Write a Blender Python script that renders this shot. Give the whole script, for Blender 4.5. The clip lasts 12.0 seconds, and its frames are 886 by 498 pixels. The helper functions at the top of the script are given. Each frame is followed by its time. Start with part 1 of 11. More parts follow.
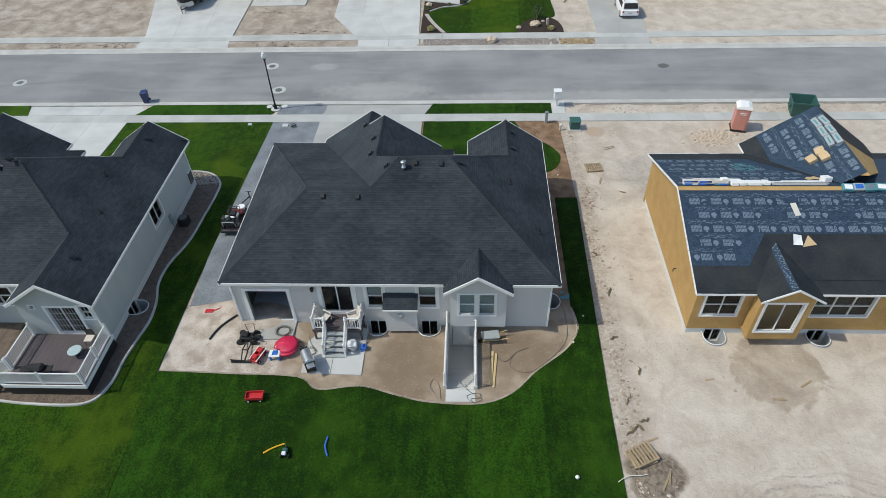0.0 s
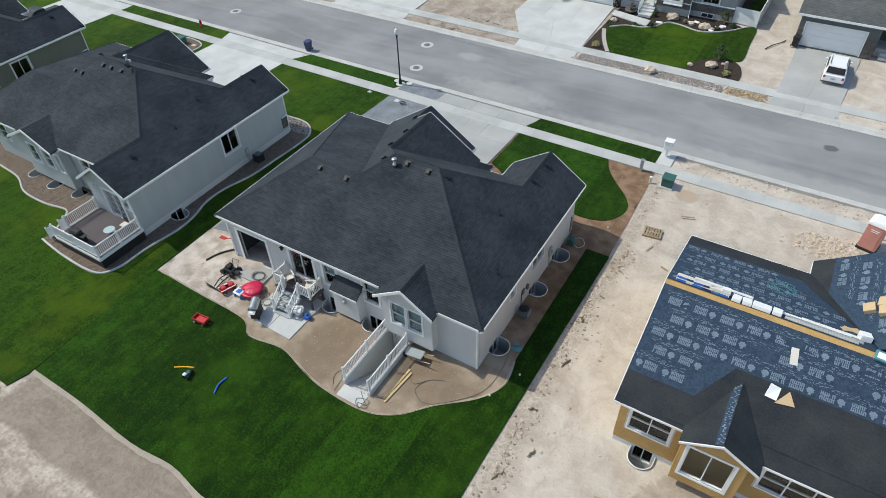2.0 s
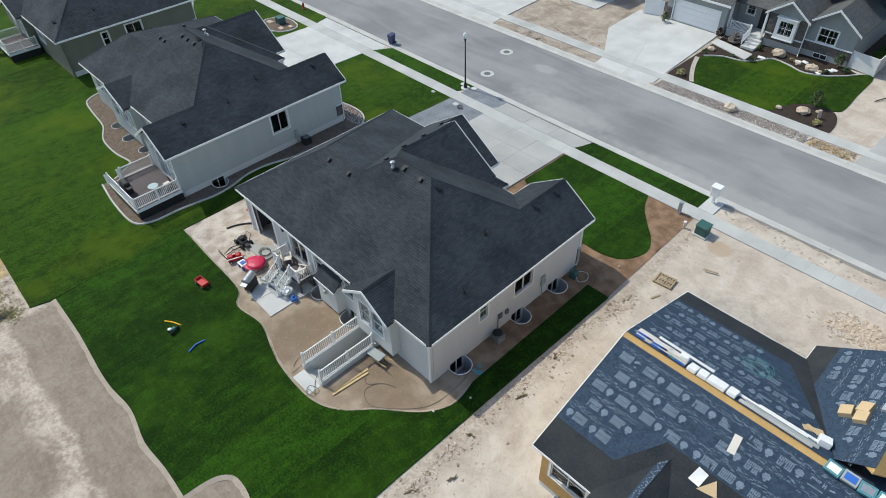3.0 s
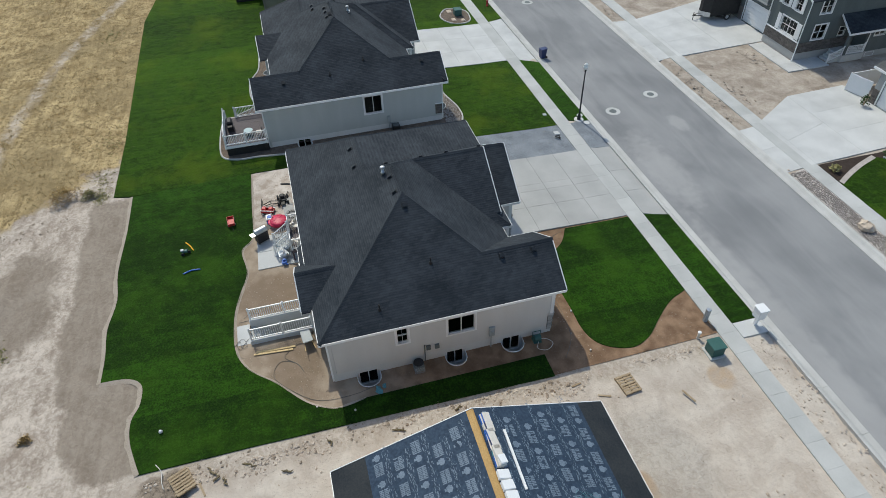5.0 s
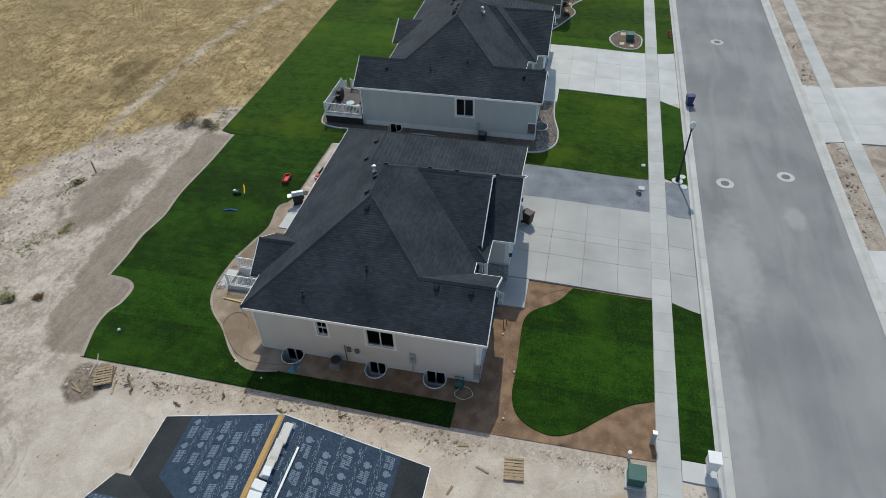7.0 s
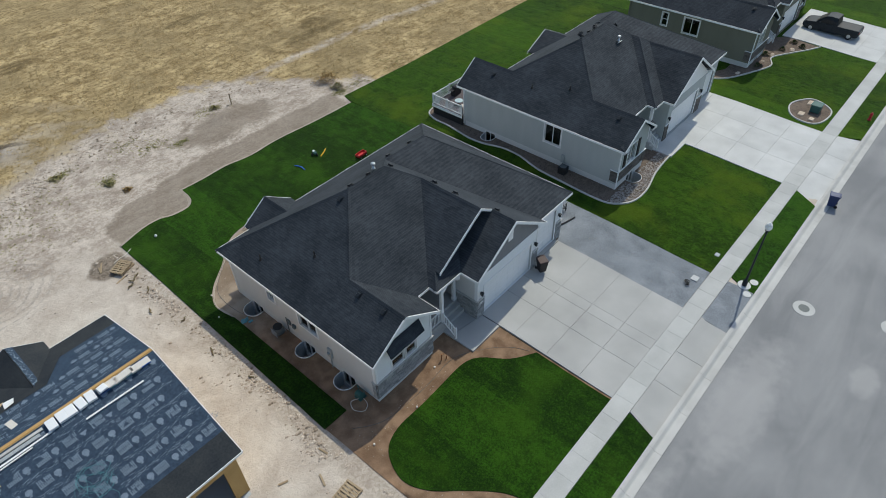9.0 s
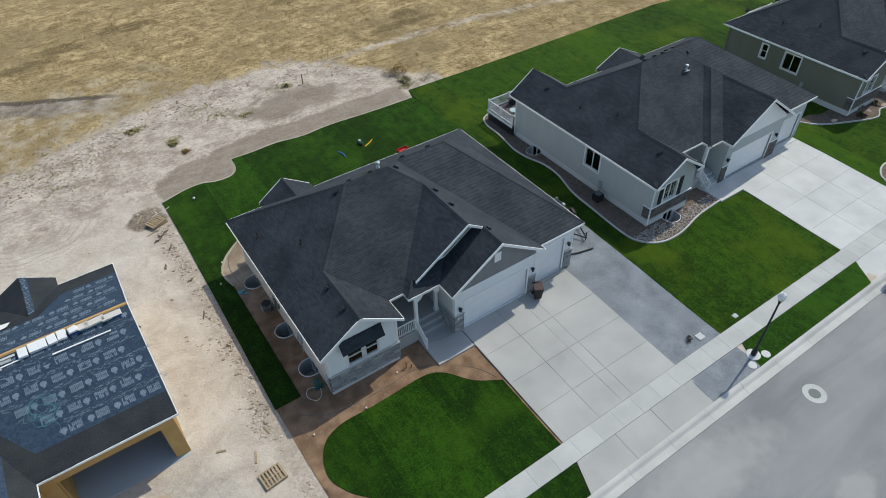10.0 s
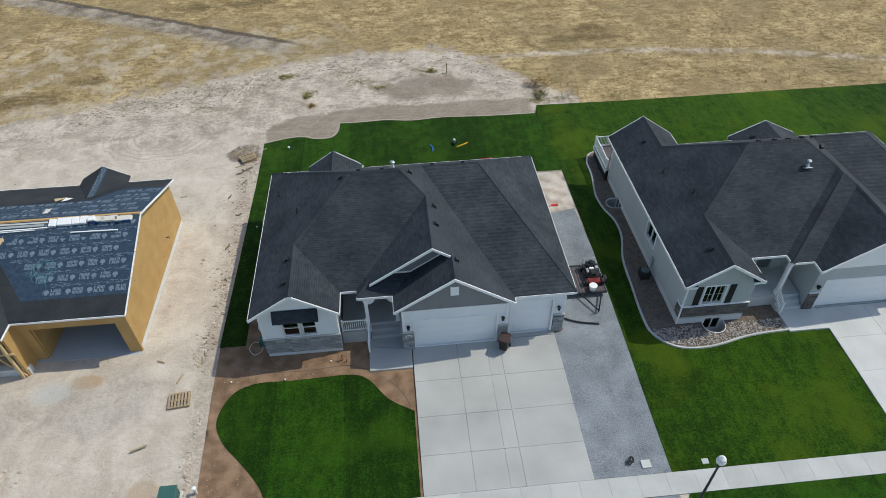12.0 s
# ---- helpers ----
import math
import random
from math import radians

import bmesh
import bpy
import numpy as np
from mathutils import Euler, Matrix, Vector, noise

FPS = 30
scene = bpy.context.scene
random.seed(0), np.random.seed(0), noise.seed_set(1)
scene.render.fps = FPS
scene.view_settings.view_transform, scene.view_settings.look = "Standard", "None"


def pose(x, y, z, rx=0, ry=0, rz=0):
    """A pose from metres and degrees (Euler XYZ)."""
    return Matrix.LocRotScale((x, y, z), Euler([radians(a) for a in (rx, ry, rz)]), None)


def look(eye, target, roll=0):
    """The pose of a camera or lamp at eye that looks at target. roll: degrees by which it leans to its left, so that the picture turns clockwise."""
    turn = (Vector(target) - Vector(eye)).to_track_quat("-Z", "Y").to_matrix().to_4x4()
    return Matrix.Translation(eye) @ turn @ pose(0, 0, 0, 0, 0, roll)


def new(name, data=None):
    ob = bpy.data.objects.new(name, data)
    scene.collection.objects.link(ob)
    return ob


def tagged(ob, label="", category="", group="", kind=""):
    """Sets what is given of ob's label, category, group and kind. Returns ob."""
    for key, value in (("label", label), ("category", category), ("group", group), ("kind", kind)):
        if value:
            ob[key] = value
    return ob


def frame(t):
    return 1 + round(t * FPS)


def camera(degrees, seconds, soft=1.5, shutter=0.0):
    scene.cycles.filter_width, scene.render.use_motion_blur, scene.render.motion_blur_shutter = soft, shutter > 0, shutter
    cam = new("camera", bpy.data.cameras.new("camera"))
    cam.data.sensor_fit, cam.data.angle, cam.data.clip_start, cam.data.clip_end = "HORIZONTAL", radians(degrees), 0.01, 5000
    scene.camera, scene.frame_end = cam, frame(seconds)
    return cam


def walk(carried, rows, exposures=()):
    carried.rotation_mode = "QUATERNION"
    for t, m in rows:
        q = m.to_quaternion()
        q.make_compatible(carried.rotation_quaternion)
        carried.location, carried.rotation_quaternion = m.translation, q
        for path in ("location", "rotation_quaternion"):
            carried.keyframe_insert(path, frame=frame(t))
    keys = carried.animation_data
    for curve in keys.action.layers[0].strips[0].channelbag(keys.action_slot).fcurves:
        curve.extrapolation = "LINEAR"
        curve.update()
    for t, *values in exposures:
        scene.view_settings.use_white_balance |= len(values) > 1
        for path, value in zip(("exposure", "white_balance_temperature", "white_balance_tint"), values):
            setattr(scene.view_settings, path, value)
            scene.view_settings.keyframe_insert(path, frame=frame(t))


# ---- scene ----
cam = camera(69.8, 12.0, soft=0.5)
ROWS = [  # seconds, x, y, z, yaw, pitch, roll
    (0.0, -0.019, -1.113, 29.151, 2.03, -43.06, 1.54),
    (0.5, 3.740, -0.324, 29.138, 8.80, -43.18, 1.50),
    (1.0, 7.451, 0.827, 29.078, 16.05, -43.17, 1.50),
    (1.5, 11.028, 2.416, 29.069, 23.53, -43.10, 1.51),
    (2.0, 14.392, 4.462, 29.142, 31.07, -43.03, 1.49),
    (2.5, 17.476, 6.946, 29.289, 38.56, -42.97, 1.46),
    (3.0, 20.218, 9.822, 29.483, 45.95, -42.92, 1.42),
    (3.5, 22.568, 13.032, 29.687, 53.23, -42.87, 1.37),
    (4.0, 24.482, 16.512, 29.872, 60.39, -42.83, 1.33),
    (4.5, 25.929, 20.199, 30.016, 67.45, -42.79, 1.30),
    (5.0, 26.884, 24.030, 30.109, 74.46, -42.73, 1.29),
    (5.5, 27.331, 27.946, 30.155, 81.43, -42.68, 1.30),
    (6.0, 27.267, 31.889, 30.167, 88.41, -42.62, 1.32),
    (6.5, 26.695, 35.804, 30.163, 95.42, -42.57, 1.35),
    (7.0, 25.627, 39.635, 30.167, 102.47, -42.53, 1.37),
    (7.5, 24.086, 43.322, 30.199, 109.57, -42.53, 1.39),
    (8.0, 22.100, 46.804, 30.271, 116.73, -42.55, 1.39),
    (8.5, 19.708, 50.018, 30.389, 123.92, -42.61, 1.38),
    (9.0, 16.951, 52.897, 30.545, 131.15, -42.71, 1.34),
    (9.5, 13.880, 55.380, 30.722, 138.39, -42.82, 1.28),
    (10.0, 10.548, 57.416, 30.893, 145.62, -42.95, 1.21),
    (10.5, 7.010, 58.972, 31.034, 152.85, -43.06, 1.14),
    (11.0, 3.323, 60.049, 31.129, 160.06, -43.13, 1.06),
    (11.5, -0.458, 60.699, 31.186, 167.27, -43.14, 0.98),
    (12.0, -4.282, 61.044, 31.261, 174.53, -43.07, 0.90),
]
walk(cam, [(t, pose(x, y, z, 90 + pitch, roll, yaw)) for t, x, y, z, yaw, pitch, roll in ROWS], exposures=[(0.0, 0.00, 6690, 4.2), (1.0, 0.04, 6690, 4.2), (2.5, 0.18, 6690, 4.2), (3.2, 0.16, 6690, 4.2), (5.0, -0.02, 6690, 4.2), (6.5, -0.14, 6690, 4.2), (8.5, -0.12, 6690, 4.2), (9.5, -0.02, 6690, 4.2), (12.0, 0.04, 6690, 4.2)])

# ---- world and sun ----
SUN = Vector((-3.85, -0.85, 5.25)).normalized()
world = bpy.data.worlds.new("sky")
scene.world = world
world.use_nodes = True
wn = world.node_tree.nodes
sky = wn.new("ShaderNodeTexSky")
sky.sky_type = "NISHITA"
sky.sun_disc = False
sky.sun_elevation = math.asin(SUN.z)
sky.sun_rotation = math.atan2(SUN.x, SUN.y)
sky.air_density, sky.dust_density = 1.0, 1.0
wn["Background"].inputs["Strength"].default_value = 0.15
world.node_tree.links.new(sky.outputs[0], wn["Background"].inputs["Color"])
sun = new("sun", bpy.data.lights.new("sun", "SUN"))
sun.data.energy, sun.data.angle, sun.data.color = 2.76, radians(0.6), (1.0, 0.955, 0.87)
sun.matrix_world = look(SUN * 100, (0, 0, 0))
scene.view_settings.exposure = 0.0


# ---- materials ----
def tree_of(name):
    m = bpy.data.materials.new(name)
    m.use_nodes = True
    return m, m.node_tree.nodes, m.node_tree.links


def surface(name, dark, light, size=1.0, fine=40.0, rough=0.8, bump=0.3, depth=0.01, spread=0.0, metal=0.0, blotch=0.35, spec=0.3):
    """Two scales of noise between two colours, fine relief, and a tone that differs from object to object and piece to piece."""
    m, n, l = tree_of(name)
    b = n["Principled BSDF"]
    pos = n.new("ShaderNodeNewGeometry")
    big, small = n.new("ShaderNodeTexNoise"), n.new("ShaderNodeTexNoise")
    big.inputs["Scale"].default_value, big.inputs["Detail"].default_value = size, 4
    small.inputs["Scale"].default_value, small.inputs["Detail"].default_value = fine, 3
    for t in (big, small):
        l.new(pos.outputs["Position"], t.inputs["Vector"])
    mix = n.new("ShaderNodeMix")
    mix.data_type = "FLOAT"
    mix.inputs[0].default_value = blotch
    l.new(small.outputs["Fac"], mix.inputs[2])
    l.new(big.outputs["Fac"], mix.inputs[3])
    fac = mix.outputs[0]
    if spread:
        info = n.new("ShaderNodeObjectInfo")
        add = n.new("ShaderNodeMath")
        add.operation = "MULTIPLY_ADD"
        add.inputs[1].default_value = spread
        two = n.new("ShaderNodeMath")
        l.new(info.outputs["Random"], two.inputs[0])
        l.new(pos.outputs["Random Per Island"], two.inputs[1])
        l.new(two.outputs[0], add.inputs[0])
        off = n.new("ShaderNodeMath")
        off.inputs[1].default_value = -spread
        l.new(fac, off.inputs[0])
        l.new(off.outputs[0], add.inputs[2])
        fac = add.outputs[0]
    ramp = n.new("ShaderNodeValToRGB")
    ramp.color_ramp.elements[0].position, ramp.color_ramp.elements[1].position = 0.3, 0.7
    ramp.color_ramp.elements[0].color, ramp.color_ramp.elements[1].color = (*dark, 1), (*light, 1)
    l.new(fac, ramp.inputs[0])
    l.new(ramp.outputs[0], b.inputs["Base Color"])
    b.inputs["Roughness"].default_value, b.inputs["Metallic"].default_value = rough, metal
    b.inputs["Specular IOR Level"].default_value = spec
    if bump:
        bp = n.new("ShaderNodeBump")
        bp.inputs["Strength"].default_value, bp.inputs["Distance"].default_value = bump, depth
        l.new(small.outputs["Fac"], bp.inputs["Height"])
        l.new(bp.outputs[0], b.inputs["Normal"])
    return m


def noise_node(n, l, vec, scale, detail=4.0, rough=0.5, swirl=0.0):
    t = n.new("ShaderNodeTexNoise")
    t.inputs["Distortion"].default_value = swirl
    t.inputs["Roughness"].default_value = rough
    t.inputs["Scale"].default_value, t.inputs["Detail"].default_value = scale, detail
    l.new(vec, t.inputs["Vector"])
    return t.outputs["Fac"]


def calc(n, l, op, a, b=0.0, c=0.0, clamp=False):
    m = n.new("ShaderNodeMath")
    m.operation, m.use_clamp = op, clamp
    for k, v in enumerate((a, b, c)):
        if isinstance(v, (int, float)):
            m.inputs[k].default_value = v
        else:
            l.new(v, m.inputs[k])
    return m.outputs[0]


def ramp_between(n, l, v, lo, hi):
    m = n.new("ShaderNodeMapRange")
    m.interpolation_type = "SMOOTHSTEP"
    m.inputs[1].default_value, m.inputs[2].default_value = lo, hi
    l.new(v, m.inputs[0])
    return m.outputs[0]


def blend(n, l, fac, a, b):
    m = n.new("ShaderNodeMix")
    m.data_type = "RGBA"
    for k, v in ((0, fac), (6, a), (7, b)):
        if isinstance(v, (int, float)):
            m.inputs[k].default_value = v
        elif isinstance(v, tuple):
            m.inputs[k].default_value = (*v, 1)
        else:
            l.new(v, m.inputs[k])
    return m.outputs[2]


def ground_parts(name):
    """A material whose colour is worked out from the place on the plan."""
    m, n, l = tree_of(name)
    g = n.new("ShaderNodeNewGeometry")
    s = n.new("ShaderNodeSeparateXYZ")
    l.new(g.outputs["Position"], s.inputs[0])
    b = n["Principled BSDF"]
    b.inputs["Roughness"].default_value = 0.95
    b.inputs["Specular IOR Level"].default_value = 0.15
    return m, n, l, g.outputs["Position"], s.outputs["X"], s.outputs["Y"], b


def relief(n, l, b, height, strength, distance):
    bp = n.new("ShaderNodeBump")
    bp.inputs["Strength"].default_value, bp.inputs["Distance"].default_value = strength, distance
    l.new(height, bp.inputs["Height"])
    l.new(bp.outputs[0], b.inputs["Normal"])


def spot(n, l, x, y, cx, cy, rx, ry, warp, soft=0.5):
    """1 inside an ellipse with a ragged rim, 0 outside."""
    dx = calc(n, l, "DIVIDE", calc(n, l, "SUBTRACT", x, cx), rx)
    dy = calc(n, l, "DIVIDE", calc(n, l, "SUBTRACT", y, cy), ry)
    d = calc(n, l, "ADD", calc(n, l, "MULTIPLY", dx, dx), calc(n, l, "MULTIPLY", dy, dy))
    d = calc(n, l, "ADD", d, calc(n, l, "MULTIPLY", calc(n, l, "SUBTRACT", warp, 0.5), 2.2))
    return ramp_between(n, l, calc(n, l, "SUBTRACT", 1.0, d), -soft, soft)


def stretched(n, l, vec, scale, turn=0.0):
    m = n.new("ShaderNodeMapping")
    m.inputs["Scale"].default_value, m.inputs["Rotation"].default_value = scale, (0.0, 0.0, radians(turn))
    l.new(vec, m.inputs["Vector"])
    return m.outputs[0]


def dirt_material():
    m, n, l, p, x, y, b = ground_parts("bare dirt and dry field")
    mul = lambda u, v: calc(n, l, "MULTIPLY", u, v)
    add = lambda u, v: calc(n, l, "ADD", u, v)
    most = lambda u, v: calc(n, l, "MAXIMUM", u, v)
    wob = lambda u, v: mul(calc(n, l, "SUBTRACT", u, 0.5), v)
    band = lambda v, lo, hi: ramp_between(n, l, v, lo, hi)
    big, warp = noise_node(n, l, p, 0.10, 8, 0.6), noise_node(n, l, p, 0.35, 6, 0.6)
    mid, fine = noise_node(n, l, p, 0.55, 8, 0.6, 0.6), noise_node(n, l, p, 4.0, 5, 0.6, 0.8)
    grit = noise_node(n, l, p, 45.0, 3, 0.6)
    drag = noise_node(n, l, stretched(n, l, p, (0.3, 1.3, 1.0), -24), 1.0, 6, 0.55, 1.6)
    lane = noise_node(n, l, stretched(n, l, p, (0.9, 0.14, 1.0), 3), 1.0, 5, 0.55, 0.7)
    tone = add(mul(mid, 0.66), add(mul(fine, 0.22), mul(grit, 0.12)))
    # trodden cream dirt of the building plot, with faint wheel lanes along it
    plot = blend(n, l, band(add(mul(tone, 0.85), mul(lane, 0.15)), 0.35, 0.65), (0.435, 0.368, 0.308), (0.615, 0.552, 0.478))
    # chalky graded ground behind, dragged by machines
    chalk = blend(n, l, band(add(mul(add(mul(mid, 0.45), add(mul(fine, 0.40), mul(grit, 0.15))), 0.86), mul(drag, 0.14)), 0.38, 0.62), (0.285, 0.232, 0.186), (0.605, 0.53, 0.455))
    dirt = blend(n, l, band(add(y, wob(warp, 9.0)), 9.0, 15.0), chalk, plot)
    dirt = blend(n, l, mul(band(warp, 0.52, 0.74), calc(n, l, "SUBTRACT", 0.42, mul(band(y, 9.0, 15.0), 0.28))), dirt, (0.36, 0.295, 0.235))
    rad = calc(n, l, "SQRT", add(mul(calc(n, l, "SUBTRACT", x, 16.6), calc(n, l, "SUBTRACT", x, 16.6)), mul(mul(calc(n, l, "SUBTRACT", y, 10.6), calc(n, l, "SUBTRACT", y, 10.6)), 1.9)))
    arcs = mul(band(calc(n, l, "SINE", mul(add(rad, wob(warp, 2.0)), 9.0)), 0.3, 0.95), mul(band(fine, 0.40, 0.62), mul(band(rad, 1.0, 2.2), band(rad, 6.5, 4.5))))
    dirt = blend(n, l, mul(arcs, 0.75), dirt, (0.30, 0.27, 0.24))
    speck = noise_node(n, l, p, 11.0, 3, 0.6)
    dirt = blend(n, l, mul(band(speck, 0.60, 0.68), mul(band(warp, 0.40, 0.60), 0.55)), dirt, (0.22, 0.19, 0.16))
    dirt = blend(n, l, mul(band(speck, 0.31, 0.25), 0.35), dirt, (0.68, 0.65, 0.60))
    # browner plots across the street
    brown = blend(n, l, band(tone, 0.32, 0.68), (0.25, 0.205, 0.165), (0.50, 0.44, 0.375))
    dirt = blend(n, l, mul(band(y, 59.0, 60.0), band(add(x, wob(big, 14.0)), 14.0, -10.0)), dirt, brown)
    # levelled damp soil along the new lawn, and round the mound
    soil = blend(n, l, band(add(mul(fine, 0.35), add(mul(drag, 0.3), mul(mid, 0.35))), 0.32, 0.68), (0.205, 0.166, 0.130), (0.315, 0.265, 0.214))
    rim = add(7.55, mul(most(add(x, 1.0), 0.0), 0.22))
    strip = mul(band(add(calc(n, l, "SUBTRACT", y, rim), add(wob(warp, 2.4), wob(mid, 1.6))), -0.2, 0.25), mul(mul(band(x, -17.4, -16.6), band(add(add(x, mul(most(calc(n, l, "SUBTRACT", 11.0, y), 0.0), 0.35)), wob(warp, 1.8)), 7.3, 6.9)), band(y, 13.4, 12.8)))
    damp = most(mul(strip, 0.9), mul(spot(n, l, x, y, -7.6, 4.4, 5.0, 2.4, mid, 0.5), 0.9))
    dirt = blend(n, l, damp, dirt, soil)
    rust = spot(n, l, x, y, 10.2, 44.4, 0.8, 0.7, warp, 0.5)
    rust = most(rust, spot(n, l, x, y, 14.9, 37.0, 1.0, 0.5, mid, 0.5))
    dirt = blend(n, l, mul(spot(n, l, x, y, 16.7, 20.2, 2.5, 2.4, mid, 0.14), 0.8), dirt, blend(n, l, band(tone, 0.36, 0.64), (0.31, 0.25, 0.19), (0.45, 0.375, 0.30)))
    dirt = blend(n, l, mul(spot(n, l, x, y, 8.9, 14.0, 1.4, 1.3, mid, 0.3), 0.92), dirt, blend(n, l, band(add(mul(fine, 0.6), mul(grit, 0.4)), 0.38, 0.62), (0.09, 0.07, 0.052), (0.27, 0.22, 0.172)))
    trod = most(spot(n, l, x, y, 14.2, 38.6, 3.4, 2.2, mid, 0.6), spot(n, l, x, y, 20.5, 39.0, 3.0, 1.6, mid, 0.6))
    dirt = blend(n, l, mul(trod, 0.4), dirt, blend(n, l, band(add(mul(fine, 0.5), mul(grit, 0.5)), 0.36, 0.62), (0.185, 0.17, 0.15), (0.40, 0.375, 0.34)))
    dirt = blend(n, l, mul(spot(n, l, x, y, 17.1, 37.6, 1.1, 0.8, mid, 0.6), 0.65), dirt, (0.47, 0.48, 0.48))
    dirt = blend(n, l, mul(rust, mul(band(tone, 0.3, 0.6), 0.7)), dirt, (0.41, 0.275, 0.155))
    side = mul(band(add(x, wob(mid, 1.2)), 9.3, 8.2), mul(band(y, 12.0, 13.0), band(y, 47.0, 45.0)))
    dirt = blend(n, l, mul(side, mul(band(fine, 0.36, 0.62), 0.6)), dirt, (0.30, 0.245, 0.19))
    # the dry field: its ragged edge
    line = add(add(mul(most(add(x, -3.0), 0.0), 0.36), calc(n, l, "MINIMUM", mul(most(calc(n, l, "SUBTRACT", -11.0, x), 0.0), 1.1), 16.0)), -3.4)
    reach = add(calc(n, l, "SUBTRACT", line, y), add(wob(warp, 7.0), wob(mid, 6.0)))
    field = band(reach, -0.9, 1.3)
    rowsn = noise_node(n, l, stretched(n, l, p, (0.5, 2.4, 1.0), 14), 1.0, 8, 0.7)
    clump = noise_node(n, l, p, 2.6, 5, 0.62)
    straw = blend(n, l, band(add(mul(rowsn, 0.35), mul(tone, 0.65)), 0.38, 0.62), (0.222, 0.156, 0.071), (0.565, 0.433, 0.23))
    straw = blend(n, l, mul(band(add(mul(clump, 0.5), mul(fine, 0.5)), 0.49, 0.58), 0.66), straw, (0.125, 0.088, 0.042))
    straw = blend(n, l, mul(band(big, 0.44, 0.60), 0.6), straw, (0.25, 0.19, 0.10))
    straw = blend(n, l, mul(mul(band(warp, 0.46, 0.62), band(x, -4.0, 8.0)), mul(band(y, -16.0, -8.0), 0.6)), straw, (0.50, 0.43, 0.34))
    straw = blend(n, l, mul(band(speck, 0.56, 0.66), 0.4), straw, (0.16, 0.115, 0.06))
    olive = None
    for cx, cy, rx, ry in ((-24.6, -4.4, 4.6, 0.9), (1.5, -23.0, 3.2, 1.3), (8.5, -21.4, 2.5, 1.2), (-17.5, -18.9, 2.5, 0.9), (-27.0, -6.6, 2.0, 1.2), (31.5, 2.2, 4.2, 1.5), (26.6, -0.9, 2.0, 0.9), (18.8, -18.6, 2.6, 1.2), (12.4, -19.0, 3.0, 1.2)):
        o = spot(n, l, x, y, cx, cy, rx, ry, mid, 0.7)
        olive = o if olive is None else most(olive, o)
    straw = blend(n, l, mul(olive, mul(band(rowsn, 0.3, 0.6), 0.9)), straw, (0.125, 0.09, 0.042))
    far = mul(most(calc(n, l, "SUBTRACT", -20.0, x), 0.0), most(calc(n, l, "SUBTRACT", -20.0, x), 0.0))
    off = calc(n, l, "ABSOLUTE", add(calc(n, l, "SUBTRACT", y, add(-1.2, mul(far, 0.0046))), wob(warp, 1.6)))
    track = mul(band(add(off, wob(mid, 1.6)), 0.95, 0.25), band(x, -9.0, -12.0))
    straw = blend(n, l, mul(track, mul(band(mid, 0.3, 0.62), 0.75)), straw, chalk)
    colour = blend(n, l, field, dirt, straw)
    # the ditch and the grey earth thrown up beside it
    run = add(add(y, mul(x, 0.514)), 3.97)
    bank = mul(mul(band(add(run, wob(mid, 2.0)), -0.5, 0.2), band(add(run, wob(warp, 4.0)), 4.4, 2.0)), band(add(x, wob(mid, 5.0)), 4.0, 10.0))
    colour = blend(n, l, mul(bank, mul(band(fine, 0.25, 0.55), 0.9)), colour, blend(n, l, band(tone, 0.36, 0.64), (0.13, 0.11, 0.098), (0.38, 0.345, 0.315)))
    cut = mul(band(calc(n, l, "ABSOLUTE", add(run, wob(mid, 1.1))), 0.62, 0.25), band(x, 5.0, 7.5))
    colour = blend(n, l, mul(cut, 0.85), colour, (0.085, 0.07, 0.055))
    l.new(colour, b.inputs["Base Color"])
    relief(n, l, b, add(mul(mid, 1.0), add(mul(fine, 0.8), add(mul(drag, 0.25), mul(grit, 0.05)))), 0.7, 0.09)
    return m


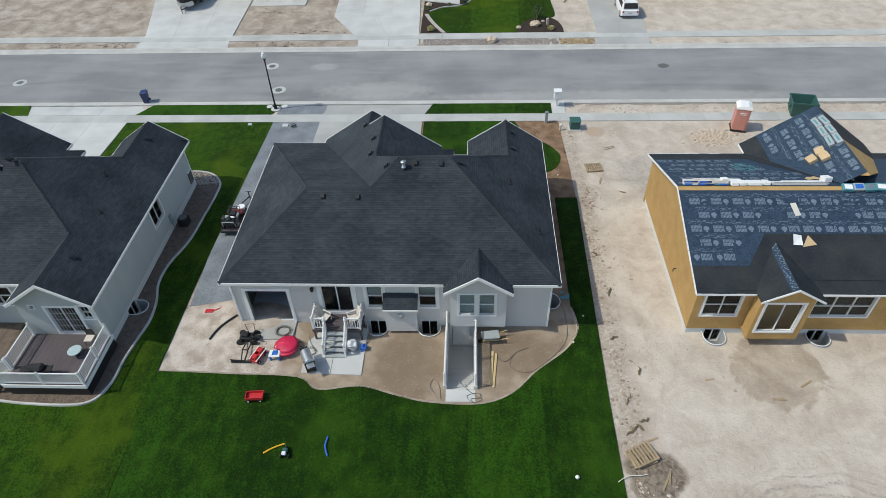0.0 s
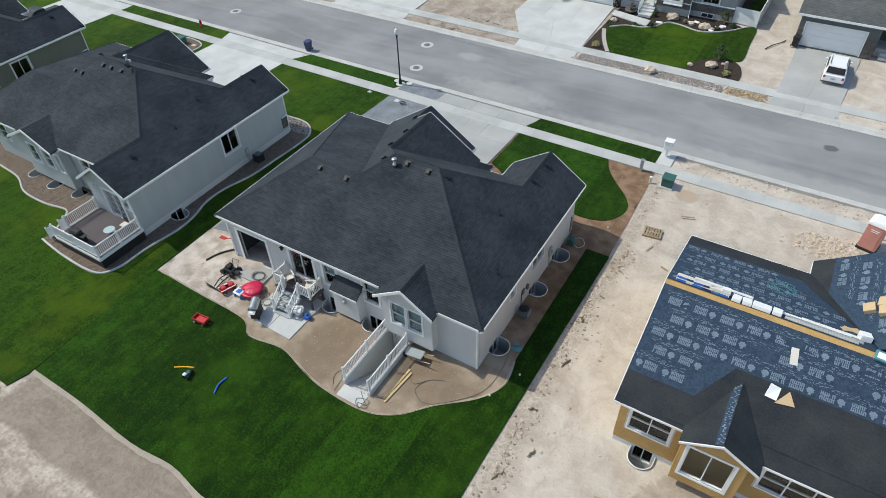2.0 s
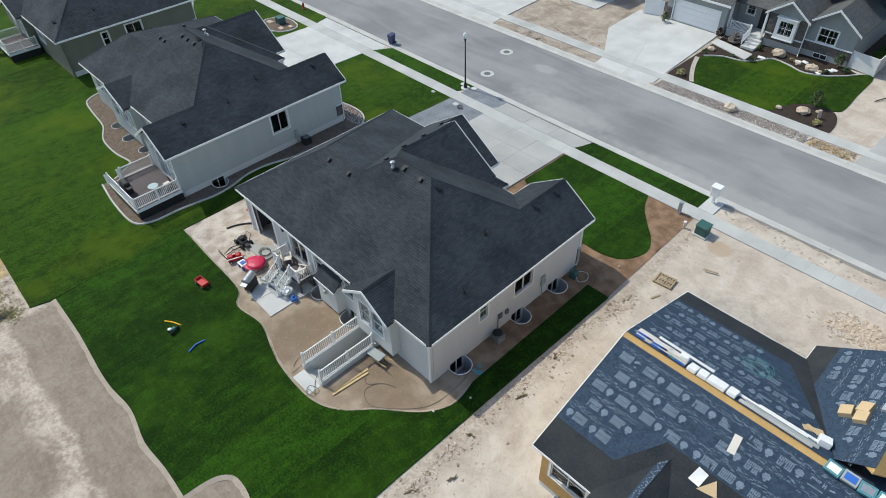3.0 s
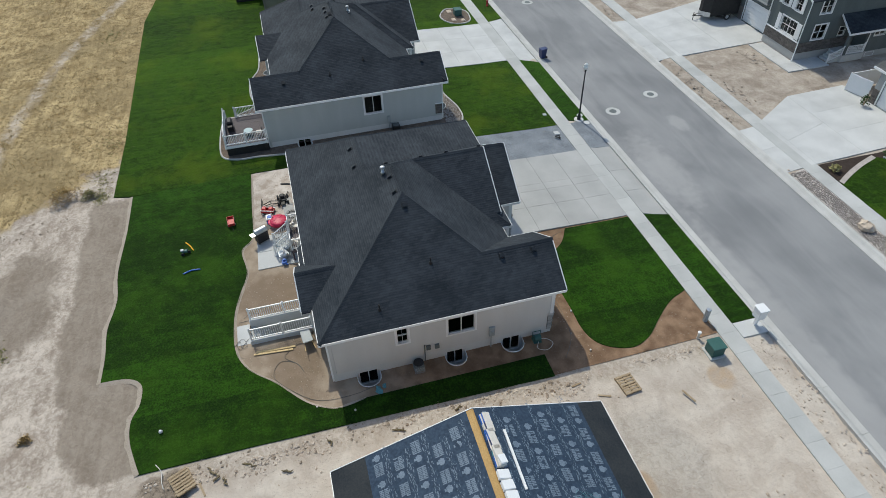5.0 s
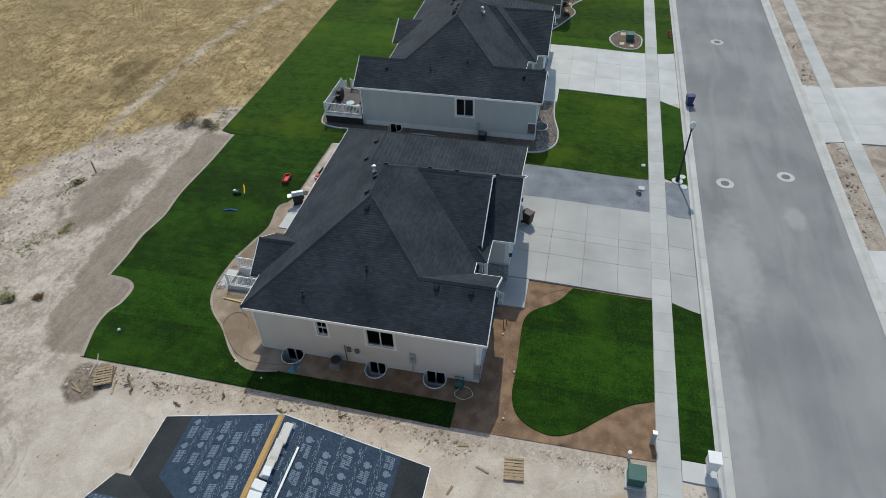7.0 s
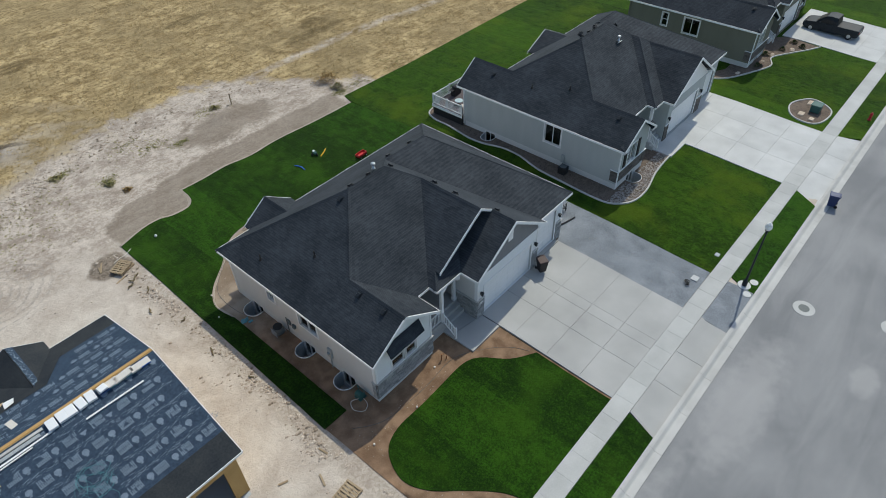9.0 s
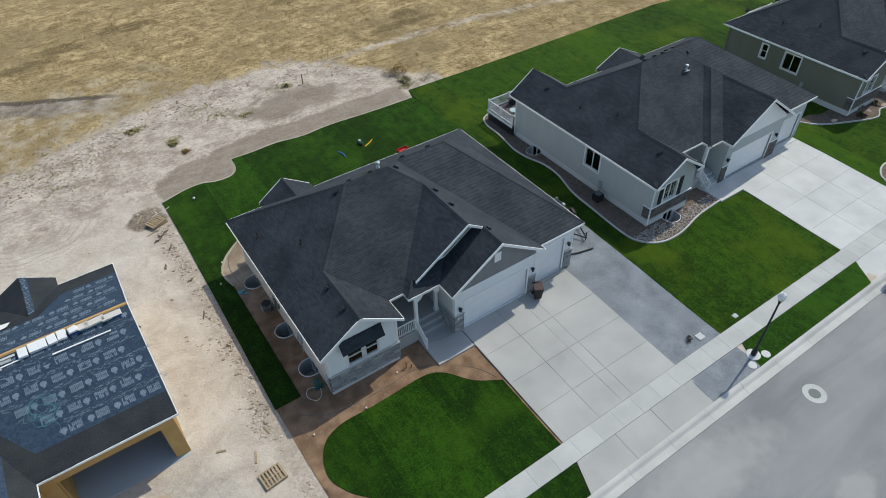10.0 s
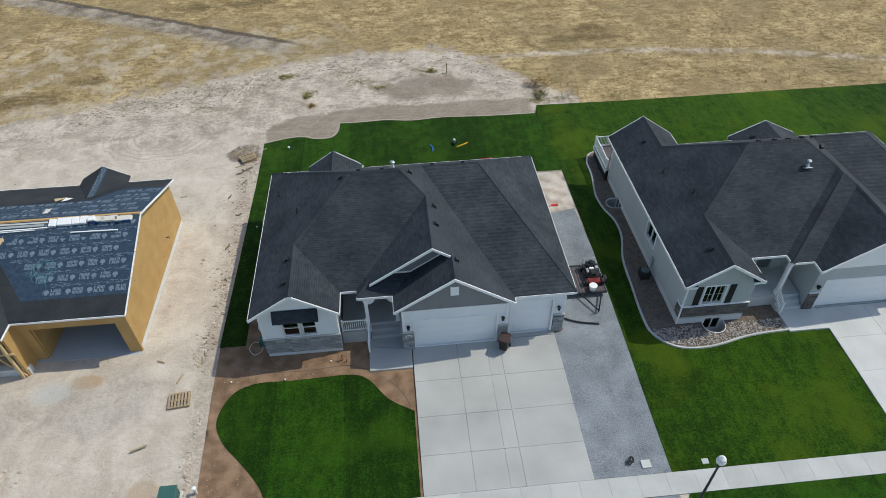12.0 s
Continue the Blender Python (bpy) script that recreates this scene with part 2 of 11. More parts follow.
def soil_material():
    m, n, l, p, x, y, b = ground_parts("raked garden soil")
    warp, mid, fine = noise_node(n, l, p, 0.5, 5), noise_node(n, l, p, 1.3, 5), noise_node(n, l, p, 22.0, 4)
    tan = blend(n, l, ramp_between(n, l, mid, 0.35, 0.7), (0.29, 0.225, 0.165), (0.40, 0.325, 0.25))
    wet = calc(n, l, "MAXIMUM", spot(n, l, x, y, -3.4, 20.3, 2.2, 2.2, warp, 0.6), spot(n, l, x, y, 2.8, 21.4, 2.4, 1.5, warp, 0.7))
    tan = blend(n, l, calc(n, l, "MULTIPLY", wet, 0.7), tan, (0.20, 0.145, 0.10))
    pale = calc(n, l, "SUBTRACT", 1.0, ramp_between(n, l, calc(n, l, "ADD", x, calc(n, l, "MULTIPLY", warp, 2.0)), -10.0, -8.6))
    tan = blend(n, l, pale, tan, blend(n, l, ramp_between(n, l, calc(n, l, "ADD", calc(n, l, "MULTIPLY", fine, 0.45), calc(n, l, "MULTIPLY", mid, 0.55)), 0.38, 0.62), (0.36, 0.295, 0.24), (0.60, 0.54, 0.48)))
    front = ramp_between(n, l, calc(n, l, "ADD", y, calc(n, l, "MULTIPLY", warp, 1.5)), 24.0, 30.0)
    red = blend(n, l, ramp_between(n, l, mid, 0.3, 0.7), (0.165, 0.102, 0.063), (0.29, 0.19, 0.122))
    colour = blend(n, l, front, tan, red)
    colour = blend(n, l, calc(n, l, "MULTIPLY", ramp_between(n, l, fine, 0.55, 0.8), 0.25), colour, (0.5, 0.43, 0.35))
    l.new(colour, b.inputs["Base Color"])
    relief(n, l, b, calc(n, l, "ADD", calc(n, l, "MULTIPLY", mid, 0.7), calc(n, l, "MULTIPLY", fine, 0.5)), 0.8, 0.05)
    return m


def grass_material(name, dark, light, dry, wide):
    """Mown turf: blade-fine noise, drifts of tone, and broad strips that differ a little."""
    m, n, l, p, x, y, b = ground_parts(name)
    big, mid, fine = noise_node(n, l, p, 0.22, 6, 0.6), noise_node(n, l, p, 1.3, 7, 0.65), noise_node(n, l, p, 9.0, 6, 0.75)
    comb = noise_node(n, l, stretched(n, l, p, (3.2, 0.5, 1.0)), 1.0, 5, 0.6)
    strip = n.new("ShaderNodeTexWhiteNoise")
    strip.noise_dimensions = "1D"
    l.new(calc(n, l, "FLOOR", calc(n, l, "DIVIDE", calc(n, l, "ADD", x, calc(n, l, "MULTIPLY", mid, 0.25)), wide)), strip.inputs["W"])
    f = calc(n, l, "ADD", calc(n, l, "MULTIPLY", mid, 0.26), calc(n, l, "ADD", calc(n, l, "MULTIPLY", fine, 0.56), calc(n, l, "MULTIPLY", comb, 0.18)))
    f = calc(n, l, "ADD", f, calc(n, l, "MULTIPLY", calc(n, l, "SUBTRACT", strip.outputs["Value"], 0.5), 0.12))
    colour = blend(n, l, ramp_between(n, l, f, 0.40, 0.605), dark, light)
    colour = blend(n, l, calc(n, l, "MULTIPLY", ramp_between(n, l, big, 0.46, 0.68), 0.55), colour, dry)
    l.new(colour, b.inputs["Base Color"])
    b.inputs["Sheen Weight"].default_value, b.inputs["Sheen Roughness"].default_value = 0.10, 0.45
    b.inputs["Sheen Tint"].default_value = (0.45, 0.65, 0.05, 1)
    relief(n, l, b, calc(n, l, "ADD", calc(n, l, "MULTIPLY", fine, 0.7), calc(n, l, "MULTIPLY", mid, 0.7)), 1.0, 0.07)
    return m


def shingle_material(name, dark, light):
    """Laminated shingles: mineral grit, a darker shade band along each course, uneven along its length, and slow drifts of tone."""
    m, n, l = tree_of(name)
    b = n["Principled BSDF"]
    g = n.new("ShaderNodeNewGeometry")
    p = g.outputs["Position"]
    s = n.new("ShaderNodeSeparateXYZ")
    l.new(p, s.inputs[0])
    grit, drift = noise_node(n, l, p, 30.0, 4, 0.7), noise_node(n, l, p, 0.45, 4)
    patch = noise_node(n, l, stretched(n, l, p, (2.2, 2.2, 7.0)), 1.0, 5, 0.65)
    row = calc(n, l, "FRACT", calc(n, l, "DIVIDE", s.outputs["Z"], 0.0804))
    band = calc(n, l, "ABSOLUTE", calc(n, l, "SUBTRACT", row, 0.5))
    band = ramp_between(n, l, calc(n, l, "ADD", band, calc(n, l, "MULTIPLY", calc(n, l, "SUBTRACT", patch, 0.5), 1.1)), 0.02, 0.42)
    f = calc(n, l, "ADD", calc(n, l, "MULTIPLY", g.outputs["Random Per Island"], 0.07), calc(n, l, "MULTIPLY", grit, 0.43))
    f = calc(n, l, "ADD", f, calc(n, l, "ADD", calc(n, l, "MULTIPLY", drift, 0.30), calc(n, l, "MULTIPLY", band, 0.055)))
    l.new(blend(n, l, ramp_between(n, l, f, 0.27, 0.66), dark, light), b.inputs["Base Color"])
    b.inputs["Roughness"].default_value, b.inputs["Specular IOR Level"].default_value = 0.85, 0.2
    relief(n, l, b, grit, 0.4, 0.004)
    return m


def wrap_material():
    """Dark blue roofing felt with rows of worn pale printing."""
    m, n, l = tree_of("printed blue roofing felt")
    b = n["Principled BSDF"]
    g = n.new("ShaderNodeNewGeometry")
    p = g.outputs["Position"]
    crease, worn = noise_node(n, l, p, 3.0, 6), noise_node(n, l, p, 9.0, 4)
    l.new(blend(n, l, ramp_between(n, l, calc(n, l, "ADD", calc(n, l, "MULTIPLY", crease, 0.4), calc(n, l, "MULTIPLY", worn, 0.6)), 0.3, 0.7), (0.020, 0.037, 0.066), (0.040, 0.068, 0.108)), b.inputs["Base Color"])
    b.inputs["Roughness"].default_value, b.inputs["Specular IOR Level"].default_value = 0.75, 0.25
    relief(n, l, b, calc(n, l, "ADD", crease, calc(n, l, "MULTIPLY", worn, 0.4)), 0.5, 0.03)
    return m


def glass_material():
    m, n, l = tree_of("window glass")
    b = n["Principled BSDF"]
    b.inputs["Base Color"].default_value = (0.66, 0.72, 0.73, 1)
    b.inputs["Transmission Weight"].default_value = 1.0
    b.inputs["IOR"].default_value = 1.3
    b.inputs["Roughness"].default_value = 0.02
    return m


def siding_material(name, dark, light):
    """Stucco: fine grain, faint streaks down the wall."""
    m, n, l = tree_of(name)
    b = n["Principled BSDF"]
    g = n.new("ShaderNodeNewGeometry")
    p = g.outputs["Position"]
    mp = n.new("ShaderNodeMapping")
    mp.inputs["Scale"].default_value = (1.4, 1.4, 0.25)
    l.new(p, mp.inputs["Vector"])
    streak, grain = noise_node(n, l, mp.outputs[0], 1.0, 5), noise_node(n, l, p, 38.0, 3)
    f = calc(n, l, "ADD", calc(n, l, "MULTIPLY", streak, 0.45), calc(n, l, "MULTIPLY", grain, 0.55))
    l.new(blend(n, l, ramp_between(n, l, f, 0.2, 0.8), dark, light), b.inputs["Base Color"])
    b.inputs["Roughness"].default_value, b.inputs["Specular IOR Level"].default_value = 0.9, 0.2
    relief(n, l, b, grain, 0.5, 0.008)
    return m


M_DIRT, M_SOIL = dirt_material(), soil_material()
M_SOD = grass_material("new sod", (0.005, 0.021, 0.0008), (0.024, 0.079, 0.004), (0.034, 0.090, 0.005), 3.9)
M_LAWN = grass_material("older lawn", (0.007, 0.025, 0.0008), (0.036, 0.090, 0.004), (0.070, 0.112, 0.005), 5.2)
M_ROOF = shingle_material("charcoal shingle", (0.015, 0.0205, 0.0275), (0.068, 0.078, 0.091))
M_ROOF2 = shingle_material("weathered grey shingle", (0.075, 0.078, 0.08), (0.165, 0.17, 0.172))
M_WRAP = wrap_material()
M_FELT = surface("dusty black roofing felt", (0.014, 0.019, 0.026), (0.045, 0.049, 0.051), 0.7, 12, 0.8, 0.5, 0.02, spec=0.2, blotch=0.6)
M_PRINT = surface("worn pale blue printing", (0.085, 0.122, 0.172), (0.215, 0.275, 0.345), 3.0, 30, 0.6, 0.2)
M_GLASS = glass_material()
M_STUCCO = siding_material("light grey stucco", (0.555, 0.548, 0.538), (0.645, 0.638, 0.628))
M_FRONT = siding_material("lighter grey of the front walls", (0.74, 0.755, 0.76), (0.82, 0.835, 0.84))
M_STUCCO2 = siding_material("mid grey stucco", (0.41, 0.435, 0.432), (0.495, 0.52, 0.515))
M_OLIVE = siding_material("olive grey stucco", (0.17, 0.17, 0.135), (0.22, 0.22, 0.175))
M_SLATE = siding_material("slate grey siding", (0.095, 0.11, 0.11), (0.145, 0.165, 0.165))
M_GREYS = siding_material("cool grey siding", (0.27, 0.285, 0.285), (0.36, 0.375, 0.375))
# gable colour; the porch recess walls borrow it as shade
M_GABLE = siding_material("darker grey gable siding", (0.20, 0.20, 0.205), (0.27, 0.27, 0.275))
M_WHITE = surface("white painted trim", (0.78, 0.79, 0.79), (0.87, 0.87, 0.87), 1.2, 20, 0.45, 0.1, 0.003, spec=0.5)
M_VINYL = surface("white vinyl", (0.74, 0.75, 0.75), (0.85, 0.85, 0.85), 2.0, 30, 0.35, 0.05, 0.002, spec=0.5)
M_BASE = surface("bare foundation concrete", (0.36, 0.36, 0.35), (0.47, 0.465, 0.45), 0.8, 25, 0.88, 0.3, 0.006)
M_FOUND = surface("painted foundation", (0.54, 0.55, 0.55), (0.66, 0.67, 0.67), 0.8, 25, 0.85, 0.3, 0.006)
M_CONC = surface("broom finished concrete", (0.44, 0.445, 0.44), (0.62, 0.625, 0.615), 0.5, 30, 0.85, 0.35, 0.004, spread=0.10, blotch=0.6)
M_WALK = surface("worn pavement concrete", (0.38, 0.385, 0.375), (0.54, 0.545, 0.53), 0.5, 30, 0.85, 0.35, 0.004, spread=0.12, blotch=0.6)
M_DRIVE = surface("pale grey concrete", (0.325, 0.326, 0.318), (0.475, 0.474, 0.462), 0.35, 30, 0.8, 0.35, 0.004, spread=0.06, blotch=0.65)
M_KERB = surface("kerb concrete", (0.40, 0.395, 0.38), (0.58, 0.575, 0.555), 0.7, 25, 0.85, 0.35, 0.006, spread=0.06, blotch=0.55)
M_STONE = surface("grey ledge stone", (0.14, 0.15, 0.16), (0.42, 0.42, 0.41), 5.0, 40, 0.85, 0.6, 0.012, spread=0.22)
M_DARKSTONE = surface("dark brown grey stone", (0.07, 0.06, 0.055), (0.20, 0.18, 0.165), 4.0, 40, 0.85, 0.6, 0.012, spread=0.2)
M_OSB = surface("strand board", (0.34, 0.20, 0.07), (0.57, 0.375, 0.155), 1.2, 24, 0.75, 0.3, 0.004, spread=0.05, blotch=0.35)
M_PINE = surface("fresh sawn pine", (0.48, 0.34, 0.16), (0.68, 0.52, 0.29), 1.5, 20, 0.7, 0.2, 0.003, spread=0.12)
M_PALLET = surface("weathered pallet wood", (0.26, 0.19, 0.115), (0.46, 0.36, 0.24), 2.0, 25, 0.85, 0.3, 0.004, spread=0.15)
M_DECKING = surface("brown grey composite decking", (0.072, 0.061, 0.067), (0.125, 0.107, 0.114), 1.0, 30, 0.7, 0.2, 0.003, spread=0.15)
M_DARK = surface("near black rubber and plastic", (0.012, 0.012, 0.013), (0.035, 0.035, 0.036), 3.0, 30, 0.5, 0.2, 0.003)
M_BLACKMETAL = surface("black painted metal", (0.011, 0.014, 0.018), (0.026, 0.032, 0.039), 3.0, 30, 0.5, 0.05, 0.002, spec=0.3)
M_STEEL = surface("galvanised steel", (0.42, 0.44, 0.45), (0.60, 0.62, 0.63), 2.0, 15, 0.38, 0.1, 0.003, metal=0.85)
M_WELL = surface("dull zinc sheet", (0.34, 0.37, 0.39), (0.48, 0.51, 0.53), 2.0, 15, 0.6, 0.1, 0.003)
M_GREYMETAL = surface("grey painted metal", (0.30, 0.33, 0.34), (0.40, 0.43, 0.44), 2.0, 20, 0.5, 0.1, 0.003)
M_RED = surface("red plastic", (0.42, 0.018, 0.022), (0.60, 0.035, 0.04), 2.0, 20, 0.45, 0.1, 0.003, spec=0.5)
M_PINK = surface("raspberry red plastic", (0.50, 0.012, 0.06), (0.66, 0.028, 0.10), 2.0, 20, 0.45, 0.1, 0.003, spec=0.5)
M_BLUE = surface("blue plastic", (0.02, 0.10, 0.42), (0.04, 0.18, 0.60), 2.0, 20, 0.45, 0.1, 0.003, spec=0.5)
M_NAVY = surface("navy blue plastic", (0.015, 0.03, 0.10), (0.03, 0.05, 0.15), 2.0, 20, 0.45, 0.1, 0.003, spec=0.5)
M_YELLOW = surface("orange yellow foam", (0.75, 0.36, 0.02), (0.85, 0.48, 0.04), 2.0, 20, 0.7, 0.1, 0.003)
M_GREEN = surface("green painted steel", (0.03, 0.095, 0.085), (0.055, 0.14, 0.125), 1.5, 20, 0.5, 0.1, 0.003)
M_TAN = surface("cream plastic", (0.60, 0.56, 0.50), (0.72, 0.68, 0.62), 2.0, 20, 0.6, 0.1, 0.003)
M_SALMON = surface("faded salmon plastic", (0.52, 0.22, 0.18), (0.66, 0.33, 0.28), 1.5, 15, 0.55, 0.1, 0.003)
M_BOARD = surface("cardboard", (0.50, 0.36, 0.20), (0.62, 0.47, 0.29), 2.0, 20, 0.8, 0.1, 0.003)
M_GRAVEL = surface("blue grey crushed gravel", (0.10, 0.114, 0.132), (0.32, 0.348, 0.38), 0.7, 16, 0.9, 0.5, 0.02, blotch=0.4)
M_PEBBLE = surface("river pebbles", (0.24, 0.21, 0.19), (0.55, 0.50, 0.46), 3.0, 30, 0.8, 0.4, 0.01, spread=0.25)
M_MULCH = surface("dark bark mulch", (0.02, 0.014, 0.011), (0.07, 0.05, 0.04), 3.0, 25, 0.95, 0.9, 0.04)
M_BARK = surface("brown bark chips", (0.06, 0.045, 0.035), (0.25, 0.195, 0.155), 3.0, 16, 0.95, 0.9, 0.04)
M_ROCK = surface("pale landscape boulder", (0.42, 0.32, 0.23), (0.66, 0.57, 0.47), 1.5, 12, 0.85, 0.8, 0.04)
M_CRUMB = surface("soil crumb", (0.22, 0.175, 0.13), (0.40, 0.33, 0.26), 2.0, 20, 0.95, 0.5, 0.02, spread=0.2)
M_LIP = surface("crumbly pale soil", (0.30, 0.25, 0.20), (0.45, 0.39, 0.325), 2.0, 20, 0.95, 0.6, 0.03)
M_CLOD = surface("dry dirt clod", (0.38, 0.31, 0.245), (0.62, 0.54, 0.46), 2.0, 20, 0.95, 0.6, 0.03, spread=0.25)
M_LEAF = surface("shrub leaves", (0.018, 0.045, 0.012), (0.06, 0.11, 0.028), 3.0, 20, 0.7, 0.3, 0.02, spread=0.2)
M_STRAW = surface("dry grass stems", (0.38, 0.27, 0.115), (0.66, 0.51, 0.28), 2.0, 15, 0.9, 0.0, 0.01, spread=0.3)
M_WEED = surface("weedy green grass", (0.26, 0.25, 0.10), (0.42, 0.38, 0.18), 2.0, 15, 0.9, 0.0, 0.01, spread=0.3)
M_CAR = surface("white car paint", (0.80, 0.80, 0.80), (0.86, 0.86, 0.86), 1.0, 20, 0.2, 0.0, 0.002, spec=0.6)
M_GLOBE = surface("white lamp globe", (0.78, 0.78, 0.76), (0.85, 0.85, 0.83), 2.0, 20, 0.3, 0.0, 0.002, spec=0.5)
# unlit rooms: their shade is put into this near black colour
M_ROOMSHADE = surface("near black room surface with shade in its colour", (0.05, 0.054, 0.054), (0.085, 0.09, 0.09), 1.0, 20, 0.9, 0.0)
M_FLOORIN = surface("garage floor", (0.36, 0.40, 0.43), (0.48, 0.52, 0.55), 0.8, 20, 0.6, 0.1)
M_CASE = surface("dull grey enamel", (0.10, 0.115, 0.115), (0.16, 0.18, 0.18), 2.0, 20, 0.6, 0.1, 0.003)
M_DARKRED = surface("dull dark red enamel", (0.14, 0.018, 0.018), (0.24, 0.03, 0.03), 2.0, 20, 0.5, 0.1, 0.003)
M_BLIND = surface("pale window blind", (0.50, 0.56, 0.55), (0.62, 0.68, 0.67), 2.0, 20, 0.7, 0.0)
M_TEAL = surface("teal plastic wrap", (0.05, 0.20, 0.24), (0.14, 0.34, 0.38), 3.0, 20, 0.4, 0.1)


# ---- mesh helpers ----
class Geo:
    """Gathers faces for one mesh."""

    def __init__(self):
        self.v, self.f, self.cuts = [], [], []

    def cut(self):
        """What is added from here on becomes a piece of its own."""
        if self.f and (not self.cuts or self.cuts[-1][1] < len(self.f)):
            self.cuts.append((len(self.v), len(self.f)))
        return self

    def pieces(self):
        ends = [(0, 0)] + self.cuts + [(len(self.v), len(self.f))]
        for (v0, f0), (v1, f1) in zip(ends, ends[1:]):
            if f1 > f0:
                g = Geo()
                g.v, g.f = self.v[v0:v1], [tuple(i - v0 for i in f) for f in self.f[f0:f1]]
                yield g

    def add(self, verts, faces):
        k = len(self.v)
        self.v += [tuple(p) for p in verts]
        self.f += [tuple(i + k for i in f) for f in faces]
        return self

    def box(self, x0, y0, z0, x1, y1, z1, m=None, c=0.0):
        """A box between two corners; c: its chamfer; m: a turn or pose put on it."""
        x0, x1, y0, y1, z0, z1 = min(x0, x1), max(x0, x1), min(y0, y1), max(y0, y1), min(z0, z1), max(z0, z1)
        if c <= 0:
            p = [(x, y, z) for z in (z0, z1) for y in (y0, y1) for x in (x0, x1)]
            f = [(0, 2, 3, 1), (4, 5, 7, 6), (0, 1, 5, 4), (2, 6, 7, 3), (0, 4, 6, 2), (1, 3, 7, 5)]
        else:
            c = min(c, (x1 - x0) / 2.01, (y1 - y0) / 2.01, (z1 - z0) / 2.01)
            rim = [(x0 + c, y0), (x1 - c, y0), (x1, y0 + c), (x1, y1 - c), (x1 - c, y1), (x0 + c, y1), (x0, y1 - c), (x0, y0 + c)]
            ins = [(x0 + c, y0 + c), (x1 - c, y0 + c), (x1 - c, y0 + c), (x1 - c, y1 - c), (x1 - c, y1 - c), (x0 + c, y1 - c), (x0 + c, y1 - c), (x0 + c, y0 + c)]
            p = [(*q, z0) for q in ins] + [(*q, z0 + c) for q in rim] + [(*q, z1 - c) for q in rim] + [(*q, z1) for q in ins]
            f = [(7, 5, 3, 1), (24, 26, 28, 30)]
            for r in range(3):
                for i in range(8):
                    j = (i + 1) % 8
                    q = (8 * r + i, 8 * r + j, 8 * r + 8 + j, 8 * r + 8 + i)
                    if p[q[0]] == p[q[1]]:
                        q = q[1:]
                    elif p[q[2]] == p[q[3]]:
                        q = q[:3]
                    f.append(q)
        if m is not None:
            p = [m @ Vector(q) for q in p]
        return self.add(p, f)

    def tube(self, path, radius, sides=8, cap=True):
        """A pipe along a path; radius may be a list."""
        path = [Vector(p) for p in path]
        rs = radius if isinstance(radius, (list, tuple)) else [radius] * len(path)
        rings = []
        for i, p in enumerate(path):
            d = (path[min(i + 1, len(path) - 1)] - path[max(i - 1, 0)]).normalized()
            a = d.orthogonal().normalized() if i == 0 else (side - d * side.dot(d)).normalized()
            side = a
            b = d.cross(a)
            rings.append([p + (a * math.cos(2 * math.pi * k / sides) + b * math.sin(2 * math.pi * k / sides)) * rs[i] for k in range(sides)])
        v = [q for r in rings for q in r]
        f = [(sides * i + k, sides * i + (k + 1) % sides, sides * (i + 1) + (k + 1) % sides, sides * (i + 1) + k) for i in range(len(path) - 1) for k in range(sides)]
        if cap:
            f += [tuple(range(sides - 1, -1, -1)), tuple(range(sides * (len(path) - 1), sides * len(path)))]
        return self.add(v, f)

    def lathe(self, x, y, profile, sides=16):
        """A turned shape on an upright axis: profile rows of radius and height, from below."""
        return self.tube_rings([[(x + r * math.cos(2 * math.pi * k / sides), y + r * math.sin(2 * math.pi * k / sides), z) for k in range(sides)] for r, z in profile])

    def tube_rings(self, rings):
        s = len(rings[0])
        v = [q for r in rings for q in r]
        f = [(s * i + k, s * i + (k + 1) % s, s * (i + 1) + (k + 1) % s, s * (i + 1) + k) for i in range(len(rings) - 1) for k in range(s)]
        f += [tuple(range(s - 1, -1, -1)), tuple(range(s * (len(rings) - 1), s * len(rings)))]
        return self.add(v, f)

    def prism(self, pts, z0, z1):
        """An upright prism over a plan outline that runs anticlockwise."""
        k = len(pts)
        v = [(x, y, z0) for x, y in pts] + [(x, y, z1) for x, y in pts]
        f = [tuple(range(k - 1, -1, -1)), tuple(range(k, 2 * k))] + [(i, (i + 1) % k, k + (i + 1) % k, k + i) for i in range(k)]
        return self.add(v, f)

    def slab(self, poly, thick):
        """A sloping slab: its top is the given polygon."""
        k = len(poly)
        v = list(poly) + [(x, y, z - thick) for x, y, z in poly]
        f = [tuple(range(k)), tuple(range(2 * k - 1, k - 1, -1))] + [(i, k + i, k + (i + 1) % k, (i + 1) % k) for i in range(k)]
        return self.add(v, f)

    def blob(self, x, y, z, rx, ry, rz, rng, rough=0.25, rings=4, sides=7):
        rows = []
        for i in range(rings + 1):
            a = math.pi * (i + 0.35) / (rings + 0.7) - math.pi / 2
            rows.append([(x + rx * math.cos(a) * math.cos(t) * w, y + ry * math.cos(a) * math.sin(t) * w, z + rz * math.sin(a) * w)
                         for k in range(sides) for t in (2 * math.pi * k / sides,) for w in (1 + rng.uniform(-rough, rough),)])
        return self.tube_rings(rows)

    def mesh(self, name, mat, smooth=False):
        me = bpy.data.meshes.new(name)
        me.from_pydata(self.v, [], self.f)
        me.materials.append(mat)
        if smooth:
            me.polygons.foreach_set("use_smooth", [True] * len(me.polygons))
        return me


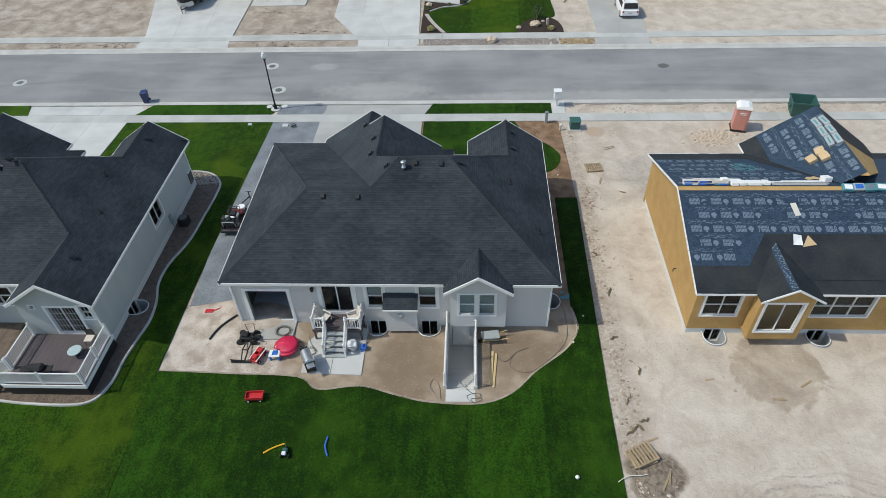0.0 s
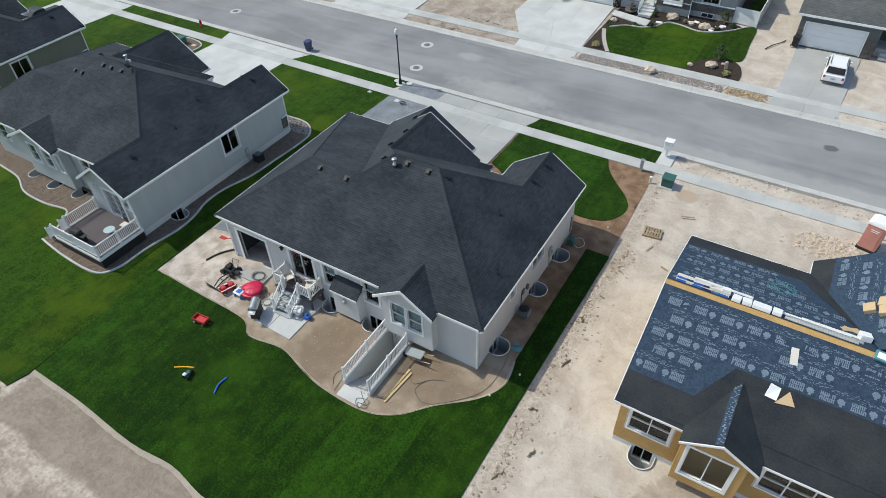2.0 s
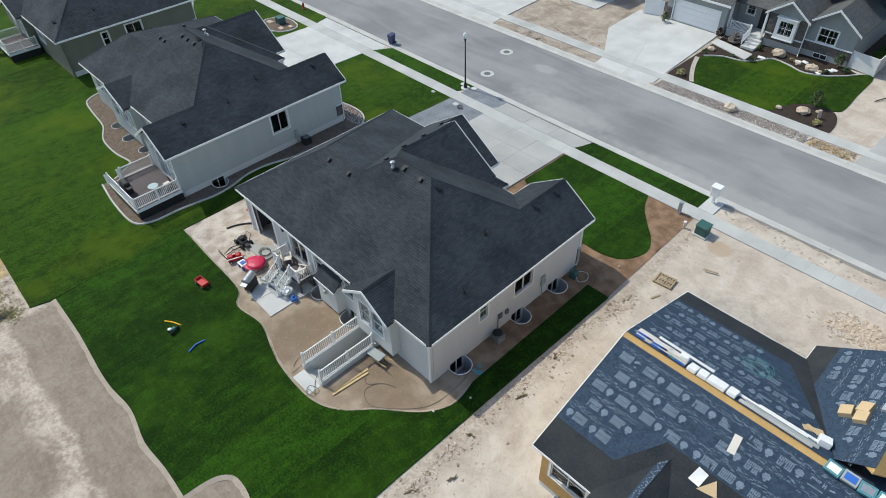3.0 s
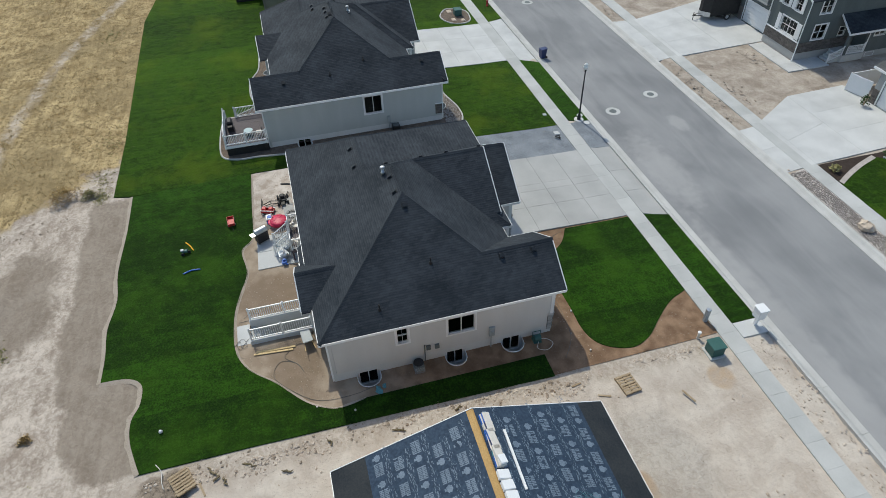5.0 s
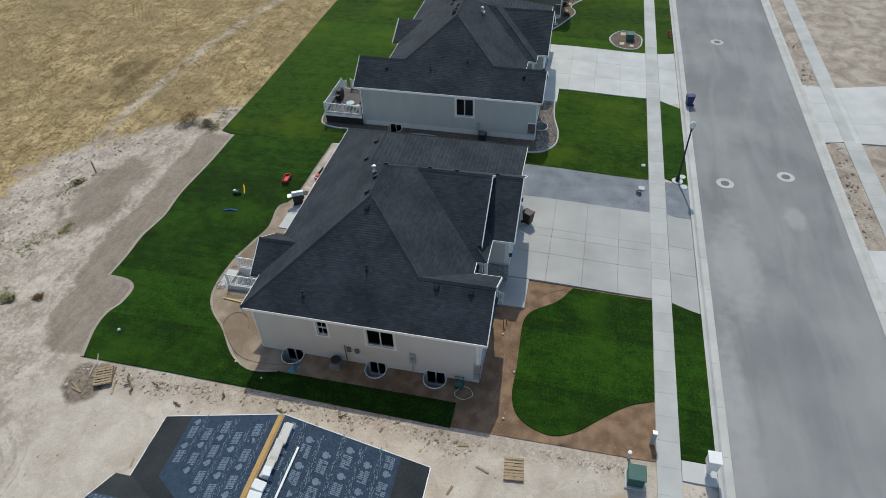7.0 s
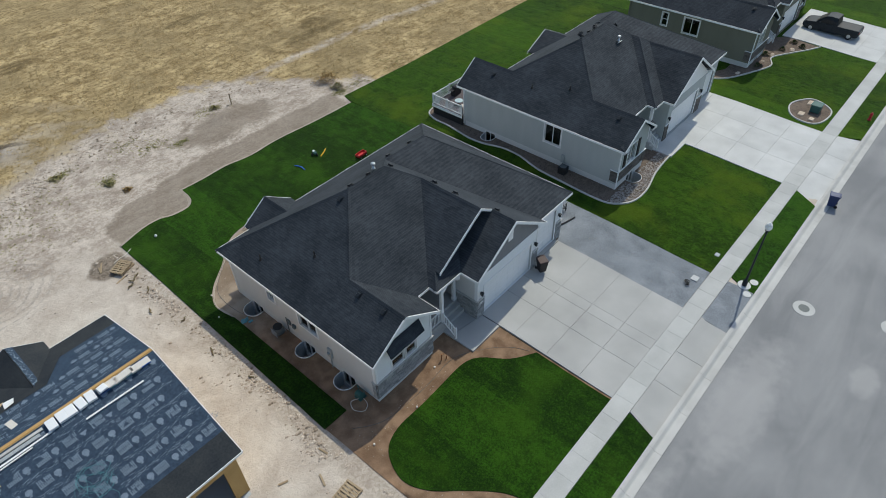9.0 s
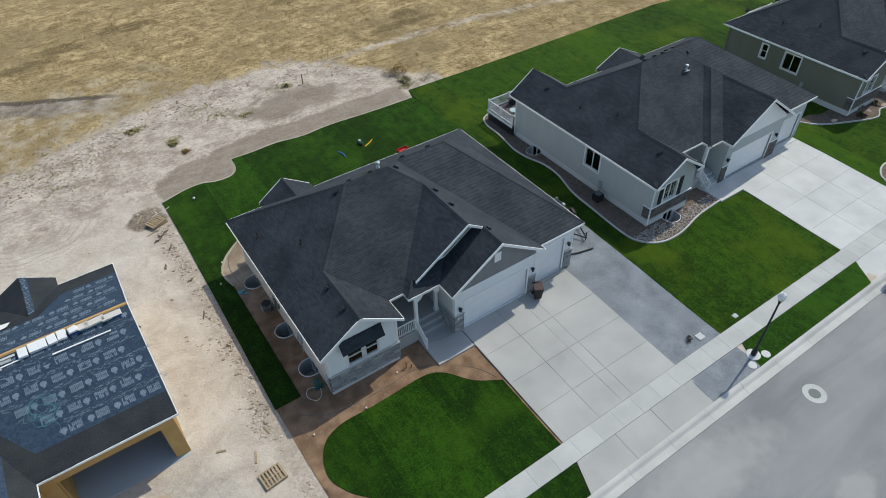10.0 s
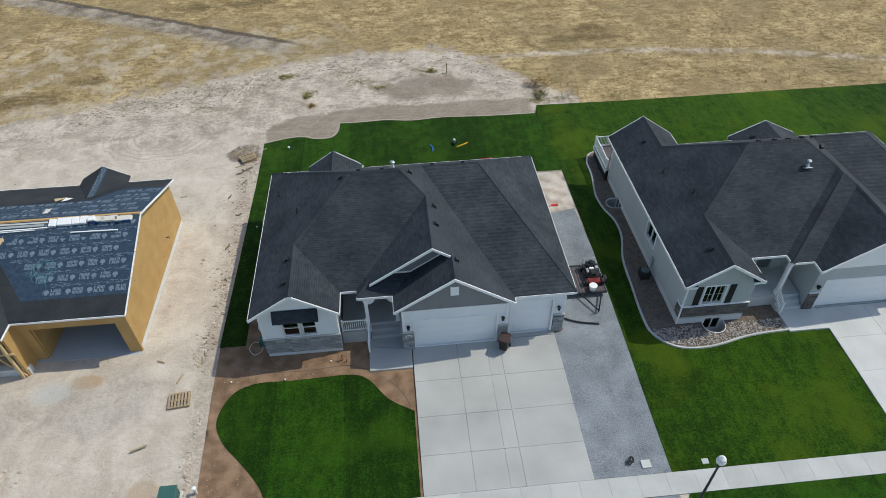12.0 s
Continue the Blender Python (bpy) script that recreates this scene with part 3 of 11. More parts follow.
def part(name, geo, mat, parent=None, label="", smooth=False):
    """Links a mesh under its thing; a Geo with cuts gives one object a piece, and the first is returned."""
    if isinstance(geo, Geo) and geo.cuts:
        return [part(name, g, mat, parent, label, smooth) for g in geo.pieces()][0]
    ob = new(name, geo.mesh(name, mat, smooth) if isinstance(geo, Geo) else geo)
    if parent is not None:
        ob.parent = parent
    return tagged(ob, label)


def thing(name, label, category, group="", at=None, kind=""):
    ob = new(name)
    ob.empty_display_size = 0.2
    if at is not None:
        ob.matrix_basis = at
    return tagged(ob, label, category, group, kind)


def smooth_line(pts, n=6, closed=False):
    out, k = [], len(pts)
    for i in range(k if closed else k - 1):
        p = [pts[(i + d) % k] if closed else pts[min(max(i + d, 0), k - 1)] for d in (-1, 0, 1, 2)]
        for j in range(n):
            t = j / n
            out.append(tuple(0.5 * (2 * b + (c - a) * t + (2 * a - 5 * b + 4 * c - d) * t * t + (3 * b - a - 3 * c + d) * t ** 3) for a, b, c, d in zip(*p)))
    return out if closed else out + [tuple(pts[-1])]


def inside(x, y, poly):
    hit = False
    j = len(poly) - 1
    for i in range(len(poly)):
        (xa, ya), (xb, yb) = poly[i], poly[j]
        if (ya > y) != (yb > y) and x < (xb - xa) * (y - ya) / (yb - ya) + xa:
            hit = not hit
        j = i
    return hit


def sheet(outline, step, height, holes=(), jitter=0.3, skirt=0.0, seed=1):
    """A ground sheet over an outline, with holes, draped on height(x, y); skirt: how far its rim is turned down."""
    from mathutils.geometry import delaunay_2d_cdt
    rng = random.Random(seed)
    pts, edges = [], []
    for loop in (outline, *holes):
        k = len(pts)
        dense = []
        for i, (xa, ya) in enumerate(loop):
            xb, yb = loop[(i + 1) % len(loop)]
            m = max(1, int(math.hypot(xb - xa, yb - ya) / step))
            dense += [(xa + (xb - xa) * j / m, ya + (yb - ya) * j / m) for j in range(m)]
        pts += dense
        edges += [(k + i, k + (i + 1) % len(dense)) for i in range(len(dense))]
        if loop is outline:
            rim = len(dense)
    xs, ys = [p[0] for p in outline], [p[1] for p in outline]
    nx, ny = int((max(xs) - min(xs)) / step), int((max(ys) - min(ys)) / step)
    for i in range(nx + 1):
        for j in range(ny + 1):
            x = min(xs) + (i + 0.5 + rng.uniform(-jitter, jitter)) * step
            y = min(ys) + (j + 0.5 + rng.uniform(-jitter, jitter)) * step
            if inside(x, y, outline) and not any(inside(x, y, h) for h in holes):
                pts.append((x, y))
    v, _, f, *_ = delaunay_2d_cdt([Vector(p) for p in pts], edges, [], 0, 1e-4)
    keep = []
    for t in f:
        cx, cy = sum(v[i].x for i in t) / len(t), sum(v[i].y for i in t) / len(t)
        if inside(cx, cy, outline) and not any(inside(cx, cy, h) for h in holes):
            keep.append(tuple(t))
    g = Geo()
    g.add([(p.x, p.y, height(p.x, p.y)) for p in v], keep)
    if skirt:
        for i in range(rim):
            (xa, ya), (xb, yb) = pts[i], pts[(i + 1) % rim]
            g.add([(xa, ya, height(xa, ya)), (xb, yb, height(xb, yb)), (xb, yb, height(xb, yb) - skirt), (xa, ya, height(xa, ya) - skirt)], [(0, 3, 2, 1)])
    return g


def ease(v, lo, hi):
    t = min(max((v - lo) / (hi - lo), 0.0), 1.0)
    return t * t * (3 - 2 * t)


def level(x, y):
    """Height of the open ground."""
    z = 0.2 - 0.2 * ease(y, 37.5, 45.8) if y < 46 else 0.0
    if x > -18:
        z += 0.33 * (1 - ease(math.hypot((x + 12.6) / 1.5, y - 23.2), 0.6, 3.2))
    z -= 0.34 * ease(y, 48.95, 49.3) * (1 - ease(y, 60.1, 60.4))
    return z

# ---- ground and street ----
def ripple(x, y, a):
    return a * (noise.noise((x * 0.7, y * 0.7, 3.0)) + 0.6 * noise.noise((x * 2.1, y * 2.1, 7.0)))


WELLS = []  # window wells: x, y of the wall line, half width, how deep they stand out, and which way
STAIR = [(-1.32, 18.75), (0.18, 18.75), (0.18, 23.25), (-1.32, 23.25)]


def well_outline(cx, cy, half, out, way):
    """The plan of a window well: a half round against the wall; way is the angle it looks to."""
    pts = [(-half, -0.3), (-half, out * 0.35)]
    pts += [(-half * math.cos(a), out * 0.35 + out * 0.65 * math.sin(a)) for a in [math.pi * k / 12 for k in range(1, 12)]]
    pts += [(half, out * 0.35), (half, -0.3)]
    c, s = math.cos(radians(way - 90)), math.sin(radians(way - 90))
    return [(cx + x * c - y * s, cy + x * s + y * c) for x, y in pts]


WELLS = [(4.45, 25.15, 0.66, 0.95, 0), (4.45, 30.3, 0.62, 0.95, 0), (4.45, 33.8, 0.66, 0.95, 0),
         (-5.5, 23.2, 0.62, 0.9, -90), (-2.45, 23.2, 0.66, 0.9, -90)]
NBR_WELLS = [(-20.85, 24.35, 0.6, 0.95, 0), (-23.2, 36.6, 0.7, 0.9, 90), (-34.6, 22.55, 0.55, 0.8, -90), (-31.9, 22.35, 0.55, 0.8, -90), (-29.2, 22.55, 0.55, 0.8, -90)]
OSB_WELLS = [(13.9, 22.8, 0.62, 0.9, -90), (19.7, 22.8, 0.62, 0.9, -90)]
HOLES = [STAIR] + [well_outline(*w) for w in WELLS + OSB_WELLS + NBR_WELLS]


def open_ground(x, y):
    z = level(x, y) - 0.02
    if y < 48:
        far = ease(y, 16, 10) if x < 8 else 1.0
        z += ripple(x, y, 0.05) * (far if x < 8 else 1.0)
        z += 0.35 * (1 - ease(math.hypot((x + 8.2) / 3.2, (y - 3.4) / 0.9), 0.2, 1.0))
        if 7.4 < x < 12:
            z += 0.10 * max(0.0, noise.noise((x * 1.6, y * 0.9, 1.0))) * (1 - ease(abs(x - 8.0), 0.1, 0.9))
    elif y > 60.5:
        z += ripple(x, y, 0.04)
    if 47.0 < y < 49.0 and (-13.4 < x < -3.3 or -39.9 < x < -29.8 or -65.2 < x < -55.8):
        z -= 0.25
    if 60.2 < y < 62.6 and (-35.2 < x < -26.0 or -11.5 < x < -5.8 or 13.0 < x < 17.9):
        z -= 0.25
    return z


near = [(-75, -32), (45, -32), (45, 90), (-75, 90)]
ground = part("ground", sheet(near, 0.9, open_ground, HOLES, seed=2), M_DIRT, smooth=True)
tagged(ground, "pale dry building dirt running into a straw coloured field", "ground", kind="structure")
outer = sheet([(-900, -900), (900, -900), (900, 900), (-900, 900)], 60, lambda x, y: -0.05, [[(-75, -32), (45, -32), (45, 90), (-75, 90)]], jitter=0.0)
tagged(part("ground", outer, M_DIRT), "dry open land all round the building plots", "ground", kind="structure")

# garden soil round the house
REAR_BED = [(-17.5, 19.7), (-13.4, 19.55), (-9.6, 19.4), (-8.3, 18.6), (-6.0, 18.85), (-4.0, 18.3), (-2.2, 17.9), (0.5, 17.85), (2.2, 18.55), (3.6, 20.0), (5.35, 21.5), (6.15, 22.8), (6.2, 23.7), (6.0, 24.7)]
bed_rim = smooth_line(REAR_BED, 5)
soil_rim = bed_rim + [(6.0, 35.0), (7.55, 35.3), (7.5, 39.0), (7.3, 45.98), (-17.3, 45.98), (-17.6, 29.0)]
bed = part("soil_bed", sheet(soil_rim, 0.5, lambda x, y: level(x, y) + 0.012 + ripple(x, y, 0.012), [STAIR] + [well_outline(*w) for w in WELLS], seed=3), M_SOIL, smooth=True)
tagged(bed, "bare raked brown soil round the grey house", "soil", kind="structure")


# ---- lawns ----
def lawn(name, rim, mat, label, step=0.45, lift=0.05, holes=()):
    g = sheet(rim, step, lambda x, y: level(x, y) + lift + ripple(x * 1.7, y * 1.7, 0.012), holes, skirt=0.09, seed=5)
    return tagged(part(name, g, mat, smooth=False), label, "lawn", kind="structure")


SOUTH = [(-17.2, 10.6), (-13.0, 10.55), (-8.6, 10.3), (-5.8, 10.5), (-3.4, 10.15), (-1.2, 10.25), (0.8, 10.2)]
NOTCH = [(0.8, 10.2), (0.95, 11.7), (1.6, 12.5), (2.9, 12.5), (3.9, 12.1), (5.3, 12.15), (7.3, 12.75)]
sod_rim = smooth_line(SOUTH, 4)[:-1] + smooth_line(NOTCH, 5) + [(7.3, 18.2), (7.45, 27.0), (7.6, 35.3), (6.02, 35.3)] + bed_rim[::-1][0:] + [(-17.6, 19.0)]
lawn("lawn", sod_rim, M_SOD, "freshly laid deep green sod behind the grey house")
old_rim = [(-17.25, 10.4), (-17.6, 19.7), (-17.55, 29.0), (-17.3, 39.0), (-17.2, 45.98), (-75, 45.98), (-75, 12.5), (-52.0, 9.3), (-26.0, 9.4), (-17.6, 9.2)]
lawn("lawn", old_rim, M_LAWN, "older bright green mown lawn round the neighbouring houses", 0.7, 0.045, [well_outline(*w) for w in NBR_WELLS])
FRONT = [(-4.1, 41.0), (-2.7, 40.1), (-1.6, 38.7), (-0.6, 38.2), (1.2, 38.2), (3.0, 38.25), (5.0, 38.25), (6.3, 38.85), (6.95, 40.4), (6.5, 41.8), (5.3, 43.2), (4.2, 44.6), (3.6, 45.98)]
lawn("lawn", smooth_line(FRONT, 5) + [(-4.1, 45.98)], M_SOD, "new dark green front lawn with a curving edge", 0.4)
lawn("lawn", [(-4.0, 47.22), (6.9, 47.22), (6.9, 48.93), (-3.45, 48.93)], M_SOD, "narrow green park strip between pavement and kerb", 0.4)
lawn("lawn", [(-29.9, 47.22), (-17.7, 47.22), (-17.2, 48.2), (-17.1, 48.93), (-28.8, 48.93)], M_SOD, "narrow green park strip round the street lamp", 0.4)
lawn("lawn", [(-55.9, 47.22), (-39.7, 47.22), (-40.4, 48.93), (-55.9, 48.93)], M_LAWN, "narrow green park strip with a hydrant", 0.5)
FAR_LAWN = [(-5.0, 68.4), (-4.5, 66.8), (-3.7, 64.9), (-2.9, 63.38), (0.5, 63.36), (4.3, 63.36), (5.0, 65.0), (6.2, 66.6), (7.8, 67.0), (9.0, 67.6), (8.9, 71.4), (8.75, 75.45), (7.6, 75.2), (6.5, 73.7), (5.0, 72.5), (3.5, 72.1), (1.9, 72.7), (0.3, 72.8), (-0.5, 71.4), (-1.6, 70.4), (-3.4, 70.0)]
lawn("lawn", smooth_line([(6.9, 79.6), (8.5, 79.2), (8.6, 84.0), (8.6, 89.5), (6.9, 89.5), (7.1, 84.0)], 3, True), M_LAWN, "green side lawn behind a white fence", 0.5)
lawn("lawn", smooth_line(FAR_LAWN, 4, True), M_LAWN, "trim green front lawn across the street", 0.5)

def sod_edge(line, label, side, wide, mat):
    """A low, uneven lip of pale soil along a sod edge."""
    g = Geo()
    for a, b in zip(line, line[1:]):
        d = Vector((b[0] - a[0], b[1] - a[1]))
        n = max(1, int(d.length / 0.3))
        o = Vector((-d.y, d.x)).normalized() * side
        for i in range(n):
            p, q = [Vector(a) + d * t / n for t in (i, i + 1)]
            w0, w1 = [wide * (0.7 + 0.9 * abs(noise.noise((v.x * 1.7, v.y * 1.7, 3.0)))) for v in (p, q)]
            z0, z1 = level(*p), level(*q)
            g.add([(p.x - o.x * 0.05, p.y - o.y * 0.05, z0 + 0.068), (q.x - o.x * 0.05, q.y - o.y * 0.05, z1 + 0.068), (q.x + o.x * w1, q.y + o.y * w1, z1 + 0.004), (p.x + o.x * w0, p.y + o.y * w0, z0 + 0.004)], [(0, 1, 2, 3)])
    tagged(part("soil_rim", g, mat), label, "soil", kind="structure")


sod_edge(smooth_line(SOUTH, 4)[:-1] + smooth_line(NOTCH, 5), "pale crumbly soil lip along the new sod", -1, 0.24, M_LIP)
sod_edge(bed_rim, "crumbly brown soil lip round the rear bed", 1, 0.12, M_LIP)

# gravel parking strip
tagged(part("gravel_strip", sheet([(-17.35, 24.5), (-13.75, 25.2), (-13.75, 36.2), (-13.06, 36.4), (-13.06, 45.98), (-17.2, 45.98), (-17.3, 39.0), (-17.55, 29.0)], 0.5,
       lambda x, y: level(x, y) + 0.03 + ripple(x, y, 0.012), seed=8), M_GRAVEL), "blue grey gravel parking strip beside the driveway", "gravel", kind="structure")
tagged(part("gravel_strip", sheet([(-17.15, 47.22), (-13.0, 47.22), (-12.9, 48.93), (-17.1, 48.93), (-17.2, 48.2)], 0.4, lambda x, y: 0.045 - 0.12 * ease(y, 47.6, 49.05) * ease(x, -15.5, -13.2), seed=9), M_GRAVEL),
       "blue grey gravel patch beside the street lamp", "gravel", kind="structure")

# street
def street_height(x, y):
    return -0.15 + 0.07 * (1 - ((y - 54.7) / 5.0) ** 2)


def asphalt_material():
    m, n, l, p, x, y, b = ground_parts("sun bleached asphalt")
    big, mid, fine = noise_node(n, l, p, 0.16, 6), noise_node(n, l, p, 1.4, 5), noise_node(n, l, p, 45.0, 3)
    mp = n.new("ShaderNodeMapping")
    mp.inputs["Scale"].default_value = (0.09, 0.5, 1.0)
    l.new(p, mp.inputs["Vector"])
    lanes = noise_node(n, l, mp.outputs[0], 1.0, 6, 0.6, 1.0)
    f = calc(n, l, "ADD", calc(n, l, "MULTIPLY", big, 0.4), calc(n, l, "ADD", calc(n, l, "MULTIPLY", lanes, 0.3), calc(n, l, "MULTIPLY", fine, 0.3)))
    c = blend(n, l, ramp_between(n, l, f, 0.36, 0.64), (0.20, 0.205, 0.212), (0.32, 0.322, 0.325))
    dust = spot(n, l, x, y, -9.0, 51.6, 5.0, 1.4, mid, 0.8)
    dust = calc(n, l, "MAXIMUM", dust, spot(n, l, x, y, -14.6, 56.3, 1.3, 0.7, mid, 0.6))
    dust = calc(n, l, "MAXIMUM", dust, spot(n, l, x, y, 14.0, 50.4, 16.0, 0.9, mid, 0.8))
    c = blend(n, l, calc(n, l, "MULTIPLY", dust, 0.5), c, (0.41, 0.405, 0.40))
    oil = spot(n, l, x, y, 18.3, 56.0, 0.6, 0.45, mid, 0.4)
    c = blend(n, l, calc(n, l, "MULTIPLY", oil, 0.7), c, (0.07, 0.068, 0.066))
    l.new(c, b.inputs["Base Color"])
    relief(n, l, b, fine, 0.5, 0.008)
    return m


tagged(part("road", sheet([(-140, 49.72), (140, 49.72), (140, 59.62), (-140, 59.62)], 2.5, street_height, jitter=0.1), asphalt_material()),
       "sun bleached grey asphalt street with pale dusty patches", "road", kind="structure")


def slab_piece(name, pts, top, depth, mat, parent, gap=0.005, lip=0.008):
    """One concrete panel over four or more plan points; top(x, y) gives its height."""
    k = len(pts)
    cx, cy = sum(p[0] for p in pts) / k, sum(p[1] for p in pts) / k
    g = Geo()

    def ring(inset, drop):
        out = []
        for x, y in pts:
            d = math.hypot(x - cx, y - cy)
            out.append((x + (cx - x) * inset * 1.4 / d, y + (cy - y) * inset * 1.4 / d, top(x, y) - drop))
        return out

    rings = [ring(gap, depth), ring(gap, lip), ring(gap + lip, 0.0)]
    v = [q for r in rings for q in r]
    f = [(k * i + j, k * i + (j + 1) % k, k * (i + 1) + (j + 1) % k, k * (i + 1) + j) for i in range(2) for j in range(k)] + [tuple(range(2 * k, 3 * k))]
    return part(name, g.add(v, f), mat, parent)


def profile_piece(name, x0, x1, rows, mat, parent):
    """A length of kerb: rows of y and z, from behind the kerb to the street."""
    g = Geo()
    v = [(x, y, z) for x in (x0, x1) for y, z in rows]
    k = len(rows)
    g.add(v, [(i, i + 1, k + i + 1, k + i) for i in range(k - 1)] + [tuple(range(k - 1, -1, -1)), tuple(range(k, 2 * k))])
    return part(name, g, mat, parent)


DRIVE_TOP = lambda x, y: 0.06 + 0.28 * (1 - ease(y, 37.0, 46.4)) if y < 46.4 else 0.06 - 0.13 * ease(y, 47.6, 49.05)
WALK_TOP = lambda x, y: 0.055
pavement = thing("pavement", "pale concrete pavement of square panels along the street", "pavement", kind="structure")
x = -70.0
while x < 42.0:
    slab_piece("panel", [(x, 46.0), (x + 1.52, 46.0), (x + 1.52, 47.2), (x, 47.2)], WALK_TOP, 0.25, M_WALK, pavement, 0.002, 0.006)
    x += 1.52
far_walk = thing("pavement", "pale concrete pavement on the far side of the street", "pavement", kind="structure")
x = -70.0
while x < 42.0:
    slab_piece("panel", [(x, 61.95), (x + 1.52, 61.95), (x + 1.52, 63.3), (x, 63.3)], WALK_TOP, 0.25, M_WALK, far_walk, 0.002, 0.006)
    x += 1.52
kerb = thing("kerb", "rolled concrete kerb and gutter along the street", "kerb", kind="structure")
x = -70.0
while x < 42.0:
    profile_piece("kerb_length", x, x + 3.035, [(48.94, -0.3), (48.94, 0.045), (49.06, 0.05), (49.16, 0.02), (49.3, -0.1), (49.36, -0.125), (49.75, -0.105), (49.75, -0.3)], M_KERB, kerb)
    x += 3.05
far_kerb = thing("kerb", "rolled concrete kerb and gutter on the far side of the street", "kerb", kind="structure")
x = -70.0
while x < 42.0:
    profile_piece("kerb_length", x, x + 3.035, [(59.58, -0.3), (59.58, -0.105), (59.98, -0.125), (60.05, -0.1), (60.2, 0.02), (60.3, 0.05), (60.42, 0.045), (60.42, -0.3)], M_KERB, far_kerb)
    x += 3.05

driveway = thing("driveway", "wide pale concrete driveway with sawn panels", "driveway", kind="structure")
COLS = [-13.1, -9.55, -8.75, -6.95, -4.25]
ROWS_Y = [36.55, 39.15, 41.5, 43.8, 46.0]
for i in range(4):
    for j in range(4):
        slab_piece("panel", [(COLS[i], ROWS_Y[j]), (COLS[i + 1], ROWS_Y[j]), (COLS[i + 1], ROWS_Y[j + 1]), (COLS[i], ROWS_Y[j + 1])], DRIVE_TOP, 0.4, M_DRIVE, driveway, 0.005, 0.009)
for a, b, c, d in ((-13.1, -9.6, -12.95, -9.6), (-9.6, -6.9, -9.6, -6.9), (-6.9, -4.1, -6.9, -3.5)):
    slab_piece("panel", [(a, 47.21), (b, 47.21), (d, 48.93), (c, 48.93)], DRIVE_TOP, 0.3, M_DRIVE, driveway)
slab_piece("panel", [(-13.1, 36.22), (-10.12, 36.22), (-10.12, 36.53), (-13.1, 36.53)], DRIVE_TOP, 0.4, M_DRIVE, driveway)
slab_piece("panel", [(6.95, 47.22), (8.1, 47.22), (8.1, 48.93), (6.95, 48.93)], WALK_TOP, 0.2, M_CONC, pavement)

nbr_drive = thing("driveway", "broad pale concrete driveway of the neighbouring house", "driveway", kind="structure")
for i in range(3):
    for j in range(4):
        a, b = -39.6 + 3.15 * i, -39.6 + 3.15 * (i + 1)
        y0, y1 = 36.24 + 2.44 * j, 36.24 + 2.44 * (j + 1)
        slab_piece("panel", [(a, y0), (b, y0), (b, y1), (a, y1)], DRIVE_TOP, 0.4, M_CONC, nbr_drive)
    slab_piece("panel", [(a - (0.1 if i == 0 else 0.0), 47.21), (b + (0.25 if i == 2 else 0.0), 47.21), (b + (1.35 if i == 2 else 0.0), 48.93), (a - (0.8 if i == 0 else 0.0), 48.93)], DRIVE_TOP, 0.3, M_CONC, nbr_drive)
slab_piece("panel", [(-39.6, 35.72), (-36.2, 35.72), (-36.2, 36.22), (-39.6, 36.22)], DRIVE_TOP, 0.4, M_CONC, nbr_drive)
slab_piece("panel", [(-30.13, 36.2), (-27.6, 36.2), (-27.6, 37.9), (-30.15, 37.9)], lambda x, y: 0.36, 0.4, M_CONC, nbr_drive)
nbr_drive_two = thing("driveway", "pale concrete driveway with a parked pickup", "driveway", kind="structure")
for i in range(3):
    for j in range(4):
        a, b = -65.0 + 3.0 * i, -65.0 + 3.0 * (i + 1)
        y0, y1 = 36.6 + 2.35 * j, 36.6 + 2.35 * (j + 1)
        slab_piece("panel", [(a, y0), (b, y0), (b, y1), (a, y1)], DRIVE_TOP, 0.4, M_CONC, nbr_drive_two)
    slab_piece("panel", [(a, 47.21), (b, 47.21), (b, 48.93), (a, 48.93)], DRIVE_TOP, 0.3, M_CONC, nbr_drive_two)


def far_driveway(label, rows, mat=M_CONC):
    """Panels between pairs of left and right edges, from the street up."""
    d = thing("driveway", label, "driveway", kind="structure")
    for (ya, la, ra), (yb, lb, rb) in zip(rows, rows[1:]):
        n = 3 if ra - la > 7 else 2
        for i in range(n):
            p = [(la + (ra - la) * i / n, ya), (la + (ra - la) * (i + 1) / n, ya), (lb + (rb - lb) * (i + 1) / n, yb), (lb + (rb - lb) * i / n, yb)]
            slab_piece("panel", p, lambda x, y: 0.06 - 0.12 * (1 - ease(y, 60.3, 62.4)), 0.3, mat, d)


far_driveway("pale concrete driveway with a cargo trailer on it", [(60.43, -35.6, -25.4), (61.93, -35.2, -25.6), (63.32, -35.2, -25.6), (68.5, -36.5, -25.8), (74.0, -38.0, -26.0)])
far_driveway("pale concrete driveway flaring towards a white garage door", [(60.43, -11.8, -5.4), (61.93, -11.9, -5.5), (63.32, -12.6, -5.6), (68.0, -15.4, -5.8), (74.2, -15.6, -6.1)])
far_driveway("damp grey concrete driveway under a white car", [(60.43, 12.6, 18.3), (61.93, 12.8, 18.1), (63.32, 12.9, 18.1), (68.0, 13.0, 18.4), (73.2, 13.0, 18.7)], M_DRIVE)
walkway = thing("walkway", "concrete walk from the driveway to the porch steps", "walkway", kind="structure")
slab_piece("panel", [(-4.2, 36.75), (-1.62, 36.3), (-1.62, 38.12), (-4.2, 38.12)], lambda x, y: 0.33, 0.3, M_DRIVE, walkway)
slab_piece("panel", [(-3.72, 35.0), (-1.62, 35.0), (-1.62, 36.28), (-3.72, 36.65)], lambda x, y: 0.34, 0.3, M_DRIVE, walkway)
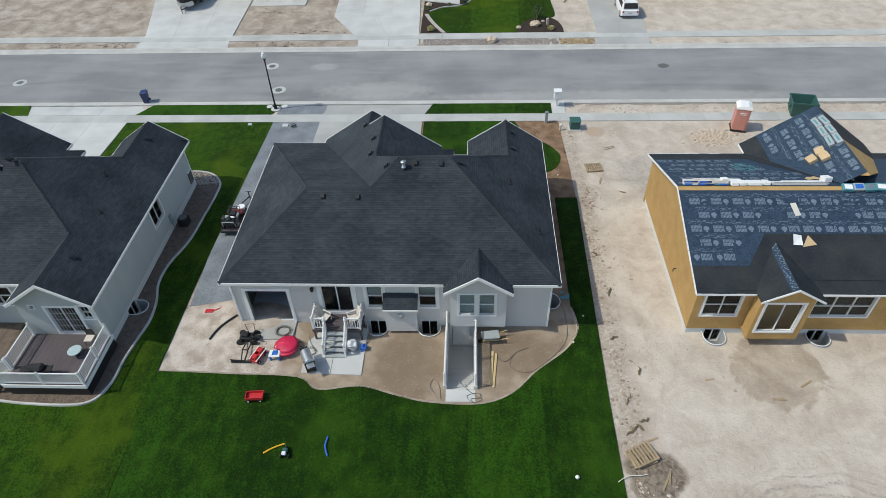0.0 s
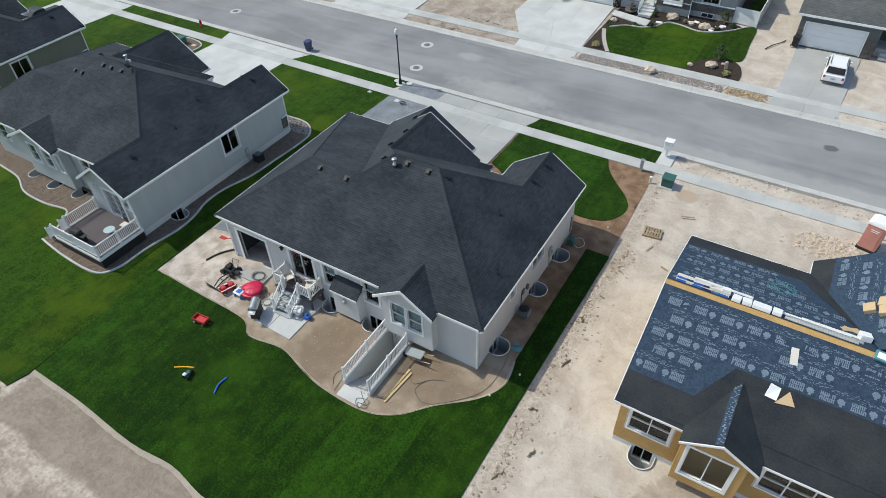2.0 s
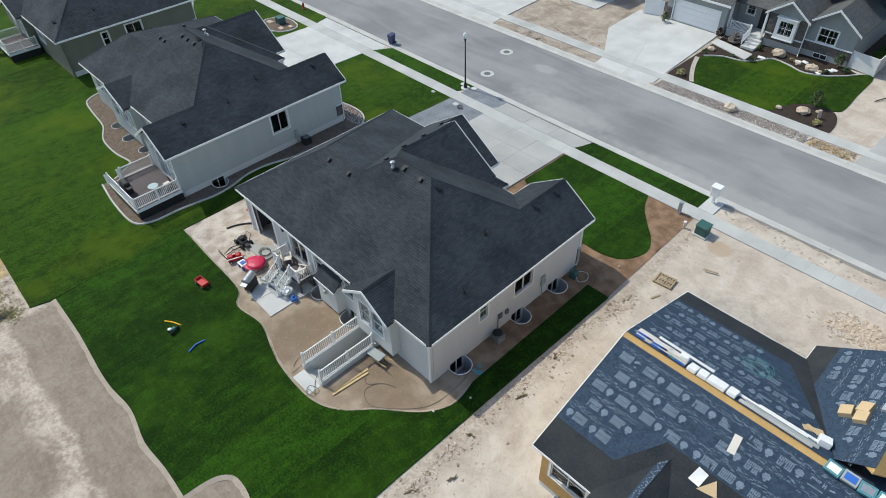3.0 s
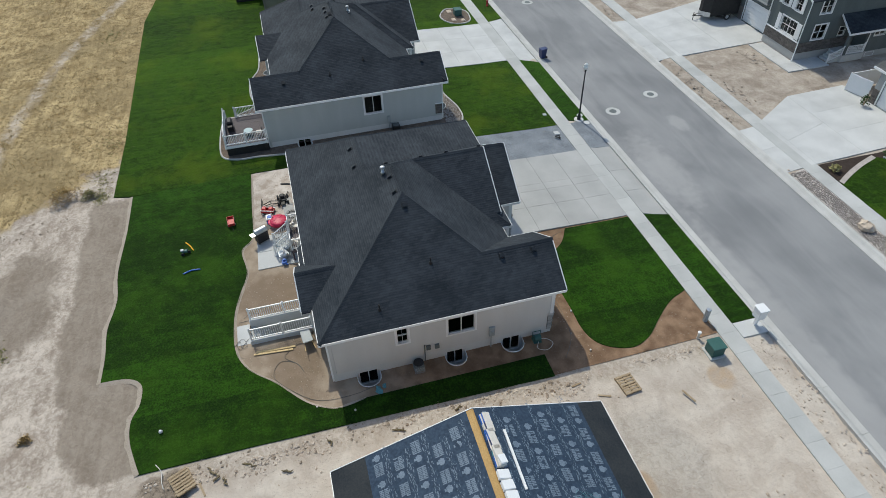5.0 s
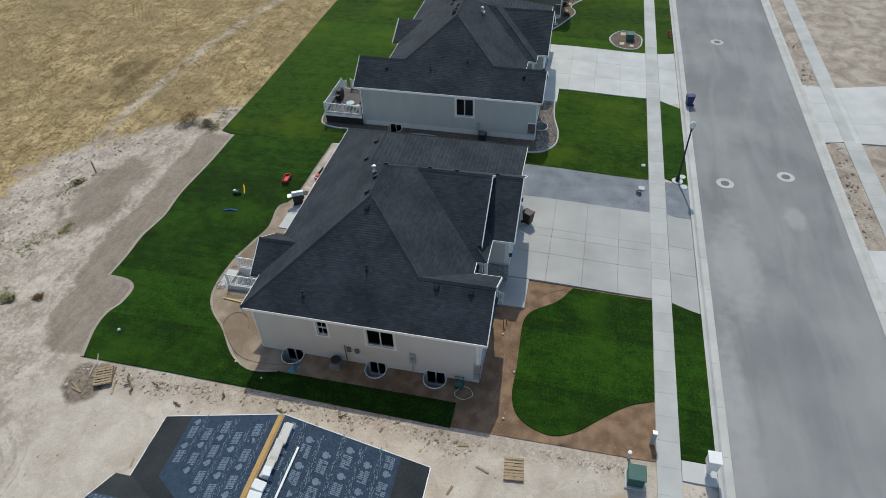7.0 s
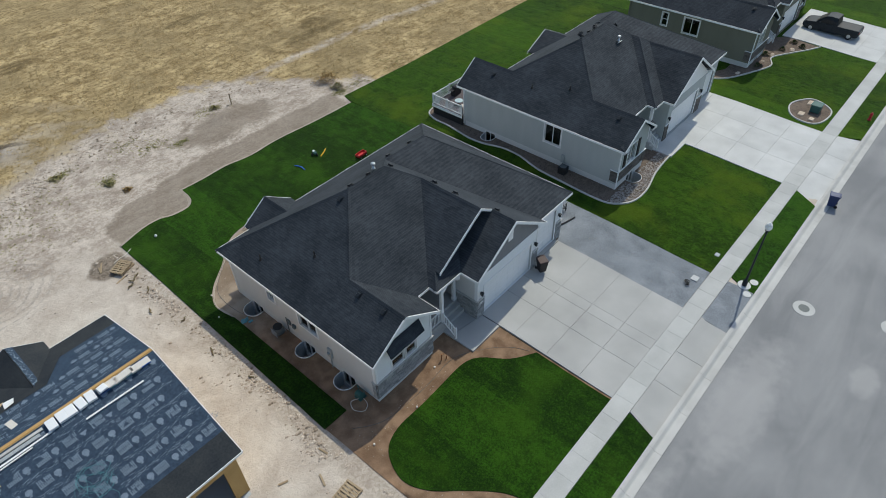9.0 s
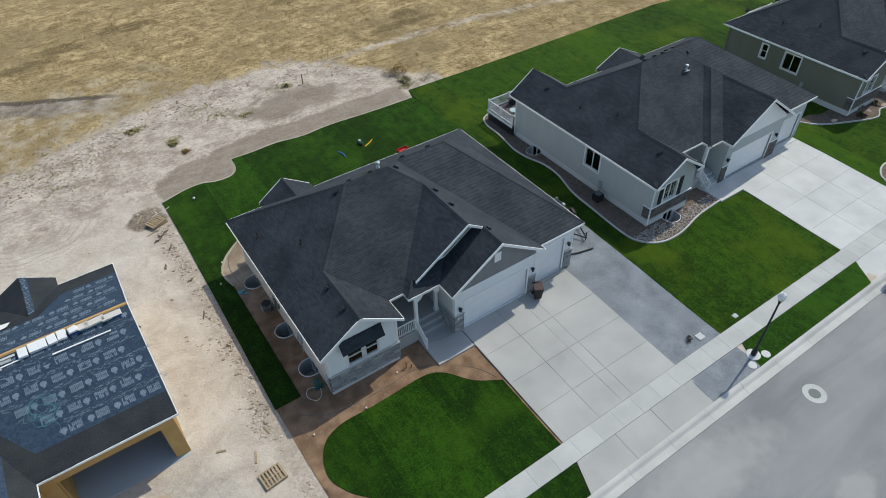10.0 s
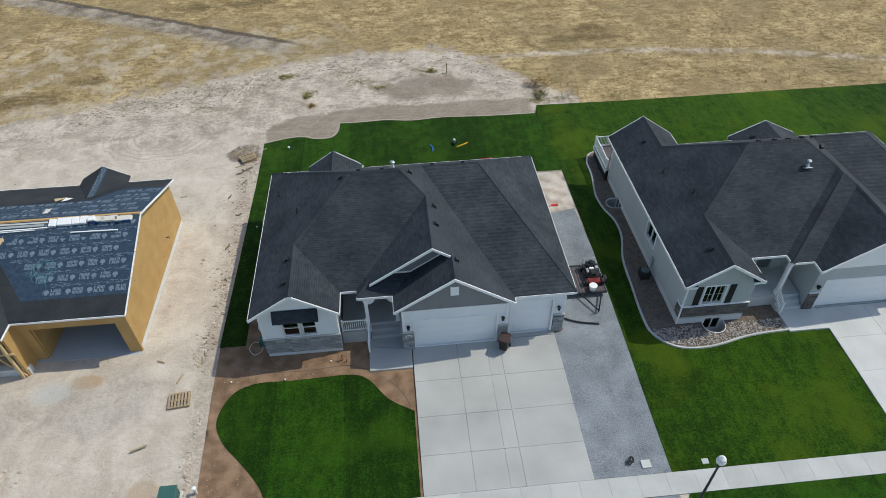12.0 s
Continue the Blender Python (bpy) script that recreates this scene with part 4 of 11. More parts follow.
house_walk = thing("walkway", "pale concrete walk to a front porch across the street", "walkway", kind="structure")
for i in range(4):
    slab_piece("panel", [(-25.7 + 1.6 * i, 71.1), (-24.1 + 1.6 * i, 71.1), (-24.1 + 1.6 * i, 72.8), (-25.7 + 1.6 * i, 72.8)], lambda x, y: 0.08, 0.2, M_CONC, house_walk)
for y in (72.82, 74.3):
    slab_piece("panel", [(-21.25, y), (-19.3, y), (-19.3, y + 1.46), (-21.25, y + 1.46)], lambda x, y: 0.08, 0.2, M_CONC, house_walk)
porch_walk = thing("walkway", "pale concrete walk between a driveway and porch steps", "walkway", kind="structure")
for i in range(3):
    a, b = -5.7 + 1.42 * i, -5.7 + 1.42 * (i + 1)
    slab_piece("panel", [(a, 72.0 - 0.42 * i), (b, 71.58 - 0.42 * i), (b, 72.9 - 0.3 * i), (a, 73.2 - 0.3 * i)], lambda x, y: 0.13, 0.2, M_CONC, porch_walk)

# rear slabs
patio = thing("patio", "small concrete patio slab at the foot of the deck steps", "patio", kind="structure")
slab_piece("panel", [(-9.45, 19.65), (-7.8, 19.6), (-7.8, 22.9), (-9.45, 22.9)], lambda x, y: 0.27, 0.2, M_CONC, patio)
slab_piece("panel", [(-7.78, 19.6), (-6.05, 19.55), (-6.05, 22.9), (-7.78, 22.9)], lambda x, y: 0.27, 0.2, M_CONC, patio)
pad = thing("concrete_pad", "concrete pad in front of the rear garage door", "concrete pad", kind="structure")
slab_piece("panel", [(-13.2, 21.75), (-10.35, 21.85), (-10.3, 23.15), (-13.2, 23.15)], lambda x, y: 0.53, 0.4, M_DRIVE, pad)
landing = thing("walkway", "concrete landing before the basement stairwell", "walkway", kind="structure")
slab_piece("panel", [(-1.35, 17.95), (0.25, 17.95), (0.25, 18.73), (-1.35, 18.73)], lambda x, y: 0.235, 0.2, M_CONC, landing)

# bark, mulch and pebble beds
def bed_sheet(name, rim, mat, label, step=0.5, lift=0.07, holes=(), category="planting bed"):
    g = sheet(rim, step, lambda x, y: level(x, y) + lift + ripple(x * 2, y * 2, 0.02), holes, skirt=0.1, seed=11)
    return tagged(part(name, g, mat), label, category, kind="structure")


NBR_EDGE = [(-27.0, 17.75), (-24.0, 17.4), (-20.8, 17.45), (-19.9, 18.6), (-19.8, 20.3), (-19.6, 21.8), (-19.4, 23.3), (-19.55, 24.8), (-20.0, 26.4), (-19.95, 28.2), (-19.35, 30.4), (-19.15, 33.0), (-19.0, 35.6), (-19.2, 37.2), (-20.4, 38.3), (-22.4, 38.45), (-25.0, 37.9), (-27.7, 37.7)]
nbr_line = smooth_line(NBR_EDGE, 5)
bed_sheet("bark_bed", nbr_line + [(-27.7, 35.0), (-21.0, 35.0), (-21.0, 22.5), (-27.0, 22.5)], M_BARK, "brown bark bed along the neighbouring house", holes=[well_outline(*w) for w in NBR_WELLS])
NBR_REAR = [(-27.0, 18.7), (-27.6, 19.8), (-28.4, 20.6), (-30.5, 20.3), (-33.2, 20.4), (-35.5, 21.3), (-38.6, 21.6), (-40.8, 22.0), (-41.6, 23.4)]
rear_line = smooth_line(NBR_REAR, 5)
bed_sheet("bark_bed", rear_line + [(-40.5, 23.6), (-27.02, 23.6)], M_BARK, "brown bark bed behind the neighbouring house", holes=[well_outline(*w) for w in NBR_WELLS[2:]])


def edging(line, label):
    g = Geo()
    for a, b in zip(line, line[1:]):
        d = Vector((b[0] - a[0], b[1] - a[1])).normalized()
        o = Vector((-d.y, d.x)) * 0.09
        z = level(*a) + 0.14
        zb = level(*b) + 0.14
        g.add([(a[0] - o.x, a[1] - o.y, z - 0.2), (a[0] - o.x * 0.6, a[1] - o.y * 0.6, z), (a[0] + o.x * 0.6, a[1] + o.y * 0.6, z), (a[0] + o.x, a[1] + o.y, z - 0.2),
               (b[0] - o.x, b[1] - o.y, zb - 0.2), (b[0] - o.x * 0.6, b[1] - o.y * 0.6, zb), (b[0] + o.x * 0.6, b[1] + o.y * 0.6, zb), (b[0] + o.x, b[1] + o.y, zb - 0.2)],
              [(0, 1, 5, 4), (1, 2, 6, 5), (2, 3, 7, 6)])
    tagged(part("edging", g, M_KERB), label, "edging", kind="structure")


edging(nbr_line, "curving pale concrete edging round a bark bed")
edging(rear_line, "curving pale concrete edging behind the neighbouring house")
ISLE = smooth_line([(-44.6, 43.6), (-42.6, 42.3), (-40.6, 43.0), (-40.2, 44.6), (-41.2, 45.5), (-43.6, 45.5)], 5, True)
bed_sheet("bark_bed", ISLE, M_BARK, "round bark island with a green utility box")
edging(ISLE + ISLE[:1], "round pale concrete edging in a front lawn")
NBR2_EDGE = smooth_line([(-42.2, 34.5), (-43.3, 35.9), (-46.0, 37.3), (-48.5, 38.2), (-50.2, 37.6), (-52.2, 38.6), (-54.2, 39.8), (-55.8, 40.6)], 5)
bed_sheet("bark_bed", NBR2_EDGE + [(-56.0, 37.0), (-54.0, 35.0), (-45.0, 35.0), (-44.0, 34.4)], M_BARK, "shrub bed before the olive grey house")
edging(NBR2_EDGE, "curving pale edging before the olive grey house")
bed_sheet("mulch_bed", smooth_line([(4.0, 63.38), (4.8, 65.2), (6.2, 66.8), (7.8, 67.2), (8.9, 66.6), (9.5, 65.0), (9.6, 63.38)], 4), M_MULCH, "dark mulch bed with boulders at the pavement", lift=0.04)
bed_sheet("mulch_bed", [(-5.5, 63.38), (-2.8, 63.38), (-3.6, 65.2), (-4.4, 67.0), (-4.8, 68.4), (-3.4, 69.9), (-1.6, 70.3), (-0.5, 71.3), (0.3, 72.7), (1.9, 72.6), (3.5, 72.0), (5.0, 72.4), (6.5, 73.6), (7.5, 75.1), (6.0, 75.9), (-1.0, 76.0), (-5.5, 75.5)], M_MULCH, "dark mulch bed along a front lawn", lift=0.03)
bed_sheet("mulch_bed", [(6.15, 76.1), (8.5, 75.9), (8.5, 79.4), (7.0, 79.8), (7.1, 89.4), (6.15, 89.4)], M_MULCH, "dark mulch bed behind a white gate", lift=0.035)
rim = smooth_line([(-2.75, 63.45), (-3.55, 64.9), (-4.35, 66.7), (-4.9, 68.3)], 5)
bed_sheet("pebble_rim", rim + [(p[0] - 0.42, p[1] - 0.05) for p in rim[::-1]], M_PEBBLE, "pale pebble rim along a lawn edge", 0.25, 0.075, category="pebbles")
edging(smooth_line([(-4.8, 68.9), (-3.4, 70.0), (-1.6, 70.4), (-0.5, 71.4), (0.3, 72.75), (1.9, 72.65), (3.5, 72.1), (5.0, 72.5), (6.5, 73.7), (7.5, 75.0)], 5), "low grey edging between a lawn and its mulch bed")
bed_sheet("pebble_strip", [(-5.0, 60.45), (8.6, 60.45), (9.0, 61.93), (-5.4, 61.93)], M_PEBBLE, "river pebble strip between kerb and pavement", lift=0.04, category="pebbles")

# ---- houses: tools ----
PITCH = 2 / 3


def clip(poly, ring):
    """Cuts a plane polygon by a convex ring that runs anticlockwise."""
    for i in range(len(ring)):
        (ax, ay), (bx, by) = ring[i], ring[(i + 1) % len(ring)]
        out = []
        for k in range(len(poly)):
            p, q = poly[k - 1], poly[k]
            dp = (bx - ax) * (p[1] - ay) - (by - ay) * (p[0] - ax)
            dq = (bx - ax) * (q[1] - ay) - (by - ay) * (q[0] - ax)
            if (dp >= 0) != (dq >= 0):
                t = dp / (dp - dq)
                out.append((p[0] + (q[0] - p[0]) * t, p[1] + (q[1] - p[1]) * t))
            if dq >= 0:
                out.append(q)
        poly = out
        if len(poly) < 3:
            return []
    return poly


def shingles(geo, poly, course=0.145, tab=0.31, seed=1):
    """Lays overlapping shingle tabs on a convex sloping polygon."""
    rng = random.Random(seed)
    p = [Vector(q) for q in poly]
    n = (p[1] - p[0]).cross(p[2] - p[1]).normalized()
    if n.z < 0:
        n, p = -n, p[::-1]
    u = Vector((0, 0, 1)).cross(n).normalized()
    v = n.cross(u)
    d = n.dot(p[0])
    ring = [(u.dot(q), v.dot(q)) for q in p]
    lo_u, hi_u = min(q[0] for q in ring), max(q[0] for q in ring)
    lo_v, hi_v = min(q[1] for q in ring), max(q[1] for q in ring)
    for r in range(math.floor(lo_v / course), math.ceil(hi_v / course) + 1):
        off = (r * 0.377) % 1.0 * tab
        for c in range(math.floor((lo_u - off) / tab) - 1, math.ceil((hi_u - off) / tab) + 1):
            a = off + c * tab
            w = clip([(a, r * course), (a + tab, r * course), (a + tab, (r + 1) * course), (a, (r + 1) * course)], ring)
            if len(w) < 3:
                continue
            lift = 0.008 + rng.uniform(-0.002, 0.003)
            vs = [u * s + v * t + n * (d + 0.002 + lift * (1 - (t / course - r))) for s, t in w]
            fs = [tuple(range(len(w)))]
            k = len(w)
            low = [i for i in range(k) if abs(w[i][1] - r * course) < 1e-6]
            if len(low) == 2:
                i, j = sorted(low, key=lambda q: w[q][0])
                vs += [vs[i] - n * (lift + 0.002), vs[j] - n * (lift + 0.002)]
                fs.append((i, k, k + 1, j))
            geo.add(vs, fs)


def ridge_caps(parent, a, b, mat, step=0.2, wide=0.15):
    """Bent cap shingles along a ridge or hip, each a piece."""
    a, b = Vector(a), Vector(b)
    if a.z > b.z + 0.01:
        a, b = b, a
    d = (b - a).normalized()
    s = d.cross(Vector((0, 0, 1))).normalized()
    up = s.cross(d)
    if up.z < 0:
        up = -up
    fall = 0.08 if abs(d.z) < 0.05 else 0.055
    me = Geo().add([(-wide, 0, -fall), (0, 0, 0.045), (wide, 0, -fall), (-wide, 0.27, -fall - 0.02), (0, 0.27, 0.006), (wide, 0.27, -fall - 0.02),
                    (-wide, 0, -fall - 0.05), (0, 0, -0.02), (wide, 0, -fall - 0.05)],
                   [(0, 1, 4, 3), (1, 2, 5, 4), (0, 6, 7, 1), (1, 7, 8, 2)]).mesh("ridge_cap", mat)
    length = (b - a).length
    for i in range(int(length / step)):
        o = part("ridge_cap", me, mat, parent)
        p = a + d * (i * step)
        o.matrix_basis = Matrix(((s.x, d.x, up.x, p.x), (s.y, d.y, up.y, p.y), (s.z, d.z, up.z, p.z + 0.012), (0, 0, 0, 1)))


def turned(axis, at, out):
    """Maps along-the-wall, out-of-the-wall and height to the world."""
    return (lambda a, d, z: (a, at + out * d, z)) if axis == "y" else (lambda a, d, z: (at + out * d, a, z))


def wbox(geo, to, a0, d0, z0, a1, d1, z1, c=0.0):
    p, q = to(a0, d0, z0), to(a1, d1, z1)
    return geo.box(*p, *q, c=c)


def wall(geo, axis, at, out, a0, a1, z0, z1, openings=(), thick=0.2, front=0.0):
    """A wall with openings (a0, a1, z0, z1) that go through it, as one connected piece."""
    geo.cut()
    to = turned(axis, at, out)
    flip = (axis == "x") == (out > 0)
    aa = sorted({a0, a1, *[v for o in openings for v in o[:2] if a0 < v < a1]})
    zz = sorted({z0, z1, *[v for o in openings for v in o[2:] if z0 < v < z1]})

    def solid(i, j):
        if not (0 <= i < len(aa) - 1 and 0 <= j < len(zz) - 1):
            return False
        a, z = (aa[i] + aa[i + 1]) / 2, (zz[j] + zz[j + 1]) / 2
        return not any(o[0] <= a <= o[1] and o[2] <= z <= o[3] for o in openings)

    verts, faces, at_ = [], [], {}

    def v(i, j, s):
        if (i, j, s) not in at_:
            at_[i, j, s] = len(verts)
            verts.append(to(aa[i], front if s else front - thick, zz[j]))
        return at_[i, j, s]

    for i in range(len(aa) - 1):
        for j in range(len(zz) - 1):
            if not solid(i, j):
                continue
            k, m = i + 1, j + 1
            faces += [(v(i, j, 1), v(i, m, 1), v(k, m, 1), v(k, j, 1)), (v(k, j, 0), v(k, m, 0), v(i, m, 0), v(i, j, 0))]
            if not solid(i - 1, j):
                faces.append((v(i, j, 1), v(i, j, 0), v(i, m, 0), v(i, m, 1)))
            if not solid(k, j):
                faces.append((v(k, m, 1), v(k, m, 0), v(k, j, 0), v(k, j, 1)))
            if not solid(i, j - 1):
                faces.append((v(i, j, 1), v(k, j, 1), v(k, j, 0), v(i, j, 0)))
            if not solid(i, m):
                faces.append((v(i, m, 0), v(k, m, 0), v(k, m, 1), v(i, m, 1)))
    geo.add(verts, [f[::-1] for f in faces] if flip else faces)


def gable_wall(geo, axis, at, out, pts, thick=0.15):
    """A wall of any outline: points along the wall and heights."""
    geo.cut()
    to = turned(axis, at, out)
    k = len(pts)
    v = [to(a, 0.0, z) for a, z in pts] + [to(a, -thick, z) for a, z in pts]
    geo.add(v, [tuple(range(k)), tuple(range(2 * k - 1, k - 1, -1))] + [(i, k + i, k + (i + 1) % k, (i + 1) % k) for i in range(k)])


def window(parent, axis, at, out, a0, a1, z0, z1, cols=1, hung=True, trim=0.11, mat=None, grid=0, sill=True, name="window"):
    """A vinyl window in an opening: a frame with sashes, and casing, panes and glazing bars as parts of it."""
    to = turned(axis, at, out)
    mat = mat or M_VINYL
    w, e = 0.05, 0.045
    step = (a1 - a0) / cols
    panes, bars = [], Geo()
    for i in range(cols):
        l, r = a0 + step * i + (w if i == 0 else w / 2), a0 + step * (i + 1) - (w if i == cols - 1 else w / 2)
        b, t = z0 + w, z1 - w
        if hung:
            mid = (b + t) / 2
            panes += [(l, b, r, mid - e / 2, -0.09), (l, mid + e / 2, r, t, -0.06)]
        else:
            panes.append((l, b, r, t, -0.07 - 0.02 * (i % 2)))
        for k in range(1, grid):
            wbox(bars.cut(), to, l + (r - l) * k / grid - 0.01, -0.058, b, l + (r - l) * k / grid + 0.01, -0.04, t)
            wbox(bars.cut(), to, l, -0.056, b + (t - b) * k / grid - 0.01, r, -0.042, b + (t - b) * k / grid + 0.01)
    g = Geo()
    wall(g, axis, at, out, a0, a1, z0, z1, [(l, r, b, t) for l, b, r, t, _ in panes], 0.105, -0.022)
    ob = part(name, g, mat, parent)
    if trim:
        g = Geo()
        wall(g, axis, at, out, a0 - trim, a1 + trim, z0 - trim, z1 + trim, [(a0, a1, z0, z1)], 0.055, 0.035)
        part("casing", g, mat, ob)
    if bars.f:
        part("glazing_bar", bars, mat, ob)
    for l, b, r, t, d in panes:
        q = Geo()
        wbox(q, to, l, d - 0.012, b, r, d, t)
        pane = part("pane", q, M_GLASS, ob)
        bm = bmesh.new()
        bm.from_mesh(pane.data)
        bmesh.ops.recalc_face_normals(bm, faces=bm.faces)
        bm.to_mesh(pane.data)
        bm.free()
        pane.visible_shadow = False
    return ob


def run_boards(geo, pts, wide, thick, drop=0.0, closed=False):
    """Boards standing on edge along a line of points in space: fascias and rakes."""
    k = len(pts)
    for i in range(k if closed else k - 1):
        a, b = Vector(pts[i]), Vector(pts[(i + 1) % k])
        h = Vector((b.x - a.x, b.y - a.y, 0)).normalized()
        o = Vector((h.y, -h.x, 0)) * thick
        up, dn = Vector((0, 0, drop)), Vector((0, 0, drop - wide))
        geo.cut()
        geo.add([a + dn - o * 0.2, b + dn - o * 0.2, b + dn + o, a + dn + o, a + up - o * 0.2, b + up - o * 0.2, b + up + o, a + up + o],
                [(0, 1, 2, 3), (4, 7, 6, 5), (0, 4, 5, 1), (2, 6, 7, 3), (1, 5, 6, 2), (0, 3, 7, 4)])


def stone_band(parent, axis, at, out, a0, a1, z0, z1, seed, mat, free=None):
    """Ledge stones laid dry, each a piece; free: an opening (a0, a1, z0, z1) that they leave."""
    rng = random.Random(seed)
    to = turned(axis, at, out)
    z = z0
    while z < z1 - 0.03:
        h = min(rng.choice((0.09, 0.11, 0.14, 0.17)), z1 - z)
        if z1 - z - h < 0.05:
            h = z1 - z
        a = a0
        while a < a1 - 0.02:
            w = min(rng.uniform(0.22, 0.6), a1 - a)
            if a1 - a - w < 0.1:
                w = a1 - a
            if free and a < free[1] and a + w > free[0] and z < free[3] and z + h > free[2]:
                a += w
                continue
            g = Geo()
            wbox(g, to, a + 0.006, 0.0, z + 0.006, a + w - 0.006, rng.uniform(0.05, 0.085), z + h - 0.006, 0.012)
            part("stone", g, mat, parent)
            a += w
        z += h


def railing(parent, pts, height=0.95, post=0.10, gap=0.125, mats=None, name="railing"):
    """A white vinyl railing along a line: posts with caps, rails and balusters. Heights follow the line."""
    mat = mats or M_VINYL
    rail = part(name, Geo(), mat, parent)
    rg = Geo()
    for i, p in enumerate(pts):
        g = Geo()
        x, y, z = p
        g.box(x - post / 2, y - post / 2, z - 0.02, x + post / 2, y + post / 2, z + height + 0.06, c=0.006)
        g.lathe(x, y, [(post * 0.78, z + height + 0.06), (post * 0.78, z + height + 0.085), (post * 0.3, z + height + 0.12), (0.01, z + height + 0.13)], 4)
        part("post", g, mat, rail)
    for a, b in zip(pts, pts[1:]):
        a, b = Vector(a), Vector(b)
        h = Vector((b.x - a.x, b.y - a.y, 0))
        flat = h.length
        h.normalize()
        o = Vector((-h.y, h.x, 0)) * 0.03
        for lo, hi in ((0.08, 0.15), (height - 0.07, height)):
            q = [a - o + Vector((0, 0, lo)), a + o + Vector((0, 0, lo)), a + o + Vector((0, 0, hi)), a - o + Vector((0, 0, hi))]
            w = [p + (b - a) for p in q]
            rg.cut()
            rg.add(q + w, [(0, 1, 2, 3), (7, 6, 5, 4), (0, 4, 5, 1), (1, 5, 6, 2), (2, 6, 7, 3), (3, 7, 4, 0)])
        m = int((flat - post) / gap)
        for j in range(m):
            t = (j + 0.5) / m
            p = a + (b - a) * (post / 2 / flat + t * (1 - post / flat))
            g = Geo().box(p.x - 0.018, p.y - 0.018, p.z + 0.15, p.x + 0.018, p.y + 0.018, p.z + height - 0.07)
            part("baluster", g, mat, rail)
    first, *rest = rg.pieces()
    rail.data = first.mesh(name, mat)
    for g in rest:
        part("rail", g, mat, rail)
    return rail


def roof_vent(parent, x, y, z, nx, ny):
    """A low black box vent on a slope of the house pitch that falls towards (nx, ny)."""
    m = Matrix.Translation((x, y, z)) @ Matrix.Rotation(math.atan2(ny, nx), 4, "Z") @ Matrix.Rotation(math.atan(PITCH), 4, "Y")
    g = Geo().box(-0.2, -0.17, -0.02, 0.2, 0.17, 0.015, m).box(-0.12, -0.12, 0.015, 0.15, 0.12, 0.12, m, 0.02)
    part("roof_vent", g, M_BLACKMETAL, parent)


def roof_pipe(parent, x, y, z, h=0.4):
    g = Geo().tube([(x, y, z - 0.15), (x, y, z + h)], 0.035, 8).lathe(x, y, [(0.12, z - 0.08), (0.1, z + 0.05), (0.045, z + 0.1)], 10)
    part("vent_pipe", g, M_DARK, parent)


def flue(parent, x, y, z):
    """The silver flue with its cap and flashing."""
    f = part("flue", Geo().lathe(x, y, [(0.09, z - 0.3), (0.09, z + 0.1), (0.13, z + 0.11), (0.13, z + 0.15), (0.075, z + 0.17), (0.075, z + 0.4)], 14), M_STEEL, parent, "galvanised steel flue pipe", True)
    part("flue_cap", Geo().lathe(x, y, [(0.11, z + 0.4), (0.15, z + 0.43), (0.15, z + 0.52), (0.09, z + 0.56), (0.01, z + 0.57)], 14), M_STEEL, f, "", False)
    m = Matrix.Translation((x, y - 0.05, z)) @ Matrix.Rotation(math.atan(PITCH), 4, "X")
    part("flashing", Geo().box(-0.25, -0.34, -0.07, 0.25, 0.26, -0.03, m), M_VINYL, f)


def wall_lamp(parent, axis, at, out, a, z):
    to = turned(axis, at, out)
    g = Geo()
    wbox(g, to, a - 0.06, 0.0, z - 0.1, a + 0.06, 0.03, z + 0.12, 0.01)
    wbox(g, to, a - 0.015, 0.03, z + 0.08, a + 0.015, 0.14, z + 0.11)
    wbox(g, to, a - 0.075, 0.07, z - 0.14, a + 0.075, 0.21, z + 0.08, 0.03)
    wbox(g, to, a - 0.1, 0.04, z + 0.08, a + 0.1, 0.24, z + 0.12, 0.02)
    return part("wall_lamp", g, M_BLACKMETAL, parent, "black carriage wall lamp")


def well(cx, cy, half, out, way, top=0.3):
    """A corrugated steel window well with a white rim."""
    t = thing("window_well", "half round galvanised window well with a rolled rim", "window well", "window wells")
    line = well_outline(cx, cy, half, out, way)[1:-1]
    line = [well_outline(cx, cy, half, out, way)[0]] + line + [well_outline(cx, cy, half, out, way)[-1]]
    g = Geo()
    rows = 14
    for i in range(rows + 1):
        z = top - 1.35 * i / rows
        s = 0.012 * (1 if i % 2 else -1)
        ring = []
        for j, (x, y) in enumerate(line):
            a, b = line[max(j - 1, 0)], line[min(j + 1, len(line) - 1)]
            d = Vector((b[0] - a[0], b[1] - a[1])).normalized()
            ring.append((x + d.y * s, y - d.x * s, z))
        g.v += ring
    k = len(line)
    g.f += [(k * i + j, k * i + j + 1, k * (i + 1) + j + 1, k * (i + 1) + j) for i in range(rows) for j in range(k - 1)]
    part("shell", g, M_WELL, t, "corrugated galvanised steel shell", True)
    part("rim", Geo().tube([(x, y, top) for x, y in line], 0.028, 6), M_VINYL, t, "pale rolled rim", True)
    c, s = math.cos(radians(way - 90)), math.sin(radians(way - 90))
    f = Geo().prism([(x, y) for x, y in line], top - 1.36, top - 1.3)
    part("gravel_bottom", f, M_PEBBLE, t)
    return t


